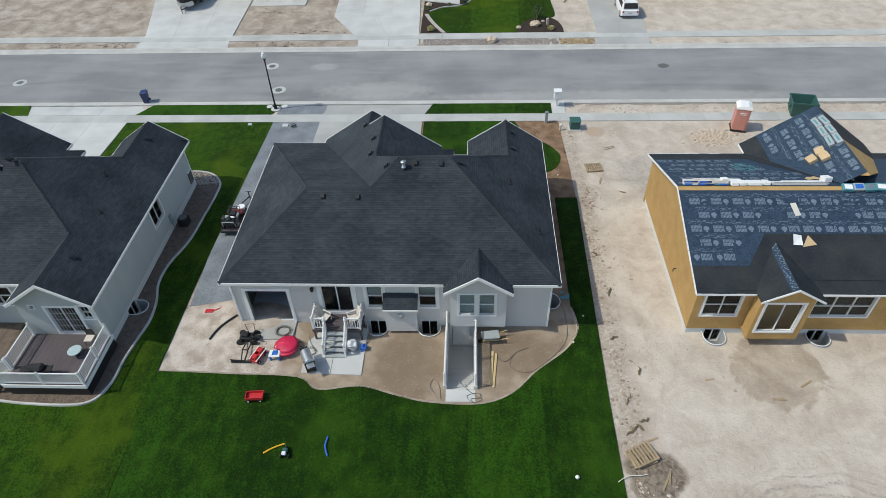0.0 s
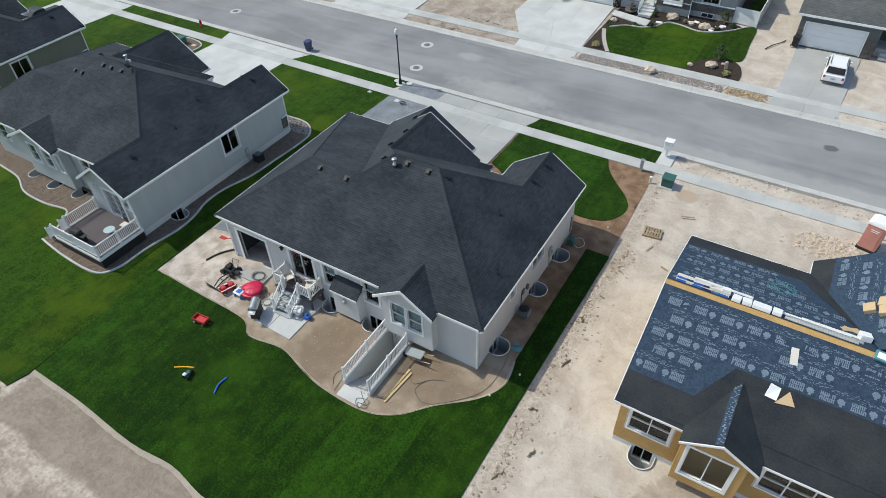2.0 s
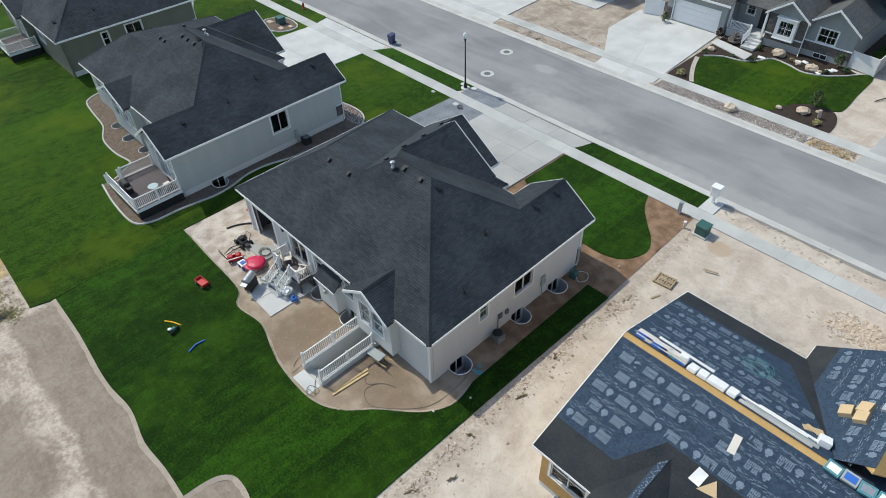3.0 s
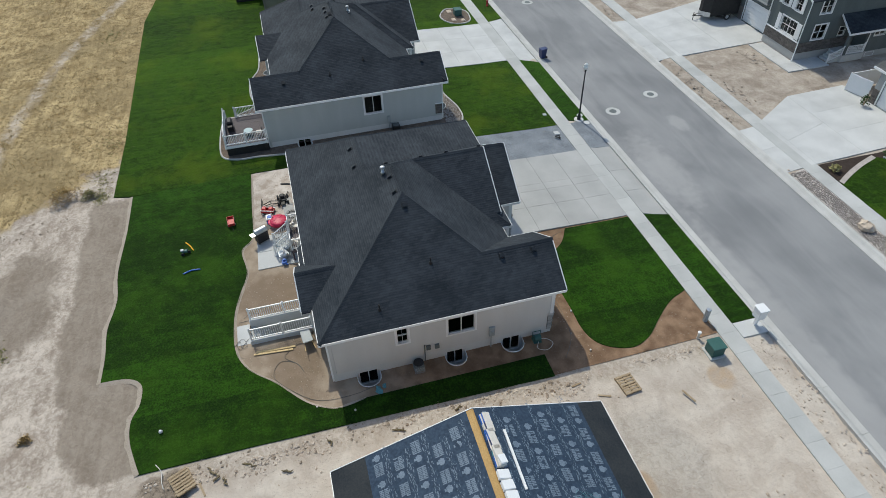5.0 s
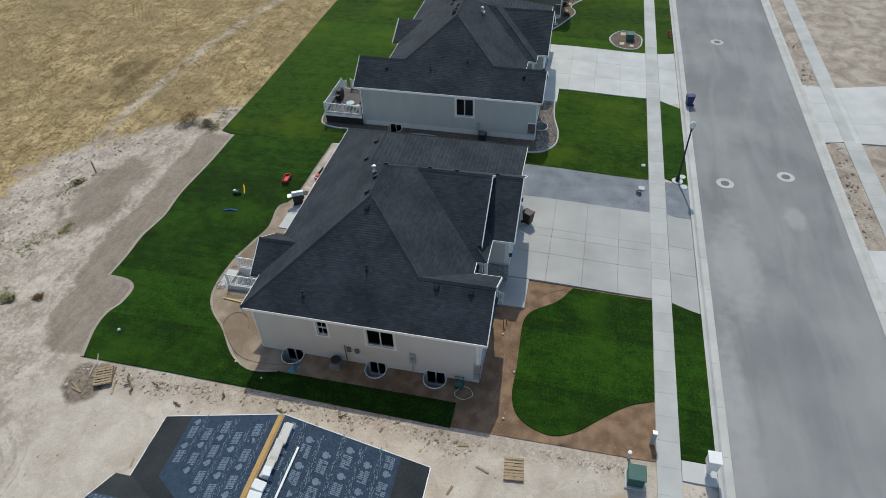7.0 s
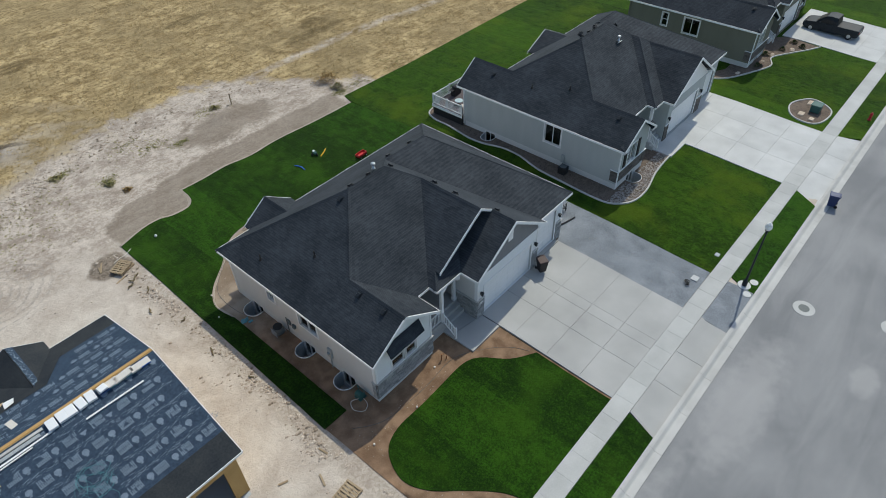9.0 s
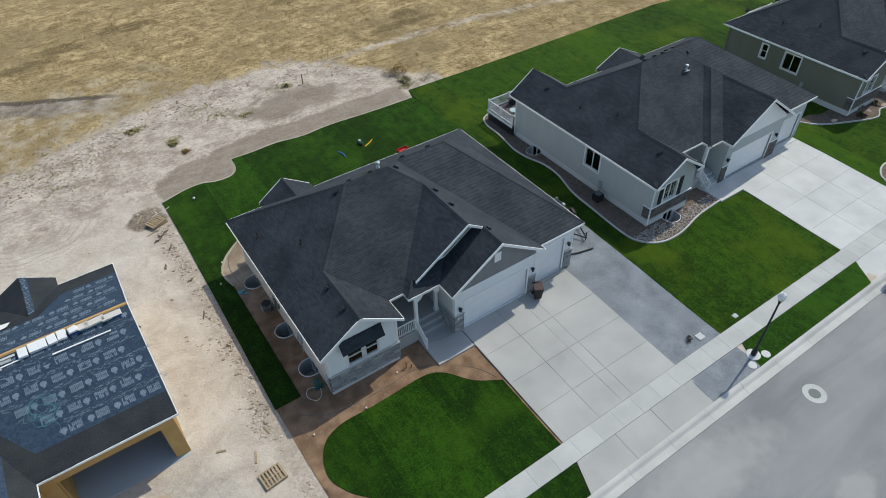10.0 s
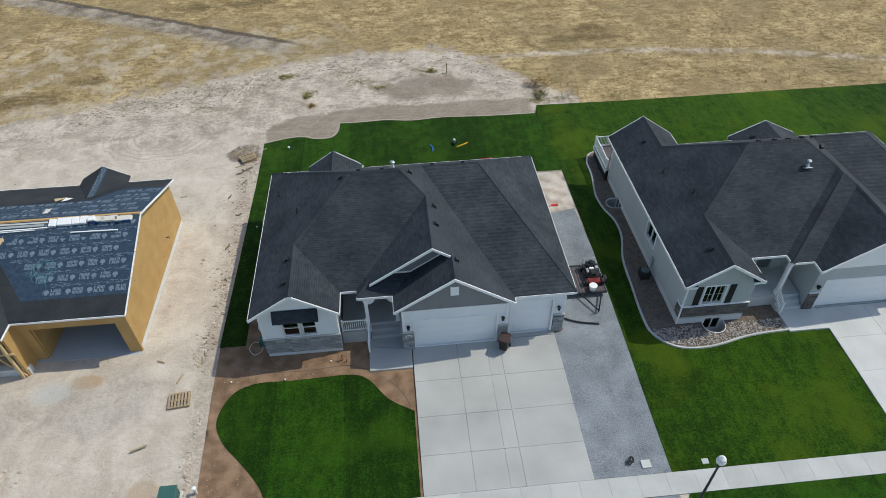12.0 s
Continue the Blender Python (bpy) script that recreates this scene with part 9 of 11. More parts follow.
tagged(part("foam_noodle", Geo().tube(smooth_line([(-7.25, 15.75, 0.29), (-7.3, 15.2, 0.3), (-7.1, 14.65, 0.29)], 6), 0.05, 8), M_BLUE, smooth=True), "blue foam noodle on the grass", "toy")
trike = thing("toy_tricycle", "small green and white toy on the grass", "toy")
part("body", Geo().box(-9.35, 14.55, 0.38, -9.1, 14.95, 0.55, c=0.04).tube([(-9.2, 14.95, 0.5), (-9.2, 15.0, 0.72)], 0.025, 6), M_GREEN, trike)
part("seat", Geo().box(-9.33, 14.5, 0.55, -9.12, 14.7, 0.64, c=0.03), M_VINYL, trike, "white seat")
for x, y in ((-9.42, 14.6), (-9.03, 14.6), (-9.22, 15.02)):
    part("wheel", Geo().tube([(x - 0.03, y, 0.36), (x + 0.03, y, 0.36)], 0.12, 12), M_DARK, trike)

# flat trailer with a small machine, on the gravel beside the house
trailer = thing("utility_trailer", "black flatbed utility trailer on the gravel", "trailer")
part("frame", Geo().box(-17.25, 31.0, 0.5, -14.4, 31.12, 0.62).box(-17.25, 33.5, 0.5, -14.4, 33.62, 0.62).box(-17.25, 31.12, 0.5, -17.15, 33.5, 0.6).box(-14.5, 31.12, 0.5, -14.4, 33.5, 0.6).tube([(-16.9, 33.6, 0.55), (-16.3, 35.1, 0.5)], 0.05, 6).tube([(-15.5, 33.6, 0.55), (-16.3, 35.1, 0.5)], 0.05, 6), M_BLACKMETAL, trailer)
for i in range(14):
    part("deck_board", Geo().box(-17.14 + 0.188 * i, 31.12, 0.56, -16.985 + 0.188 * i, 33.5, 0.6), M_DECKING, trailer)
for x in (-17.4, -14.25):
    part("wheel", Geo().tube([(x - 0.1, 32.4, 0.55), (x + 0.1, 32.4, 0.55)], 0.3, 16), M_DARK, trailer)
part("jack", Geo().tube([(-16.3, 35.05, 0.3), (-16.3, 35.05, 1.0)], 0.04, 6).tube([(-16.5, 35.05, 0.98), (-16.1, 35.05, 0.98)], 0.02, 6), M_BLACKMETAL, trailer)
machine = thing("engine_machine", "small black and red machine with pale engine parts", "machine")
part("body", Geo().box(-17.0, 31.75, 0.85, -16.15, 32.6, 1.05, c=0.05).box(-16.8, 32.1, 1.05, -16.35, 32.55, 1.32, c=0.06), M_DARK, machine)
part("engine", Geo().box(-16.95, 31.3, 0.85, -16.3, 31.75, 1.3, c=0.06).lathe(-16.62, 31.52, [(0.17, 1.3), (0.17, 1.42), (0.1, 1.47)], 12).box(-16.3, 31.4, 0.9, -16.05, 31.8, 1.1, c=0.04), M_BLACKMETAL, machine)
part("air_filter", Geo().box(-17.02, 31.8, 1.05, -16.8, 32.05, 1.28, c=0.03), M_GREYMETAL, machine, "pale grey filter housing")
part("muffler", Geo().tube([(-16.25, 31.95, 1.16), (-16.25, 32.35, 1.16)], 0.085, 10), M_STEEL, machine, "dull silver muffler")
part("fuel_tank", Geo().box(-16.72, 31.82, 1.05, -16.4, 32.02, 1.22, c=0.04), M_VINYL, machine, "off white fuel tank")
part("cowl", Geo().box(-16.95, 32.6, 0.72, -16.1, 33.05, 0.98, c=0.05), M_DARKRED, machine, "dark red cowl")
part("guard", Geo().tube([(-17.05, 31.25, 0.9), (-17.0, 31.15, 1.35), (-16.2, 31.15, 1.35), (-16.15, 31.25, 0.9)], 0.03, 6), M_GREYMETAL, machine, "pale tubular guard")
for x, y in ((-17.1, 31.5), (-16.0, 31.5), (-17.1, 32.85), (-16.0, 32.85)):
    w = part("wheel", Geo().tube([(x - 0.09, y, 0.83), (x + 0.09, y, 0.83)], 0.23, 14), M_DARK, machine)
    part("hub", Geo().tube([(x - 0.1, y, 0.83), (x + 0.1, y, 0.83)], 0.07, 8), M_GREYMETAL, w)
part("handlebar", Geo().tube([(-16.95, 32.5, 1.05), (-16.95, 32.75, 1.45), (-16.85, 32.95, 1.5)], 0.022, 6).tube([(-16.2, 32.5, 1.05), (-16.2, 32.75, 1.45), (-16.3, 32.95, 1.5)], 0.022, 6).tube([(-16.95, 32.75, 1.45), (-16.2, 32.75, 1.45)], 0.02, 6), M_BLACKMETAL, machine, "black lever bars")
tagged(part("bucket", Geo().lathe(-16.35, 33.33, [(0.2, 0.6), (0.25, 0.95), (0.27, 0.95), (0.27, 1.0), (0.25, 1.01)], 18), M_WHITE), "white lidded bucket on the trailer", "bucket")

# ---- front ----
def wheeled_bin(at, label, mat, lid_mat=None):
    b = thing("wheeled_bin", label, "bin", at=at)
    part("body", Geo().tube_rings([[(-0.22, -0.24, 0.06), (0.22, -0.24, 0.06), (0.22, 0.24, 0.06), (-0.22, 0.24, 0.06)], [(-0.29, -0.33, 0.95), (0.29, -0.33, 0.95), (0.29, 0.33, 0.95), (-0.29, 0.33, 0.95)]]), mat, b)
    part("lid", Geo().box(-0.32, -0.36, 0.95, 0.32, 0.38, 1.03, c=0.03).box(-0.22, 0.3, 1.0, 0.22, 0.4, 1.06, c=0.02), lid_mat or mat, b)
    for s in (-1, 1):
        part("wheel", Geo().tube([(s * 0.24, 0.3, 0.12), (s * 0.3, 0.3, 0.12)], 0.12, 14), M_DARK, b)
    return b


wheeled_bin(pose(-9.8, 37.35, 0.41, 0, 0, 150), "black wheeled bin with a maroon lid before the garage", surface("dark brown plastic", (0.012, 0.011, 0.011), (0.028, 0.025, 0.025), 2, 20, 0.5, 0.1), surface("dark maroon plastic", (0.045, 0.026, 0.026), (0.08, 0.05, 0.05), 2, 20, 0.5, 0.1))
wheeled_bin(pose(-29.85, 49.75, -0.1, 0, 0, 12), "navy blue wheeled bin standing in the gutter", M_NAVY)
wheeled_bin(pose(12.75, 73.0, 0.12, 0, 0, 170), "black wheeled bin before a slate grey house", M_DARK)

lamp = thing("street_lamp", "black street lamp post with a white acorn globe", "street lamp")
part("pad", Geo().lathe(-17.45, 48.15, [(0.42, -0.05), (0.42, 0.09), (0.38, 0.1)], 20), M_CONC, lamp, "round concrete pad")
part("pole", Geo().lathe(-17.45, 48.15, [(0.16, 0.1), (0.16, 0.4), (0.12, 0.5), (0.085, 0.62), (0.075, 0.7), (0.05, 4.55), (0.075, 4.62), (0.075, 4.68), (0.05, 4.75), (0.14, 4.82), (0.14, 4.86)], 14), M_BLACKMETAL, lamp, "", True)
part("globe", Geo().lathe(-17.45, 48.15, [(0.12, 4.86), (0.2, 5.0), (0.22, 5.12), (0.19, 5.22), (0.16, 5.25)], 18), M_GLOBE, lamp, "white acorn globe", True)
part("cap", Geo().lathe(-17.45, 48.15, [(0.19, 5.25), (0.15, 5.33), (0.05, 5.4), (0.01, 5.46)], 18), M_GLOBE, lamp, "", True)


def lid(x, y, z, r, label, name="manhole_cover"):
    t = thing(name, label, "manhole", "round covers in the road")
    part("collar", Geo().lathe(x, y, [(r, z - 0.05), (r, z + 0.012), (r * 0.62, z + 0.014)], 28), M_WALK, t, "pale concrete collar")
    part("cover", Geo().lathe(x, y, [(r * 0.5, z), (r * 0.5, z + 0.02), (r * 0.46, z + 0.022)], 24), M_CASE, t, "iron cover")


lid(-18.05, 51.8, street_height(0, 51.8), 0.66, "iron manhole cover in a pale collar in the street")
lid(-19.75, 56.5, street_height(0, 56.5), 0.66, "iron manhole cover in a pale collar near mid street")
lid(-43.9, 53.5, street_height(0, 53.5), 0.66, "distant iron manhole cover in the street")
for i, (x, y, label) in enumerate(((-18.1, 48.55, "round pale meter lid in the grass"), (-16.75, 48.6, "round grey meter lid in the gravel"))):
    tagged(part("meter_lid", Geo().lathe(x, y, [(0.27, 0.0), (0.27, 0.075), (0.22, 0.085)], 18), M_CONC), label, "meter lid", "meter lids by the lamp")
tagged(part("valve_box", Geo().box(-16.25, 45.2, 0.0, -15.75, 45.65, 0.1, c=0.01), M_CONC), "square pale valve box lid in the gravel", "valve box")
tagged(part("valve_box", Geo().box(-19.3, 45.45, 0.0, -18.95, 45.75, 0.1, c=0.01), M_STUCCO2), "small square valve lid in the lawn", "valve box")
stone_post = thing("coiled_cable", "small black tangle of cable on the gravel", "cable")
part("cable", Geo().tube(smooth_line([(-15.2 + 0.18 * math.cos(k * 1.3) , 45.2 + 0.2 * math.sin(k * 1.7), 0.1 + 0.02 * k) for k in range(10)], 4), 0.03, 6), M_DARK, stone_post, "", True)

box = thing("utility_box", "green steel transformer box on the dirt", "utility box")
part("case", Geo().box(8.15, 44.5, 0.1, 8.95, 45.3, 0.78, c=0.04), M_GREEN, box)
part("lid", Geo().box(8.1, 44.45, 0.78, 9.0, 45.35, 0.85, c=0.04), M_GREEN, box)
part("pad", Geo().box(8.05, 44.4, -0.05, 9.05, 45.4, 0.1, c=0.02), M_WALK, box, "concrete pad")
mail = thing("mailbox_cabinet", "pale grey cluster mailbox on a pedestal", "mailbox")
part("cabinet", Geo().box(7.1, 48.2, 0.75, 7.7, 48.75, 1.5, c=0.03), M_VINYL, mail)
part("hood", Geo().box(7.05, 48.15, 1.5, 7.75, 48.8, 1.55, c=0.02), M_VINYL, mail)
part("pedestal", Geo().box(7.32, 48.38, 0.05, 7.48, 48.56, 0.75), M_VINYL, mail)
for i in range(4):
    part("mail_door", Geo().box(7.14 + 0.28 * (i % 2), 48.185, 0.82 + 0.33 * (i // 2), 7.38 + 0.28 * (i % 2), 48.2, 1.12 + 0.33 * (i // 2), c=0.004), M_VINYL, mail)
ped = thing("telecom_pedestal", "square grey telecom pedestal by the pavement", "utility post")
part("post", Geo().box(6.15, 45.65, 0.0, 6.38, 45.88, 1.0, c=0.015), M_GREYMETAL, ped)
part("cap", Geo().box(6.13, 45.63, 1.0, 6.4, 45.9, 1.06, c=0.02), M_STEEL, ped)
riser = thing("standpipe", "short tan standpipe with a pale cap in the soil", "pipe")
part("pipe", Geo().lathe(7.35, 44.6, [(0.08, 0.0), (0.08, 0.5)], 12), M_TAN, riser)
part("cap", Geo().lathe(7.35, 44.6, [(0.11, 0.5), (0.11, 0.58), (0.05, 0.6)], 12), M_VINYL, riser)
for i, (x, y) in enumerate(((3.35, 38.15), (6.5, 38.0), (5.85, 22.0), (6.65, 24.0), (0.7, 37.1))):
    tagged(part("sprinkler_head", Geo().lathe(x, y, [(0.05, 0.2), (0.06, 0.3), (0.03, 0.32)], 10), M_TAN), "small pale sprinkler riser in the soil", "sprinkler", "sprinkler risers")
bibs = thing("yard_hydrant", "thin rusty yard tap by the front corner", "tap")
part("pipe", Geo().tube([(0.02, 37.05, 0.2), (0.02, 37.05, 0.75), (-0.12, 37.1, 0.7)], 0.03, 6).tube([(-0.25, 37.2, 0.2), (-0.25, 37.2, 0.5)], 0.03, 6), surface("rust", (0.20, 0.08, 0.035), (0.34, 0.15, 0.07), 4, 20, 0.8, 0.3), bibs)


def pallet(at, label):
    p = thing("pallet", label, "pallet", "wooden pallets on the dirt", at)
    for i in range(3):
        part("bearer", Geo().box(-0.6, -0.5 + 0.455 * i, 0.02, 0.6, -0.41 + 0.455 * i, 0.12), M_PALLET, p)
    for i in range(7):
        part("slat", Geo().box(-0.6 + 0.182 * i, -0.5, 0.12, -0.49 + 0.182 * i, 0.5, 0.14), M_PALLET, p)
    for i in range(3):
        part("slat", Geo().box(-0.6 + 0.545 * i, -0.5, 0.0, -0.49 + 0.545 * i, 0.5, 0.02), M_PALLET, p)
    return p


for m, label in ((pose(8.35, 14.95, 0.2, 0, 0, 18), "weathered pallet at the foot of a stack"), (pose(8.42, 14.98, 0.35, 0, 2, 26), "weathered pallet lying on another"), (pose(9.3, 38.95, 0.2, 0, 0, 6), "weathered pallet half sunk in dirt")):
    pallet(m, label)
for i, (x, y, a, ln) in enumerate(((9.3, 13.7, 60, 1.0), (9.5, 13.9, 75, 0.7), (9.0, 15.9, 20, 0.8), (9.6, 37.4, 70, 0.7), (10.9, 41.8, 20, 0.9), (12.9, 19.6, 10, 0.5), (16.2, 18.4, 0, 0.7), (17.9, 19.4, 30, 0.8), (8.5, 36.2, 100, 0.6), (11.0, 36.0, 160, 0.5))):
    tagged(part("scrap_board", Geo().box(-ln / 2, -0.05, 0, ln / 2, 0.05, 0.035, pose(x, y, 0.2, 2, 1, a)), M_PALLET), "scrap of weathered board on the dirt", "scrap wood", "scrap boards")

loo = thing("portable_toilet", "faded salmon portable toilet with a pale roof", "portable toilet", at=pose(21.85, 44.75, 0.02, 0, 0, -14))
part("base", Geo().box(-0.6, -0.6, 0, 0.6, 0.6, 0.15, c=0.03), M_DARK, loo)
part("cabin", Geo().box(-0.55, -0.55, 0.15, 0.55, 0.55, 2.05, c=0.04), M_SALMON, loo)
part("door", Geo().box(-0.4, -0.585, 0.2, 0.4, -0.55, 1.95, c=0.01), M_SALMON, loo)
part("roof", Geo().tube_rings([[(-0.6, -0.6, 2.05), (0.6, -0.6, 2.05), (0.6, 0.6, 2.05), (-0.6, 0.6, 2.05)], [(-0.58, -0.58, 2.15), (0.58, -0.58, 2.15), (0.58, 0.58, 2.15), (-0.58, 0.58, 2.15)], [(-0.3, -0.5, 2.3), (0.3, -0.5, 2.3), (0.3, 0.5, 2.3), (-0.3, 0.5, 2.3)]]), M_WHITE, loo, "pale translucent roof")
part("sign_bars", Geo().box(-0.25, -0.6, 1.7, 0.25, -0.587, 1.76).box(-0.2, -0.6, 1.58, 0.2, -0.587, 1.63), M_WHITE, loo, "white bars")
skip = thing("dumpster", "dark green open steel dumpster at the kerb", "dumpster", at=pose(27.6, 46.9, 0.06, 0, 0, -10))
part("shell", Geo().tube_rings([[(-0.8, -0.6, 0.1), (0.8, -0.6, 0.1), (0.8, 0.6, 0.1), (-0.8, 0.6, 0.1)], [(-1.0, -0.8, 1.4), (1.0, -0.8, 1.4), (1.0, 0.8, 1.4), (-1.0, 0.8, 1.4)], [(-0.95, -0.75, 1.4), (0.95, -0.75, 1.4), (0.95, 0.75, 1.4), (-0.95, 0.75, 1.4)], [(-0.76, -0.56, 0.2), (0.76, -0.56, 0.2), (0.76, 0.56, 0.2), (-0.76, 0.56, 0.2)]]), M_GREEN, skip)
part("rib", Geo().box(-1.02, -0.86, 1.3, 1.02, -0.8, 1.42).box(-1.02, 0.8, 1.3, 1.02, 0.86, 1.42).box(-1.08, -0.3, 0.7, -0.95, 0.3, 0.9), M_GREEN, skip)

# ---- on the unfinished roof ----
def roof_pose(x, y, turn=0.0):
    """Stands a thing on the felt, square to the slope."""
    front = y > ORY
    z = (front_z(y) if front else back_z(y)) + 0.03
    return Matrix.Translation((x, y, z)) @ Matrix.Rotation(math.atan(K) * (-1 if front else 1), 4, "X") @ Matrix.Rotation(radians(turn), 4, "Z")


tagged(part("ridge_board", Geo().slab(up([(OX0 + 0.05, 28.63, back_z(28.63) + 0.03), (OX1 - 3, 28.63, back_z(28.63) + 0.03), (OX1 - 3, 28.88, back_z(28.88) + 0.03), (OX0 + 0.05, 28.88, back_z(28.88) + 0.03)]), 0.02), M_OSB, osb), "bare strand board strip along the ridge")
rng = random.Random(12)
x = 12.9
while x < 17.6:
    white = x > 15.1
    for k in range(1 if white else 2):
        m = roof_pose(x + rng.uniform(-0.04, 0.04), 29.22 + rng.uniform(-0.05, 0.05) + 0.06 * k, rng.uniform(-4, 4)) @ Matrix.Translation((0, 0, 0.132 * k))
        b = thing("shingle_bundle", "white wrapped box standing on the roof ridge" if white else "grey bundle of shingles with teal printed sides", "shingle bundle", "bundles along the ridge", m)
        w, d, h = (0.21, 0.26, 0.2) if white else (0.49, 0.17, 0.13)
        part("wrapper", Geo().box(-w, -d, 0, w, d, h, c=0.02), M_WHITE if white else M_TAN, b)
        if not white:
            for side in (-1, 1):
                e = side * (d + 0.003)
                part("label_bar", Geo().box(-w + 0.02, e - 0.003, 0.012, 0.0, e + 0.003, h - 0.012), rng.choice((M_TEAL, M_BLUE, M_TEAL, M_TAN)), b, "printed side")
                part("label_bar", Geo().box(0.0, e - 0.003, 0.012, w - 0.02, e + 0.003, h - 0.012), rng.choice((M_NAVY, M_BLUE, M_TEAL, M_TAN)), b, "printed side")
    x += 0.46 if white else 0.8
tagged(part("carton", Geo().box(-0.2, -0.16, 0, 0.2, 0.16, 0.12, roof_pose(14.75, 29.25, 8) @ Matrix.Translation((0, 0, 0.266)), 0.012), M_WHITE), "white box lying on shingle bundles", "carton", "cartons on the roof")
for i, (x0, x1, y, w, mat) in enumerate(((13.2, 16.0, 29.95, 0.045, M_WHITE), (17.5, 20.6, 29.12, 0.07, M_KERB), (17.7, 20.8, 29.3, 0.09, M_GREYMETAL), (17.3, 20.3, 29.5, 0.045, M_WHITE), (18.2, 20.9, 29.62, 0.035, M_WHITE))):
    m = roof_pose((x0 + x1) / 2, y, -1.0 + 0.5 * i)
    tagged(part("drip_edge", Geo().box(-(x1 - x0) / 2, -w, 0, (x1 - x0) / 2, w, 0.05, m).box(-(x1 - x0) / 2, w - 0.012, 0, (x1 - x0) / 2, w, 0.09, m), mat), "long pale metal drip edge on the felt", "metal strip", "drip edges on the roof")
for x, y, a in ((18.35, 27.4, 8), (21.5, 30.2, 70), (20.9, 30.7, 40)):
    tagged(part("offcut_board", Geo().box(-0.16, -0.42, 0, 0.16, 0.42, 0.02, roof_pose(x, y, a)), M_TAN), "pale grey offcut board lying on the roof", "offcut", "offcuts on the roof")
tagged(part("felt_scrap", Geo().add([roof_pose(18.1, 25.5, 0) @ Vector(p) for p in ((-0.4, -0.3, 0.03), (0.1, -0.35, 0.06), (0.15, 0.3, 0.03), (-0.3, 0.35, 0.1))], [(0, 1, 2, 3)]), M_VINYL), "crumpled white scrap on the black felt", "scrap")
tagged(part("offcut_board", Geo().add([roof_pose(18.5, 25.4, 0) @ Vector(p) for p in ((-0.35, -0.35, 0.04), (0.45, -0.2, 0.04), (0.1, 0.4, 0.04), (-0.35, -0.35, 0.06), (0.45, -0.2, 0.06), (0.1, 0.4, 0.06))], [(0, 2, 1), (3, 4, 5), (0, 1, 4, 3), (1, 2, 5, 4), (2, 0, 3, 5)]), M_BOARD), "three cornered tan offcut on the felt", "offcut")
for dx, dy, a in ((20.95, 32.0, 8), (21.5, 31.75, 2), (21.45, 32.35, -6)):
    m = Matrix.Translation((dx, dy, wing_z(dx) + 0.02)) @ Matrix.Rotation(-math.atan(WK), 4, "Y") @ Matrix.Rotation(radians(a), 4, "Z")
    tagged(part("carton", Geo().box(-0.26, -0.3, 0, 0.26, 0.3, 0.22, m, 0.01), M_BOARD), "tan cardboard carton on the blue felt", "carton", "cartons on the roof")
for i in range(3):
    for k in range(2):
        m = Matrix.Translation((22.42 - 0.36 * k, 32.75 + 1.02 * i + 0.1 * k, wing_z(22.42 - 0.36 * k) + 0.03)) @ Matrix.Rotation(-math.atan(WK), 4, "Y") @ Matrix.Rotation(radians(90 + 3 * (i - k)), 4, "Z")
        b = thing("shingle_bundle", "grey wrapped bundle of shingles on the garage roof ridge", "shingle bundle", "bundles along the ridge", m)
        w = part("wrapper", Geo().box(-0.49, -0.17, 0, 0.49, 0.17, 0.16, c=0.015), M_GREYMETAL, b)
        part("label_bar", Geo().box(-0.49, -0.174, 0.02, 0.49, -0.17, 0.13).box(-0.3, -0.05, 0.16, 0.3, 0.05, 0.164), M_TEAL, b, "teal printed side")
for i in range(5):
    m = Matrix.Translation((21.55 + 0.62 * i, 28.72 + 0.03 * (i % 2), back_z(28.72) + 0.06)) @ Matrix.Rotation(math.atan(K), 4, "X") @ Matrix.Rotation(radians(4 * (i % 3) - 4), 4, "Z")
    b = thing("shingle_bundle", "teal printed bundle of shingles on the bare ridge", "shingle bundle", "bundles along the ridge", m)
    part("wrapper", Geo().box(-0.3, -0.24, 0, 0.3, 0.24, 0.2, c=0.02), (M_TEAL, M_GREYMETAL, M_TEAL)[i % 3], b)
    part("label_bar", Geo().box(-0.22, -0.15, 0.2, 0.22, 0.15, 0.205), (M_WHITE, M_BLUE, M_STEEL)[i % 3], b)
tagged(part("carton", Geo().box(-0.24, -0.24, 0, 0.24, 0.24, 0.3, roof_pose(20.85, 29.75, 12), 0.012), M_WHITE), "white cardboard box beside the roof ridge", "carton", "cartons on the roof")
tagged(part("offcut_board", Geo().box(-0.42, -0.16, 0, 0.42, 0.16, 0.03, roof_pose(20.3, 30.25, 30)).box(-0.38, -0.14, 0.03, 0.4, 0.14, 0.05, roof_pose(20.36, 30.2, -12)), M_BOARD), "flattened tan cardboard on the roof", "offcut", "offcuts on the roof")

rng = random.Random(41)
pts = []
for i in range(46):
    a, r = i * 1.15, 0.15 + 0.75 * rng.random()
    px, py = 17.15 + r * 1.1 * math.cos(a), 32.35 + r * math.sin(a)
    pts.append((px, py, max(front_z(py), wing_z(px)) + 0.05))
for px, py in ((17.0, 33.0), (16.75, 33.4), (16.9, 33.8), (16.5, 34.1)):
    pts.append((px, py, max(front_z(py), wing_z(px)) + 0.05))
tagged(part("rope", Geo().tube(smooth_line(pts, 4), 0.006, 5), M_TEAL), "tangled teal rope lying on the felt", "rope")

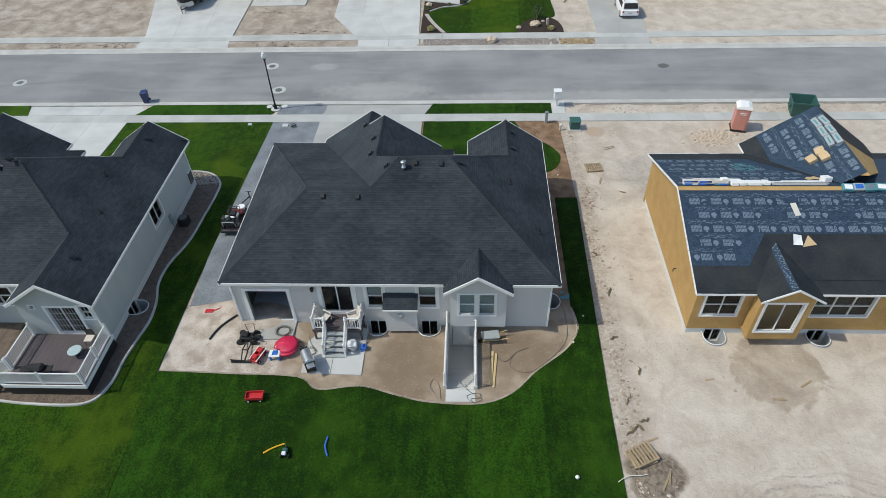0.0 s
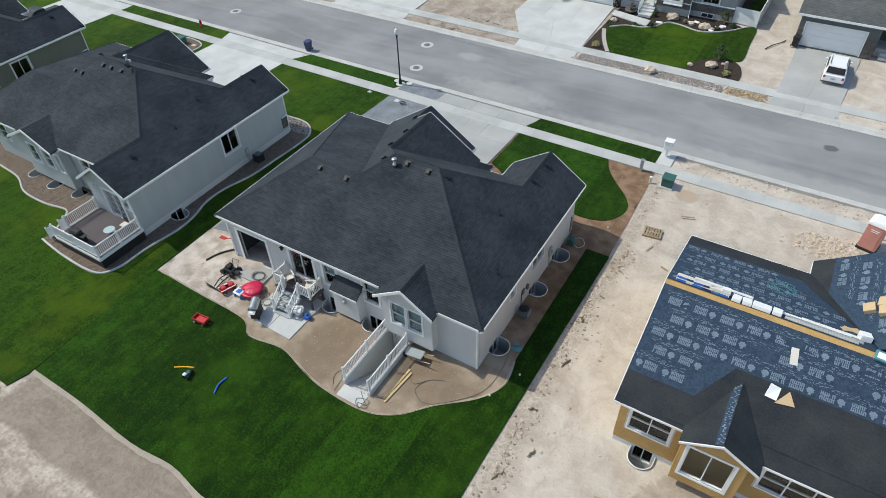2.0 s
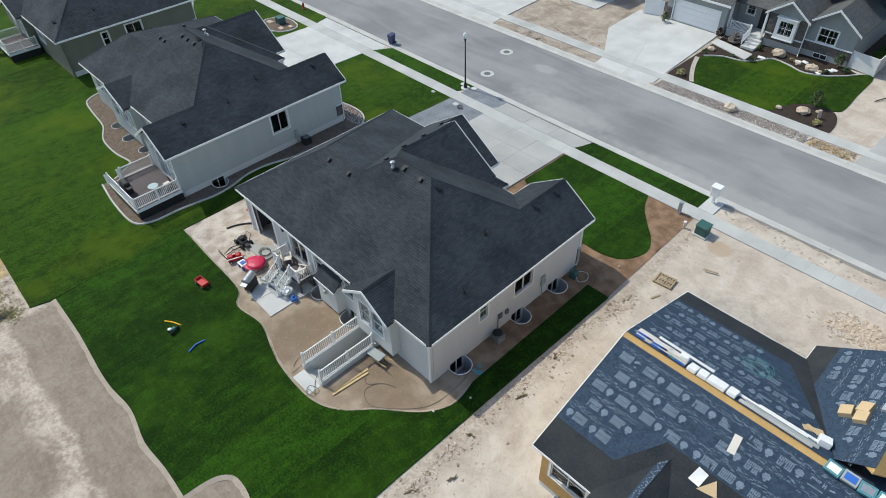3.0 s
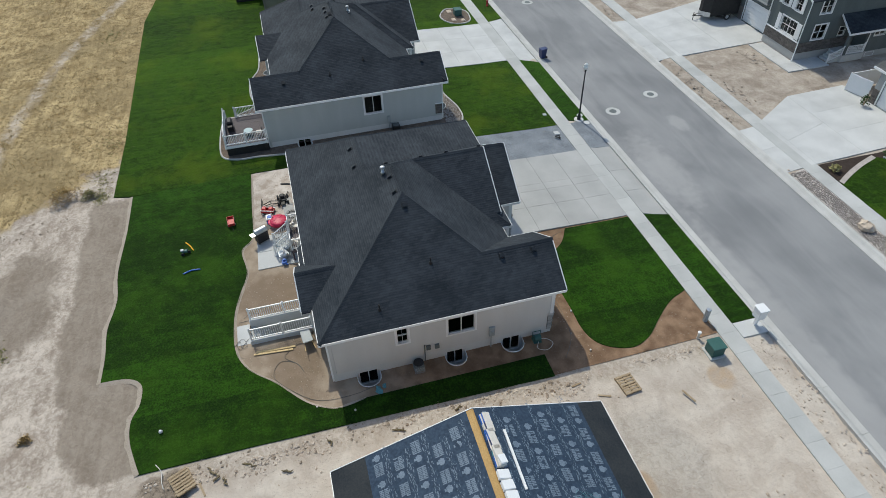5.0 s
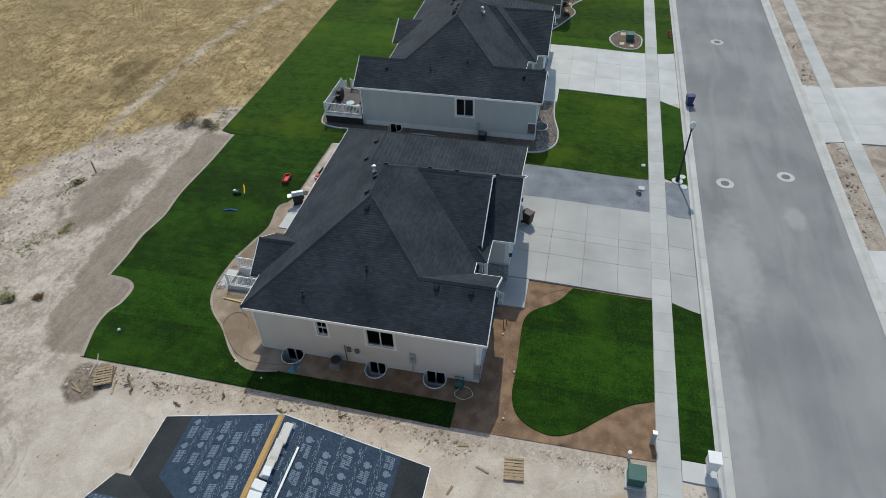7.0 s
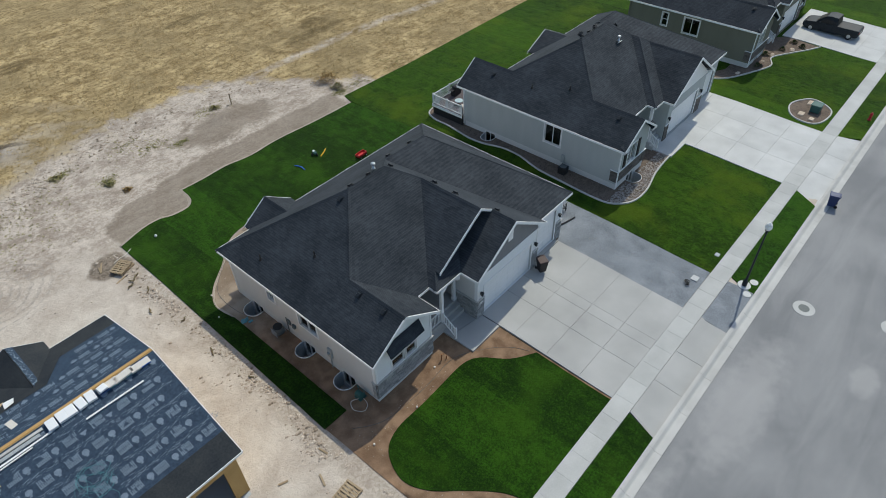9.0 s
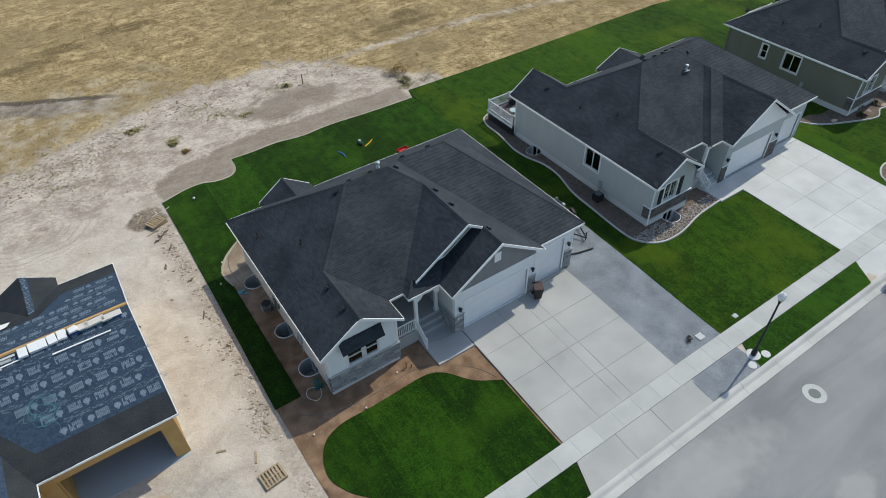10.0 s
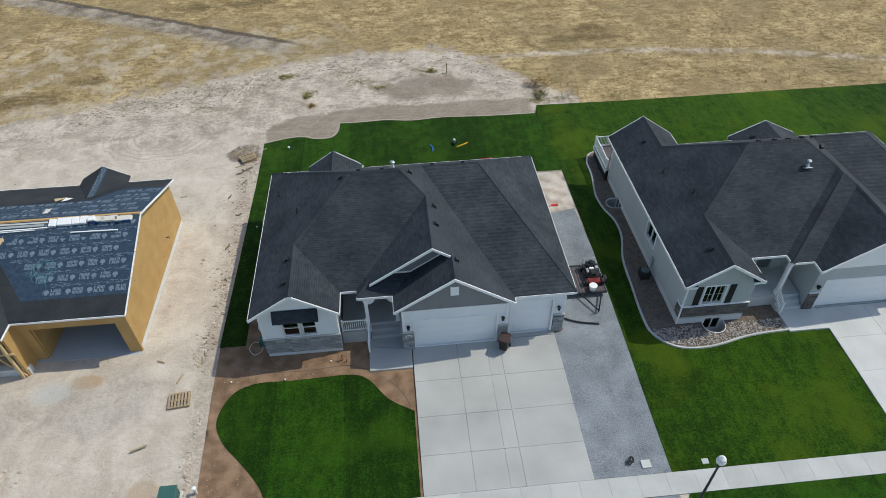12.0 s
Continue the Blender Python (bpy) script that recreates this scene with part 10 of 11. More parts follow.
# ---- neighbours' things ----
bbq = thing("barbecue", "black covered barbecue on the neighbouring deck", "barbecue", at=pose(-23.2, 18.5, 1.215, 0, 0, 3))
part("cart", Geo().box(-0.5, -0.25, 0, 0.5, 0.25, 0.7, c=0.03), M_DARK, bbq)
part("lid", Geo().box(-0.45, -0.25, 0.7, 0.45, 0.25, 0.95, c=0.12), M_DARK, bbq)
part("side_shelf", Geo().box(0.5, -0.2, 0.66, 0.85, 0.2, 0.7, c=0.01).cut().box(-0.85, -0.2, 0.66, -0.5, 0.2, 0.7, c=0.01), M_DARK, bbq)
tbl = thing("round_table", "small pale blue round table on the deck", "table")
part("tabletop", Geo().lathe(-21.9, 19.95, [(0.36, 1.62), (0.38, 1.65), (0.36, 1.67)], 18), surface("pale blue paint", (0.35, 0.47, 0.50), (0.48, 0.60, 0.62), 3, 20, 0.5, 0.1), tbl)
part("leg", Geo().lathe(-21.9, 19.95, [(0.22, 1.215), (0.05, 1.26), (0.04, 1.62)], 12), M_DARK, tbl)
deck_chair = thing("deck_chair", "dark folding chair on the neighbouring deck", "chair")
part("seat", Geo().box(-21.7, 20.6, 1.6, -21.25, 21.05, 1.65), M_TAN, deck_chair)
part("backrest", Geo().box(-21.7, 21.05, 1.6, -21.25, 21.1, 2.1), M_DARK, deck_chair)
for x in (-21.67, -21.28):
    for y in (20.63, 21.05):
        part("leg", Geo().box(x - 0.015, y - 0.015, 1.215, x + 0.015, y + 0.015, 1.6), M_DARK, deck_chair)
gbox = thing("utility_box", "dark green transformer box in a bark island", "utility box")
part("case", Geo().box(-43.1, 44.0, 0.1, -42.2, 44.8, 0.75, c=0.04), M_GREEN, gbox)
part("lid", Geo().box(-43.15, 43.95, 0.75, -42.15, 44.85, 0.82, c=0.03), M_GREEN, gbox)
for i, (x, y, r) in enumerate(((-43.8, 43.7, 0.4), (-41.4, 43.6, 0.35), (-41.0, 44.6, 0.3))):
    tagged(part("flat_stone", Geo().box(x - r, y - r * 0.7, 0.05, x + r, y + r * 0.7, 0.18, c=0.05), M_ROCK), "flat pale stone in a bark island", "stone", "stones round the box")
hyd = thing("fire_hydrant", "small red fire hydrant in the park strip", "hydrant")
part("barrel", Geo().lathe(-44.1, 48.5, [(0.16, 0.05), (0.16, 0.12), (0.11, 0.14), (0.11, 0.55), (0.14, 0.57), (0.13, 0.66), (0.05, 0.75), (0.03, 0.8)], 12), M_RED, hyd, "", True)
part("nozzle", Geo().tube([(-44.28, 48.5, 0.45), (-43.92, 48.5, 0.45)], 0.06, 8), M_RED, hyd)
acn = thing("air_conditioner", "grey outdoor air conditioner in the bark", "air conditioner")
part("case", Geo().box(-20.55, 31.9, 0.25, -19.9, 32.55, 0.9, c=0.04), M_DARK, acn)
part("fan_guard", Geo().lathe(-20.22, 32.22, [(0.28, 0.9), (0.26, 0.93), (0.06, 0.95)], 16), M_CASE, acn)


def vehicle(name, label, at, length, width, height, mat, pickup=False):
    """A parked vehicle, nose to +y, built from shaped sections."""
    v = thing(name, label, "car", at=at)
    hw, hl = width / 2, length / 2

    def ring(y, w, z0, z1, s):
        return [(-w, y, z0), (w, y, z0), (w * 1.0, y, z0 + (z1 - z0) * 0.55), (w * s, y, z1), (-w * s, y, z1), (-w * 1.0, y, z0 + (z1 - z0) * 0.55)]

    low = height * 0.57
    rows = [ring(-hl, hw * 0.9, 0.42, low * 0.94, 0.95), ring(-hl + 0.15, hw, 0.3, low, 0.96), ring(0, hw, 0.28, low, 0.97), ring(hl - 1.2, hw, 0.28, low * 0.98, 0.96), ring(hl - 0.25, hw * 0.95, 0.3, low * 0.86, 0.94), ring(hl, hw * 0.82, 0.42, low * 0.72, 0.92)]
    part("body", Geo().tube_rings(rows), mat, v, "", False)
    back = -hl + 0.12 if not pickup else -hl + 2.2
    cab = [ring(back, hw * 0.9, low - 0.02, low + 0.05, 0.95), ring(back + (0.35 if not pickup else 0.15), hw * 0.92, low - 0.02, height * 0.97, 0.84), ring(0.3, hw * 0.92, low - 0.02, height, 0.84), ring(hl - 2.1, hw * 0.92, low - 0.02, height * 0.95, 0.82), ring(hl - 1.25, hw * 0.92, low - 0.03, low + 0.03, 0.95)]
    part("cabin", Geo().tube_rings(cab), mat, v)
    gl = Geo()
    gl.add([(-hw * 0.8, back - 0.005, low + 0.12), (hw * 0.8, back - 0.005, low + 0.12), (hw * 0.74, back + (0.28 if not pickup else 0.1), height * 0.92), (-hw * 0.74, back + (0.28 if not pickup else 0.1), height * 0.92)], [(0, 1, 2, 3)])
    part("rear_window", gl, M_DARK, v, "dark rear window")
    gl = Geo()
    gl.add([(-hw * 0.78, hl - 1.26, low + 0.1), (hw * 0.78, hl - 1.26, low + 0.1), (hw * 0.72, hl - 1.98, height * 0.93), (-hw * 0.72, hl - 1.98, height * 0.93)], [(3, 2, 1, 0)])
    part("windscreen", gl, M_DARK, v, "dark windscreen")
    for s in (-1, 1):
        gl = Geo()
        k = low + (height - low) * 0.55
        rows = [(s * hw * 0.94, back + 0.45, low + 0.06), (s * hw * 0.94, hl - 1.6, low + 0.06), (s * hw * 0.94, hl - 1.95, k), (s * hw * 0.94, back + 0.47, k), (s * hw * 0.865, hl - 2.15, height * 0.9), (s * hw * 0.865, back + 0.5, height * 0.9)]
        gl.add(rows, [(0, 1, 2, 3), (3, 2, 4, 5)] if s > 0 else [(3, 2, 1, 0), (5, 4, 2, 3)])
        part("side_window", gl, M_DARK, v)
        part("mirror", Geo().box(s * hw, hl - 1.75, low + 0.02, s * (hw + 0.18), hl - 1.6, low + 0.18, c=0.03), mat, v)
        part("rear_light", Geo().box(s * hw * 0.72, -hl - 0.01, low * 0.7, s * hw * 0.9, -hl + 0.03, low * 0.92, c=0.01), M_RED, v)
        for y in (-hl + 0.85, hl - 0.9):
            w = part("wheel", Geo().tube([(s * (hw - 0.2), y, 0.34), (s * (hw + 0.01), y, 0.34)], 0.34, 18), M_DARK, v)
            part("rim", Geo().tube([(s * (hw - 0.02), y, 0.34), (s * (hw + 0.02), y, 0.34)], 0.2, 12), M_STEEL, w)
    if pickup:
        part("truck_bed", Geo().box(-hw * 0.82, -hl + 0.2, low - 0.3, hw * 0.82, -hl + 2.1, low + 0.004), M_DARK, v, "dark load bed")
    else:
        part("roof_rail", Geo().tube([(-hw * 0.7, back + 0.5, height + 0.05), (-hw * 0.7, hl - 2.4, height + 0.04)], 0.025, 6).tube([(hw * 0.7, back + 0.5, height + 0.05), (hw * 0.7, hl - 2.4, height + 0.04)], 0.025, 6), M_DARK, v)
    part("plate_bar", Geo().box(-0.2, -hl - 0.012, low * 0.6, 0.2, -hl + 0.02, low * 0.75), M_STEEL, v, "pale plate")
    return v


vehicle("car", "white estate car with black roof rails on a driveway", pose(16.85, 68.6, 0.06), 4.7, 1.86, 1.72, M_CAR)
vehicle("pickup_truck", "dark charcoal pickup truck on a driveway", pose(-60.3, 40.2, 0.2, 0, 0, 180), 5.6, 2.0, 1.85, M_BLACKMETAL, True)
cargo = thing("cargo_trailer", "black enclosed cargo trailer with a pale wedge nose", "trailer", at=pose(-32.9, 71.9, 0.06, 0, 0, -2))
part("body", Geo().box(-0.95, -1.5, 0.5, 0.95, 2.0, 2.4, c=0.05), M_DARK, cargo)
nose = Geo()
nose.add([(-0.95, -1.5, 0.5), (0.95, -1.5, 0.5), (0.25, -2.2, 0.5), (-0.25, -2.2, 0.5), (-0.95, -1.5, 2.4), (0.95, -1.5, 2.4), (0.25, -2.2, 2.35), (-0.25, -2.2, 2.35)],
         [(3, 2, 1, 0), (4, 5, 6, 7), (1, 2, 6, 5), (2, 3, 7, 6), (3, 0, 4, 7)])
part("nose", nose, M_DARK, cargo)
guard = Geo()
for a, b in (((-0.98, -1.52), (-0.26, -2.23)), ((-0.26, -2.23), (0.26, -2.23)), ((0.26, -2.23), (0.98, -1.52))):
    guard.add([(*a, 0.48), (*b, 0.48), (*b, 1.0), (*a, 1.0)], [(0, 1, 2, 3)])
part("stone_guard", guard, M_STEEL, cargo, "pale checker plate stone guard")
part("roof_skin", Geo().box(-0.96, -1.48, 2.4, 0.96, 1.98, 2.44, c=0.01), M_WHITE, cargo, "white roof skin")
part("drawbar", Geo().tube([(-0.6, -1.6, 0.5), (0, -3.0, 0.5)], 0.05, 6).tube([(0.6, -1.6, 0.5), (0, -3.0, 0.5)], 0.05, 6).tube([(0, -2.9, 0.0), (0, -2.9, 0.85)], 0.04, 6), M_DARK, cargo)
for s in (-1, 1):
    w = part("wheel", Geo().tube([(s * 0.92, 0.6, 0.36), (s * 1.12, 0.6, 0.36)], 0.36, 16), M_DARK, cargo)
    part("rim", Geo().tube([(s * 1.08, 0.6, 0.36), (s * 1.13, 0.6, 0.36)], 0.2, 12), M_STEEL, w)
    part("mudguard", Geo().tube([(s * 1.05, 0.15, 0.55), (s * 1.05, 0.3, 0.76), (s * 1.05, 0.9, 0.76), (s * 1.05, 1.05, 0.55)], 0.07, 6), M_DARK, cargo)


def fence(label, pts, h=1.75):
    f = thing("fence", label, "fence")
    for a, b in zip(pts, pts[1:]):
        n = max(1, round(math.hypot(b[0] - a[0], b[1] - a[1]) / 2.0))
        for i in range(n):
            p, q = [(a[0] + (b[0] - a[0]) * t, a[1] + (b[1] - a[1]) * t) for t in (i / n, (i + 1) / n)]
            d = Vector((q[0] - p[0], q[1] - p[1], 0))
            m = Matrix.Translation((*p, 0)) @ Matrix.Rotation(math.atan2(d.y, d.x), 4, "Z")
            part("panel", Geo().box(0.06, -0.02, 0.1, d.length - 0.06, 0.02, h - 0.1, m).box(0.06, -0.035, h - 0.12, d.length - 0.06, 0.035, h - 0.02, m), M_VINYL, f)
            part("post", Geo().box(-0.06, -0.06, 0, 0.06, 0.06, h + 0.03, m, 0.01), M_VINYL, f)
    return f


fence("white vinyl privacy fence beside a garage", [(-14.8, 84.0), (-14.8, 73.75), (-12.75, 74.35)])
fence("white vinyl privacy fence beside a side yard", [(6.2, 75.9), (8.6, 75.6), (8.75, 90.0)])


def shrub(x, y, z, r, h, label, seed, mat=None, n=260):
    """A shrub of many small leaves round a few stems."""
    rg = random.Random(seed)
    t = thing("shrub", label, "shrub")
    stems = Geo()
    for k in range(5):
        a = 2 * math.pi * k / 5 + rg.uniform(-0.4, 0.4)
        stems.tube([(x, y, z), (x + 0.3 * r * math.cos(a), y + 0.3 * r * math.sin(a), z + h * 0.45), (x + 0.6 * r * math.cos(a), y + 0.6 * r * math.sin(a), z + h * 0.8)], [0.03, 0.02, 0.008], 5)
    part("stem", stems, M_PALLET, t)
    g = Geo()
    for k in range(n):
        a, e = rg.uniform(0, 6.283), rg.uniform(-0.3, 1.5)
        q = r * rg.uniform(0.45, 1.0) * (0.85 + 0.25 * math.sin(3 * a + seed))
        c = Vector((x + q * math.cos(a) * math.cos(e), y + q * math.sin(a) * math.cos(e), z + h * 0.35 + h * 0.6 * math.sin(e) * rg.uniform(0.6, 1)))
        u = Vector((rg.uniform(-1, 1), rg.uniform(-1, 1), rg.uniform(-0.6, 0.6))).normalized() * rg.uniform(0.05, 0.11)
        v = u.orthogonal().normalized() * u.length * 0.5
        g.add([c - u, c + v, c + u, c - v], [(0, 1, 2, 3)])
    tagged(part("leaves", g, mat or M_LEAF, t), kind="stuff")
    return t


def boulder(x, y, r, seed, z=0.05, label="pale tan landscape boulder"):
    rg = random.Random(seed)
    tagged(part("boulder", Geo().blob(x, y, z + r * 0.35, r, r * rg.uniform(0.65, 0.9), r * 0.6, rg, 0.16, 6, 10), M_ROCK), label, "boulder", "landscape boulders")


for i, (x, y, r, h, n, m) in enumerate(((7.0, 66.7, 0.75, 1.7, 420, M_LEAF), (-4.4, 64.0, 0.5, 0.6, 200, M_WEED), (-5.0, 69.4, 0.35, 0.45, 120, M_LEAF), (-11.9, 73.2, 0.45, 1.2, 240, M_LEAF), (-5.75, 73.5, 0.4, 1.2, 240, M_MULCH), (-1.45, 73.7, 0.33, 0.6, 160, M_LEAF), (-0.9, 70.9, 0.42, 0.5, 180, M_LEAF), (1.9, 73.6, 0.35, 0.35, 140, M_WEED),
                                           (5.5, 75.2, 0.55, 1.5, 320, M_LEAF), (6.5, 74.7, 0.4, 0.5, 160, M_LEAF), (8.3, 63.9, 0.42, 0.5, 220, M_WEED), (5.2, 73.4, 0.3, 0.35, 120, M_LEAF), (-2.6, 70.6, 0.3, 0.3, 110, M_LEAF))):
    shrub(x, y, 0.05, r, h, "small dry russet shrub by a garage" if m is M_MULCH else "yellow green shrub in a mulch bed" if m is M_WEED else "small leafy green shrub in a mulch bed", 40 + i, m, n)
for i, (x, y, r) in enumerate(((6.7, 65.0, 0.55), (4.9, 64.3, 0.3), (7.6, 65.9, 0.2), (0.4, 73.9, 0.7), (4.0, 73.1, 0.6), (2.6, 73.3, 0.3), (4.7, 73.0, 0.3), (2.0, 61.2, 0.6), (-4.9, 70.6, 0.38), (-51.0, 37.4, 0.35), (-53.2, 38.6, 0.4), (-49.0, 37.2, 0.3), (-45.0, 36.3, 0.35))):
    boulder(x, y, r, 70 + i)
for x, y, a, r in ((2.35, 73.75, 20, 0.35), (2.95, 74.1, -15, 0.3), (5.3, 73.9, 35, 0.36), (5.6, 74.3, 5, 0.3), (4.7, 72.8, -25, 0.28), (-0.5, 72.2, 10, 0.35)):
    tagged(part("flat_stone", Geo().box(-r, -r * 0.6, 0.0, r, r * 0.6, 0.12, pose(x, y, 0.06, 4, 3, a), 0.04), M_WHITE), "flat white stone in a mulch bed", "stone", "white stones in the mulch")
tagged(part("upright_stone", Geo().box(-0.14, -0.1, 0.0, 0.14, 0.1, 0.8, pose(8.05, 65.1, 0.05, 6, -8, 20), 0.04), M_ROCK), "pale upright stone in a mulch bed", "stone")
tagged(part("drain_hose", Geo().tube(smooth_line([(10.4, 71.1, 0.08), (10.9, 72.2, 0.12), (11.5, 73.2, 0.1), (11.8, 73.9, 0.08)], 5), 0.05, 7), M_DARK, smooth=True), "black corrugated drain hose on the dirt", "hose")
for i, (x, y) in enumerate(((-47.5, 37.2), (-50.4, 36.9), (-52.6, 37.8), (-54.4, 39.2), (-54.9, 38.2))):
    shrub(x, y, 0.1, 0.45, 0.6, "low shrub in a bark bed", 90 + i, n=160)
shrub(-18.6, 5.6, 0.1, 1.6, 0.9, "wide dry straw coloured bush at the lawn corner", 97, M_STRAW, 900)
shrub(-18.3, 7.4, 0.1, 0.8, 0.6, "half green weedy bush at the lawn corner", 98, M_WEED, 400)
stake = tagged(part("survey_stake", Geo().box(-9.88, 1.76, -0.1, -9.8, 1.84, 1.25), M_PALLET), "thin wooden survey stake in the mound", "stake")
for i, (x, y, r, m) in enumerate(((6.6, 0.7, 0.75, M_WEED), (4.05, 5.0, 0.6, M_WEED), (3.5, 6.7, 0.5, M_STRAW), (-8.3, 1.3, 0.8, M_WEED))):
    shrub(x, y, 0.0, r, 0.45, "low dusty green weed clump on the chalky ground" if m is M_WEED else "dry brown weed clump on the chalky ground", 110 + i, m, 320)
# torn strips of turf along the edge of the new lawn
M_TURF = surface("dried turf strip", (0.11, 0.095, 0.05), (0.24, 0.19, 0.12), 4.0, 18, 0.95, 0.8, 0.03)
for i, (x, y, a, ln) in enumerate(((8.2, 16.4, 35, 0.9), (8.9, 17.0, 20, 0.6), (8.3, 18.2, 60, 0.8), (8.0, 14.4, 10, 0.5), (9.2, 20.1, 80, 0.6), (8.6, 16.6, 140, 0.5), (8.2, 22.4, 25, 0.5), (8.5, 26.0, 70, 0.7), (8.1, 29.4, 100, 0.5))):
    rg = random.Random(300 + i)
    pts = [(x + (k / 5 - 0.5) * ln * math.cos(radians(a)) + rg.uniform(-0.06, 0.06), y + (k / 5 - 0.5) * ln * math.sin(radians(a)) + rg.uniform(-0.06, 0.06), 0.24 + rg.uniform(0, 0.04)) for k in range(6)]
    tagged(part("turf_strip", Geo().tube(pts, [0.02, 0.045, 0.06, 0.05, 0.045, 0.015], 6), M_TURF), "torn strip of dried turf on the dirt", "turf", "turf strips by the lawn")
tagged(part("bent_pipe", Geo().tube(smooth_line([(7.0, 13.6, 0.3), (7.5, 13.9, 0.33), (8.1, 13.95, 0.3), (8.5, 14.05, 0.27)], 5), 0.022, 6), M_TAN, smooth=True), "pale bent plastic pipe at the lawn edge", "pipe")

# ---- scattered stuff ----
def scatter(name, label, category, mat, n, seed, where, make):
    rg = random.Random(seed)
    g = Geo()
    made = 0
    while made < n:
        p = where(rg)
        if p is None:
            continue
        make(g, rg, *p)
        made += 1
    return tagged(part(name, g, mat), label, category, kind="stuff")


def clod(g, rg, x, y, size=1.0):
    r = size * rg.choice((0.03, 0.04, 0.04, 0.05, 0.07, 0.1))
    g.blob(x, y, open_ground(x, y) + r * 0.1, r * rg.uniform(0.8, 1.5), r * rg.uniform(0.7, 1.1), r * 0.45, rg, 0.35, 2, 5)


def tuft(g, rg, x, y, h=0.22, blades=5, spread=0.12):
    z = open_ground(x, y)
    for _ in range(blades):
        a = rg.uniform(0, 6.283)
        q, b = rg.uniform(0.3, 1.0) * spread, rg.uniform(0, 6.283)
        w = rg.uniform(0.012, 0.03)
        g.add([(x - w * math.cos(b), y - w * math.sin(b), z - 0.01), (x + w * math.cos(b), y + w * math.sin(b), z - 0.01), (x + q * math.cos(a), y + q * math.sin(a), z + h * rg.uniform(0.5, 1.1))], [(0, 1, 2)])


def field_line(x):
    """Roughly where the dry field begins."""
    return -3.4 + max(0.0, 0.36 * (x - 3.0)) + min(16.0, 1.1 * max(0.0, -x - 11.0))


def in_field(rg):
    x, y = rg.uniform(-74, 44), rg.uniform(-31, 9)
    lim = min(field_line(x), 8.9) + 1.5 * noise.noise((x * 0.3, y * 0.3, 0))
    if y > lim or (x < -17.3 and y > 9.0):
        return None
    if noise.noise((x * 0.5, y * 0.5, 4.0)) < rg.uniform(-0.7, 0.2):
        return None
    return x, y


scatter("dry_grass", "straw coloured dry grass tufts over the field", "dry grass", M_STRAW, 18000, 1, in_field, lambda g, rg, x, y: tuft(g, rg, x, y, 0.13, 6, 0.2))
scatter("weeds", "scattered yellow green weeds on the dirt", "weeds", M_WEED, 1500, 2,
        lambda rg: (lambda c: (c[0] + rg.gauss(0, c[2]), c[1] + rg.gauss(0, c[2] * 0.6)))(rg.choice(((4.0, 4.2, 0.5), (6.0, 0.6, 0.5), (-7.6, 1.2, 0.8), (-3.0, 4.0, 0.4), (9.0, 3.0, 1.8), (14.0, 5.0, 1.8), (-17.9, 8.3, 0.5), (12.0, 6.5, 2.5), (-49.0, 6.0, 1.0), (0.5, 0.5, 1.2), (-1.0, 2.6, 0.8), (15.0, 2.6, 1.5), (20.0, 4.2, 1.4), (-20.0, 8.2, 1.0), (-26.0, 8.6, 1.6)))),
        lambda g, rg, x, y: tuft(g, rg, x, y, 0.09, 7, 0.2))


def on_dirt(rg):
    kind = rg.random()
    if kind < 0.5:
        y = rg.uniform(13, 45)
        x = 7.9 + abs(rg.gauss(0, 0.75)) + 0.5 * noise.noise((0.0, y * 0.4, 2.0))
        if noise.noise((x * 0.6, y * 0.45, 9.0)) < rg.uniform(-0.1, 0.45):
            return None
    elif kind < 0.6:
        x, y = rg.uniform(7.6, 44), rg.uniform(-2, 45.5)
    elif kind < 0.7:
        x, y = rg.gauss(19.6, 1.1), rg.gauss(43.3, 0.7)
    elif kind < 0.8:
        x, y = rg.uniform(8.2, 40), rg.uniform(47.3, 48.85)
    elif kind < 0.93:
        x = rg.uniform(2, 24)
        y = field_line(x) + 1.2 + rg.gauss(0.6, 0.8)
    else:
        x, y = rg.uniform(-40, 40), rg.uniform(60.6, 61.8)
    if 12 < x < 34 and 22 < y < 37 or -5.5 < x < 9.0 and y > 60:
        return None
    return x, y


scatter("dirt_clods", "clods and stones scattered over the pale dirt", "dirt clods", M_CLOD, 3400, 3, on_dirt, clod)
scatter("rubble", "heap of grey broken rock on the building plot", "rubble", M_ROCK, 260, 4, lambda rg: (rg.gauss(19.6, 0.8), rg.gauss(43.4, 0.55)), lambda g, rg, x, y: clod(g, rg, x, y, 1.8))
scatter("pebbles", "loose river pebbles between kerb and pavement", "pebbles", M_PEBBLE, 2600, 5, lambda rg: (rg.uniform(-5.1, 8.7), rg.uniform(60.5, 61.85)), lambda g, rg, x, y: g.blob(x, y, 0.07, 0.05 * rg.uniform(0.6, 1.6), 0.05 * rg.uniform(0.6, 1.5), 0.035, rg, 0.2, 2, 5))
scatter("gravel_stones", "loose gravel stones over the parking strip", "gravel", M_GRAVEL, 2500, 6, lambda rg: (rg.uniform(-17.2, -13.3), rg.uniform(25.5, 45.8)), lambda g, rg, x, y: g.blob(x, y, level(x, y) + 0.036, 0.03 * rg.uniform(0.6, 1.5), 0.028 * rg.uniform(0.6, 1.5), 0.012, rg, 0.25, 2, 5))
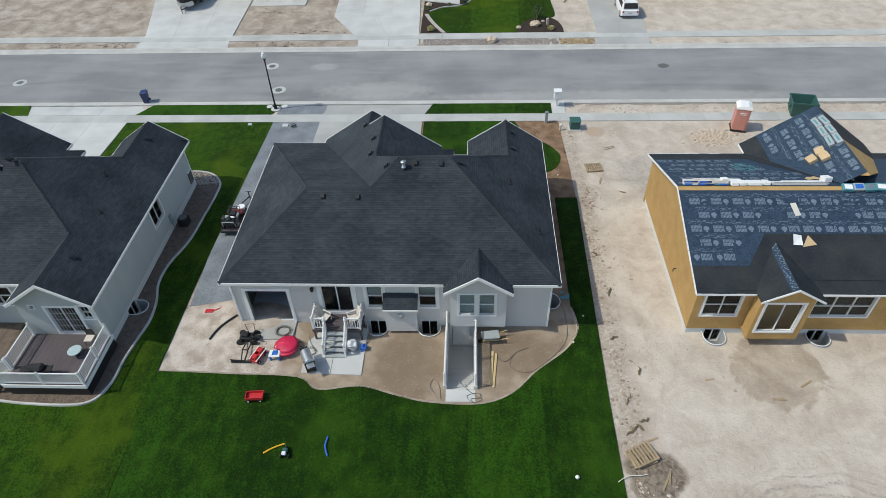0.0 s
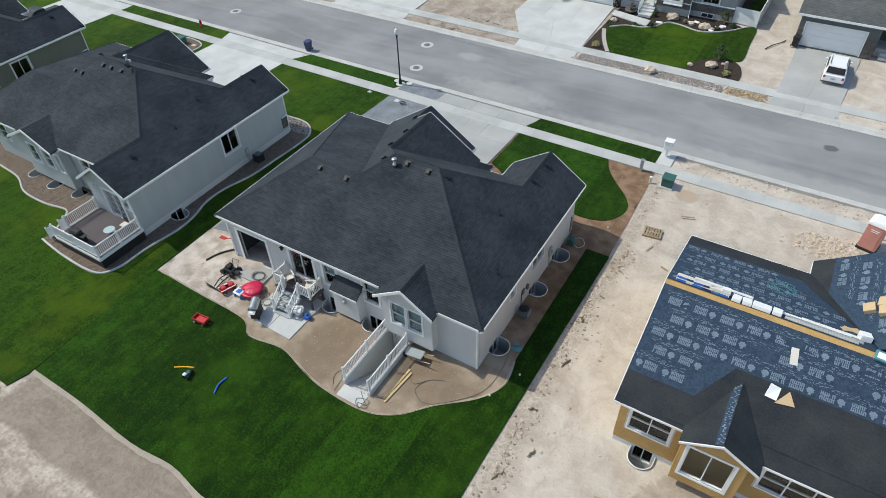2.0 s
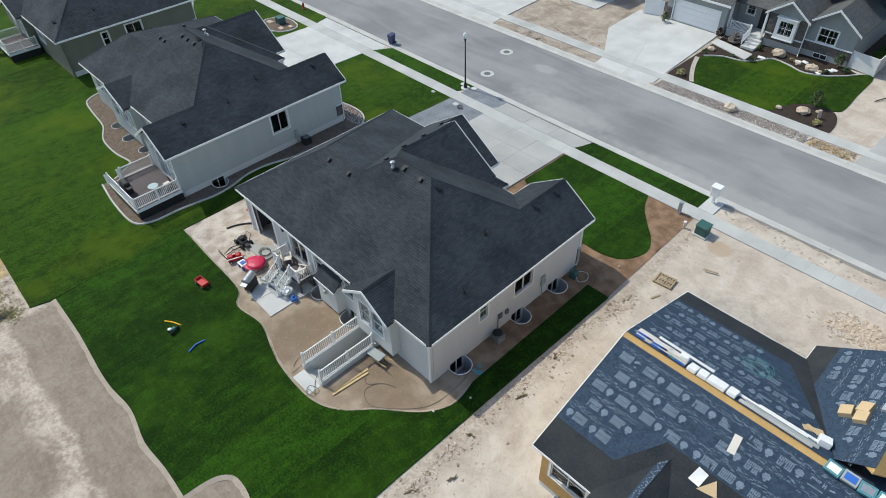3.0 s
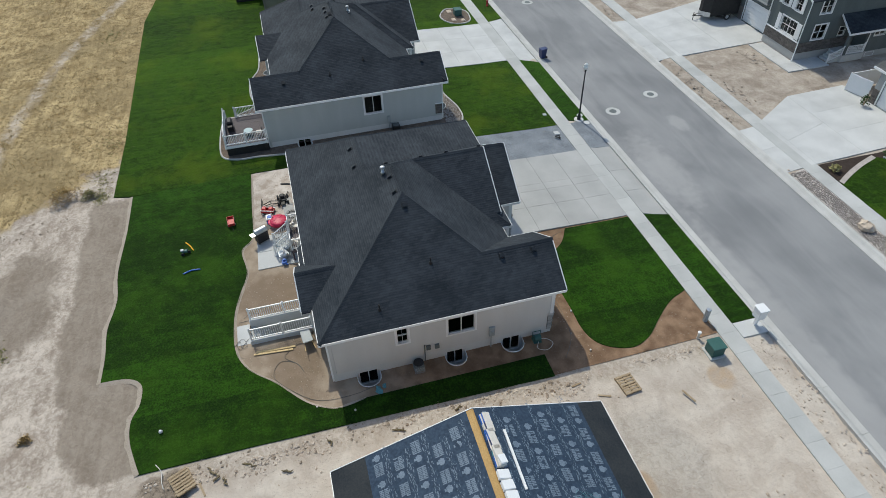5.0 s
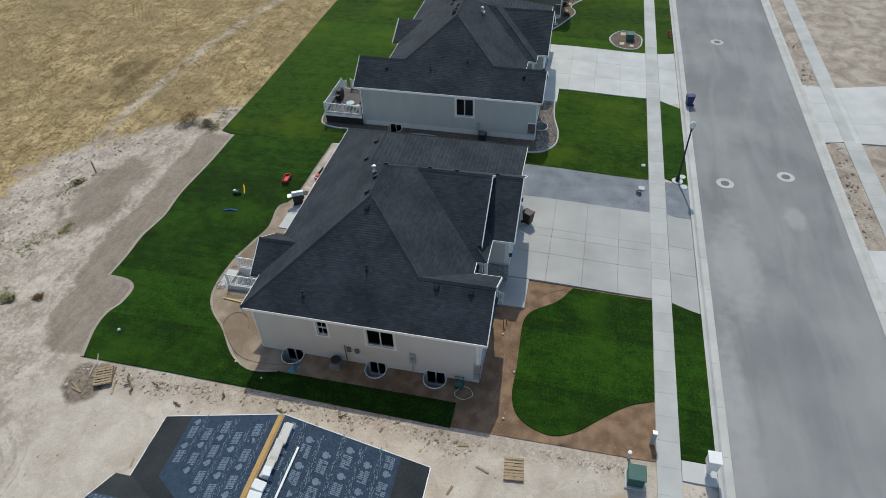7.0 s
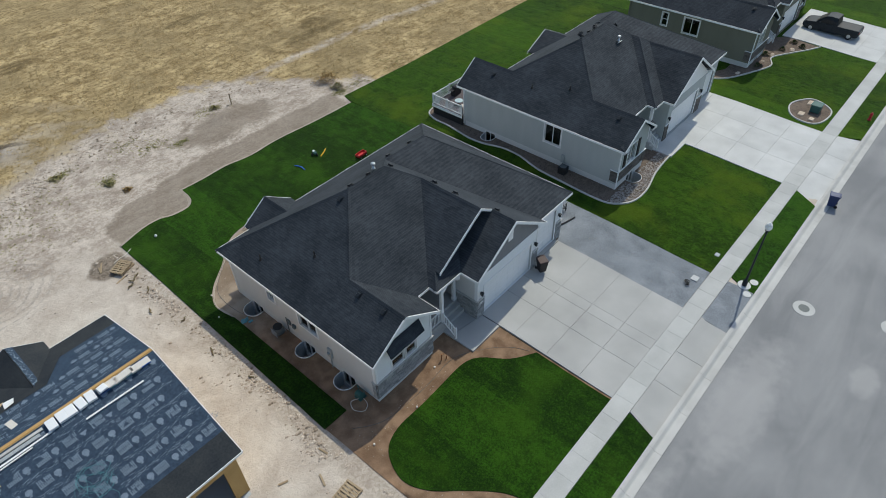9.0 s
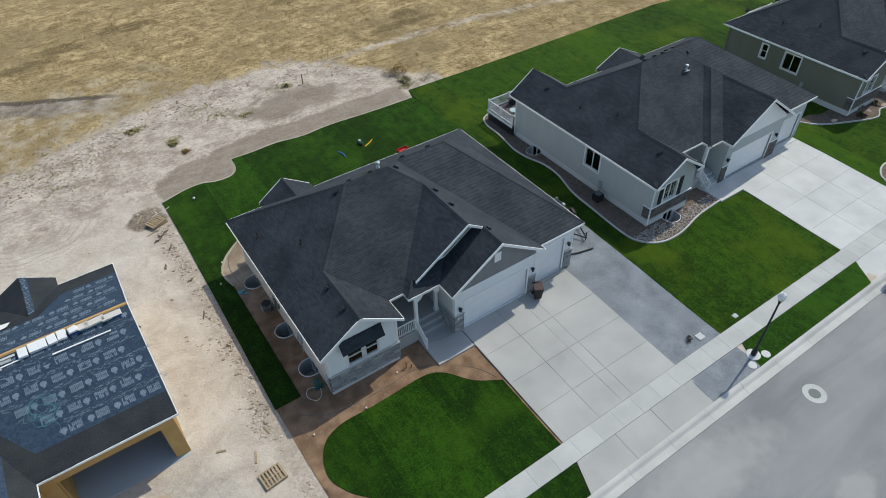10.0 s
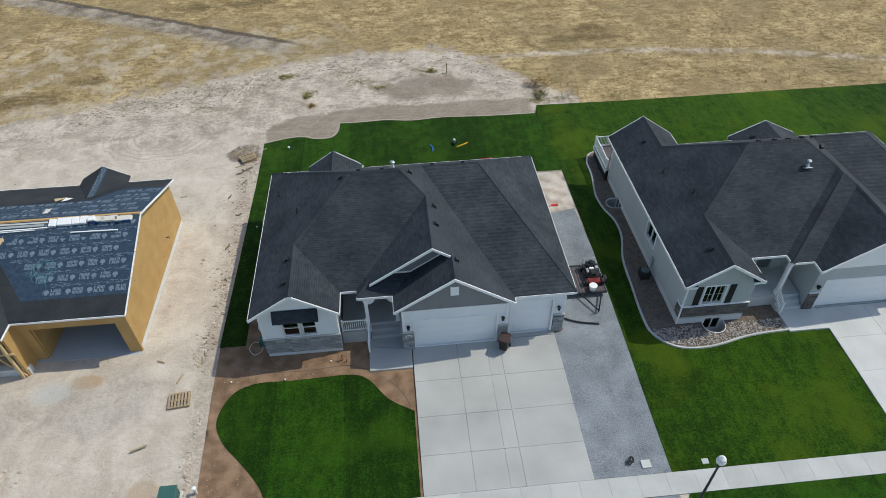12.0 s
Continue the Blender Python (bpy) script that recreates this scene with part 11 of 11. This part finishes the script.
scatter("soil_crumbs", "crumbs and stones on the rear soil", "soil crumbs", M_CRUMB, 900, 7,
        lambda rg: (lambda x, y: (x, y) if inside(x, y, soil_rim) and (y < 23 or y > 37) and not (x > -9.6 and x < -6 and y > 19.4) and not (-1.6 < x < 0.5) and not (y > 37 and -13.3 < x < -1.5) else None)(rg.uniform(-17, 7), rg.choice((rg.uniform(18, 23), rg.uniform(37, 45)))),
        lambda g, rg, x, y: g.blob(x, y, level(x, y) + 0.02, 0.03 * rg.uniform(0.6, 1.8), 0.03, 0.02, rg, 0.3, 2, 5))
scatter("dark_clods", "dark crumbs of turned earth along the field edge", "dirt clods", M_CRUMB, 1500, 8,
        lambda rg: (lambda x: (x, field_line(x) + 1.6 + rg.gauss(0.8, 1.3)) if rg.random() < 0.8 else (rg.gauss(8.1, 0.45), rg.uniform(13.2, 36.0)))(rg.uniform(-16, 26)),
        lambda g, rg, x, y: clod(g, rg, x, y, 1.1))
scatter("bed_stones", "tan and rust stones in the neighbouring front bed", "stones", M_PEBBLE, 900, 9,
        lambda rg: (lambda x, y: (x, y) if inside(x, y, nbr_line + [(-27.7, 35.0), (-21.0, 35.0)]) and math.hypot(x + 23.2, y - 36.6) > 1.0 else None)(rg.uniform(-27.6, -19.3), rg.uniform(36.75, 38.3)),
        lambda g, rg, x, y: g.blob(x, y, level(x, y) + 0.09, 0.06 * rg.uniform(0.6, 1.6), 0.06 * rg.uniform(0.6, 1.4), 0.035, rg, 0.25, 2, 5))
scatter("earth_lumps", "brown lumps of broken earth on the empty plots", "dirt clods", surface("dry brown earth", (0.24, 0.195, 0.155), (0.46, 0.39, 0.33), 3.0, 20, 0.95, 0.6, 0.03, spread=0.25), 450, 12,
        lambda rg: rg.choice(((rg.uniform(-24.8, -13.0), rg.uniform(60.55, 61.85)), (rg.gauss(-17.5, 2.2), 63.7 + abs(rg.gauss(0, 0.7))), (rg.gauss(-22.5, 1.2), rg.gauss(69.6, 0.6)), (rg.uniform(9.2, 12.6), rg.uniform(60.55, 61.85)), (rg.uniform(-45.0, -36.5), rg.uniform(60.55, 61.85)))),
        lambda g, rg, x, y: (lambda r: g.blob(x, y, 0.02 + r * 0.15, r * rg.uniform(0.8, 1.7), r * rg.uniform(0.7, 1.2), r * 0.28, rg, 0.4, 2, 5))(rg.choice((0.03, 0.04, 0.05, 0.07, 0.12))))
scatter("dead_weeds", "withered weeds in the strip by the kerb", "weeds", M_STRAW, 260, 13, lambda rg: (rg.uniform(9.0, 12.4), rg.uniform(60.6, 61.8)), lambda g, rg, x, y: tuft(g, rg, x, y, 0.16, 6, 0.2))
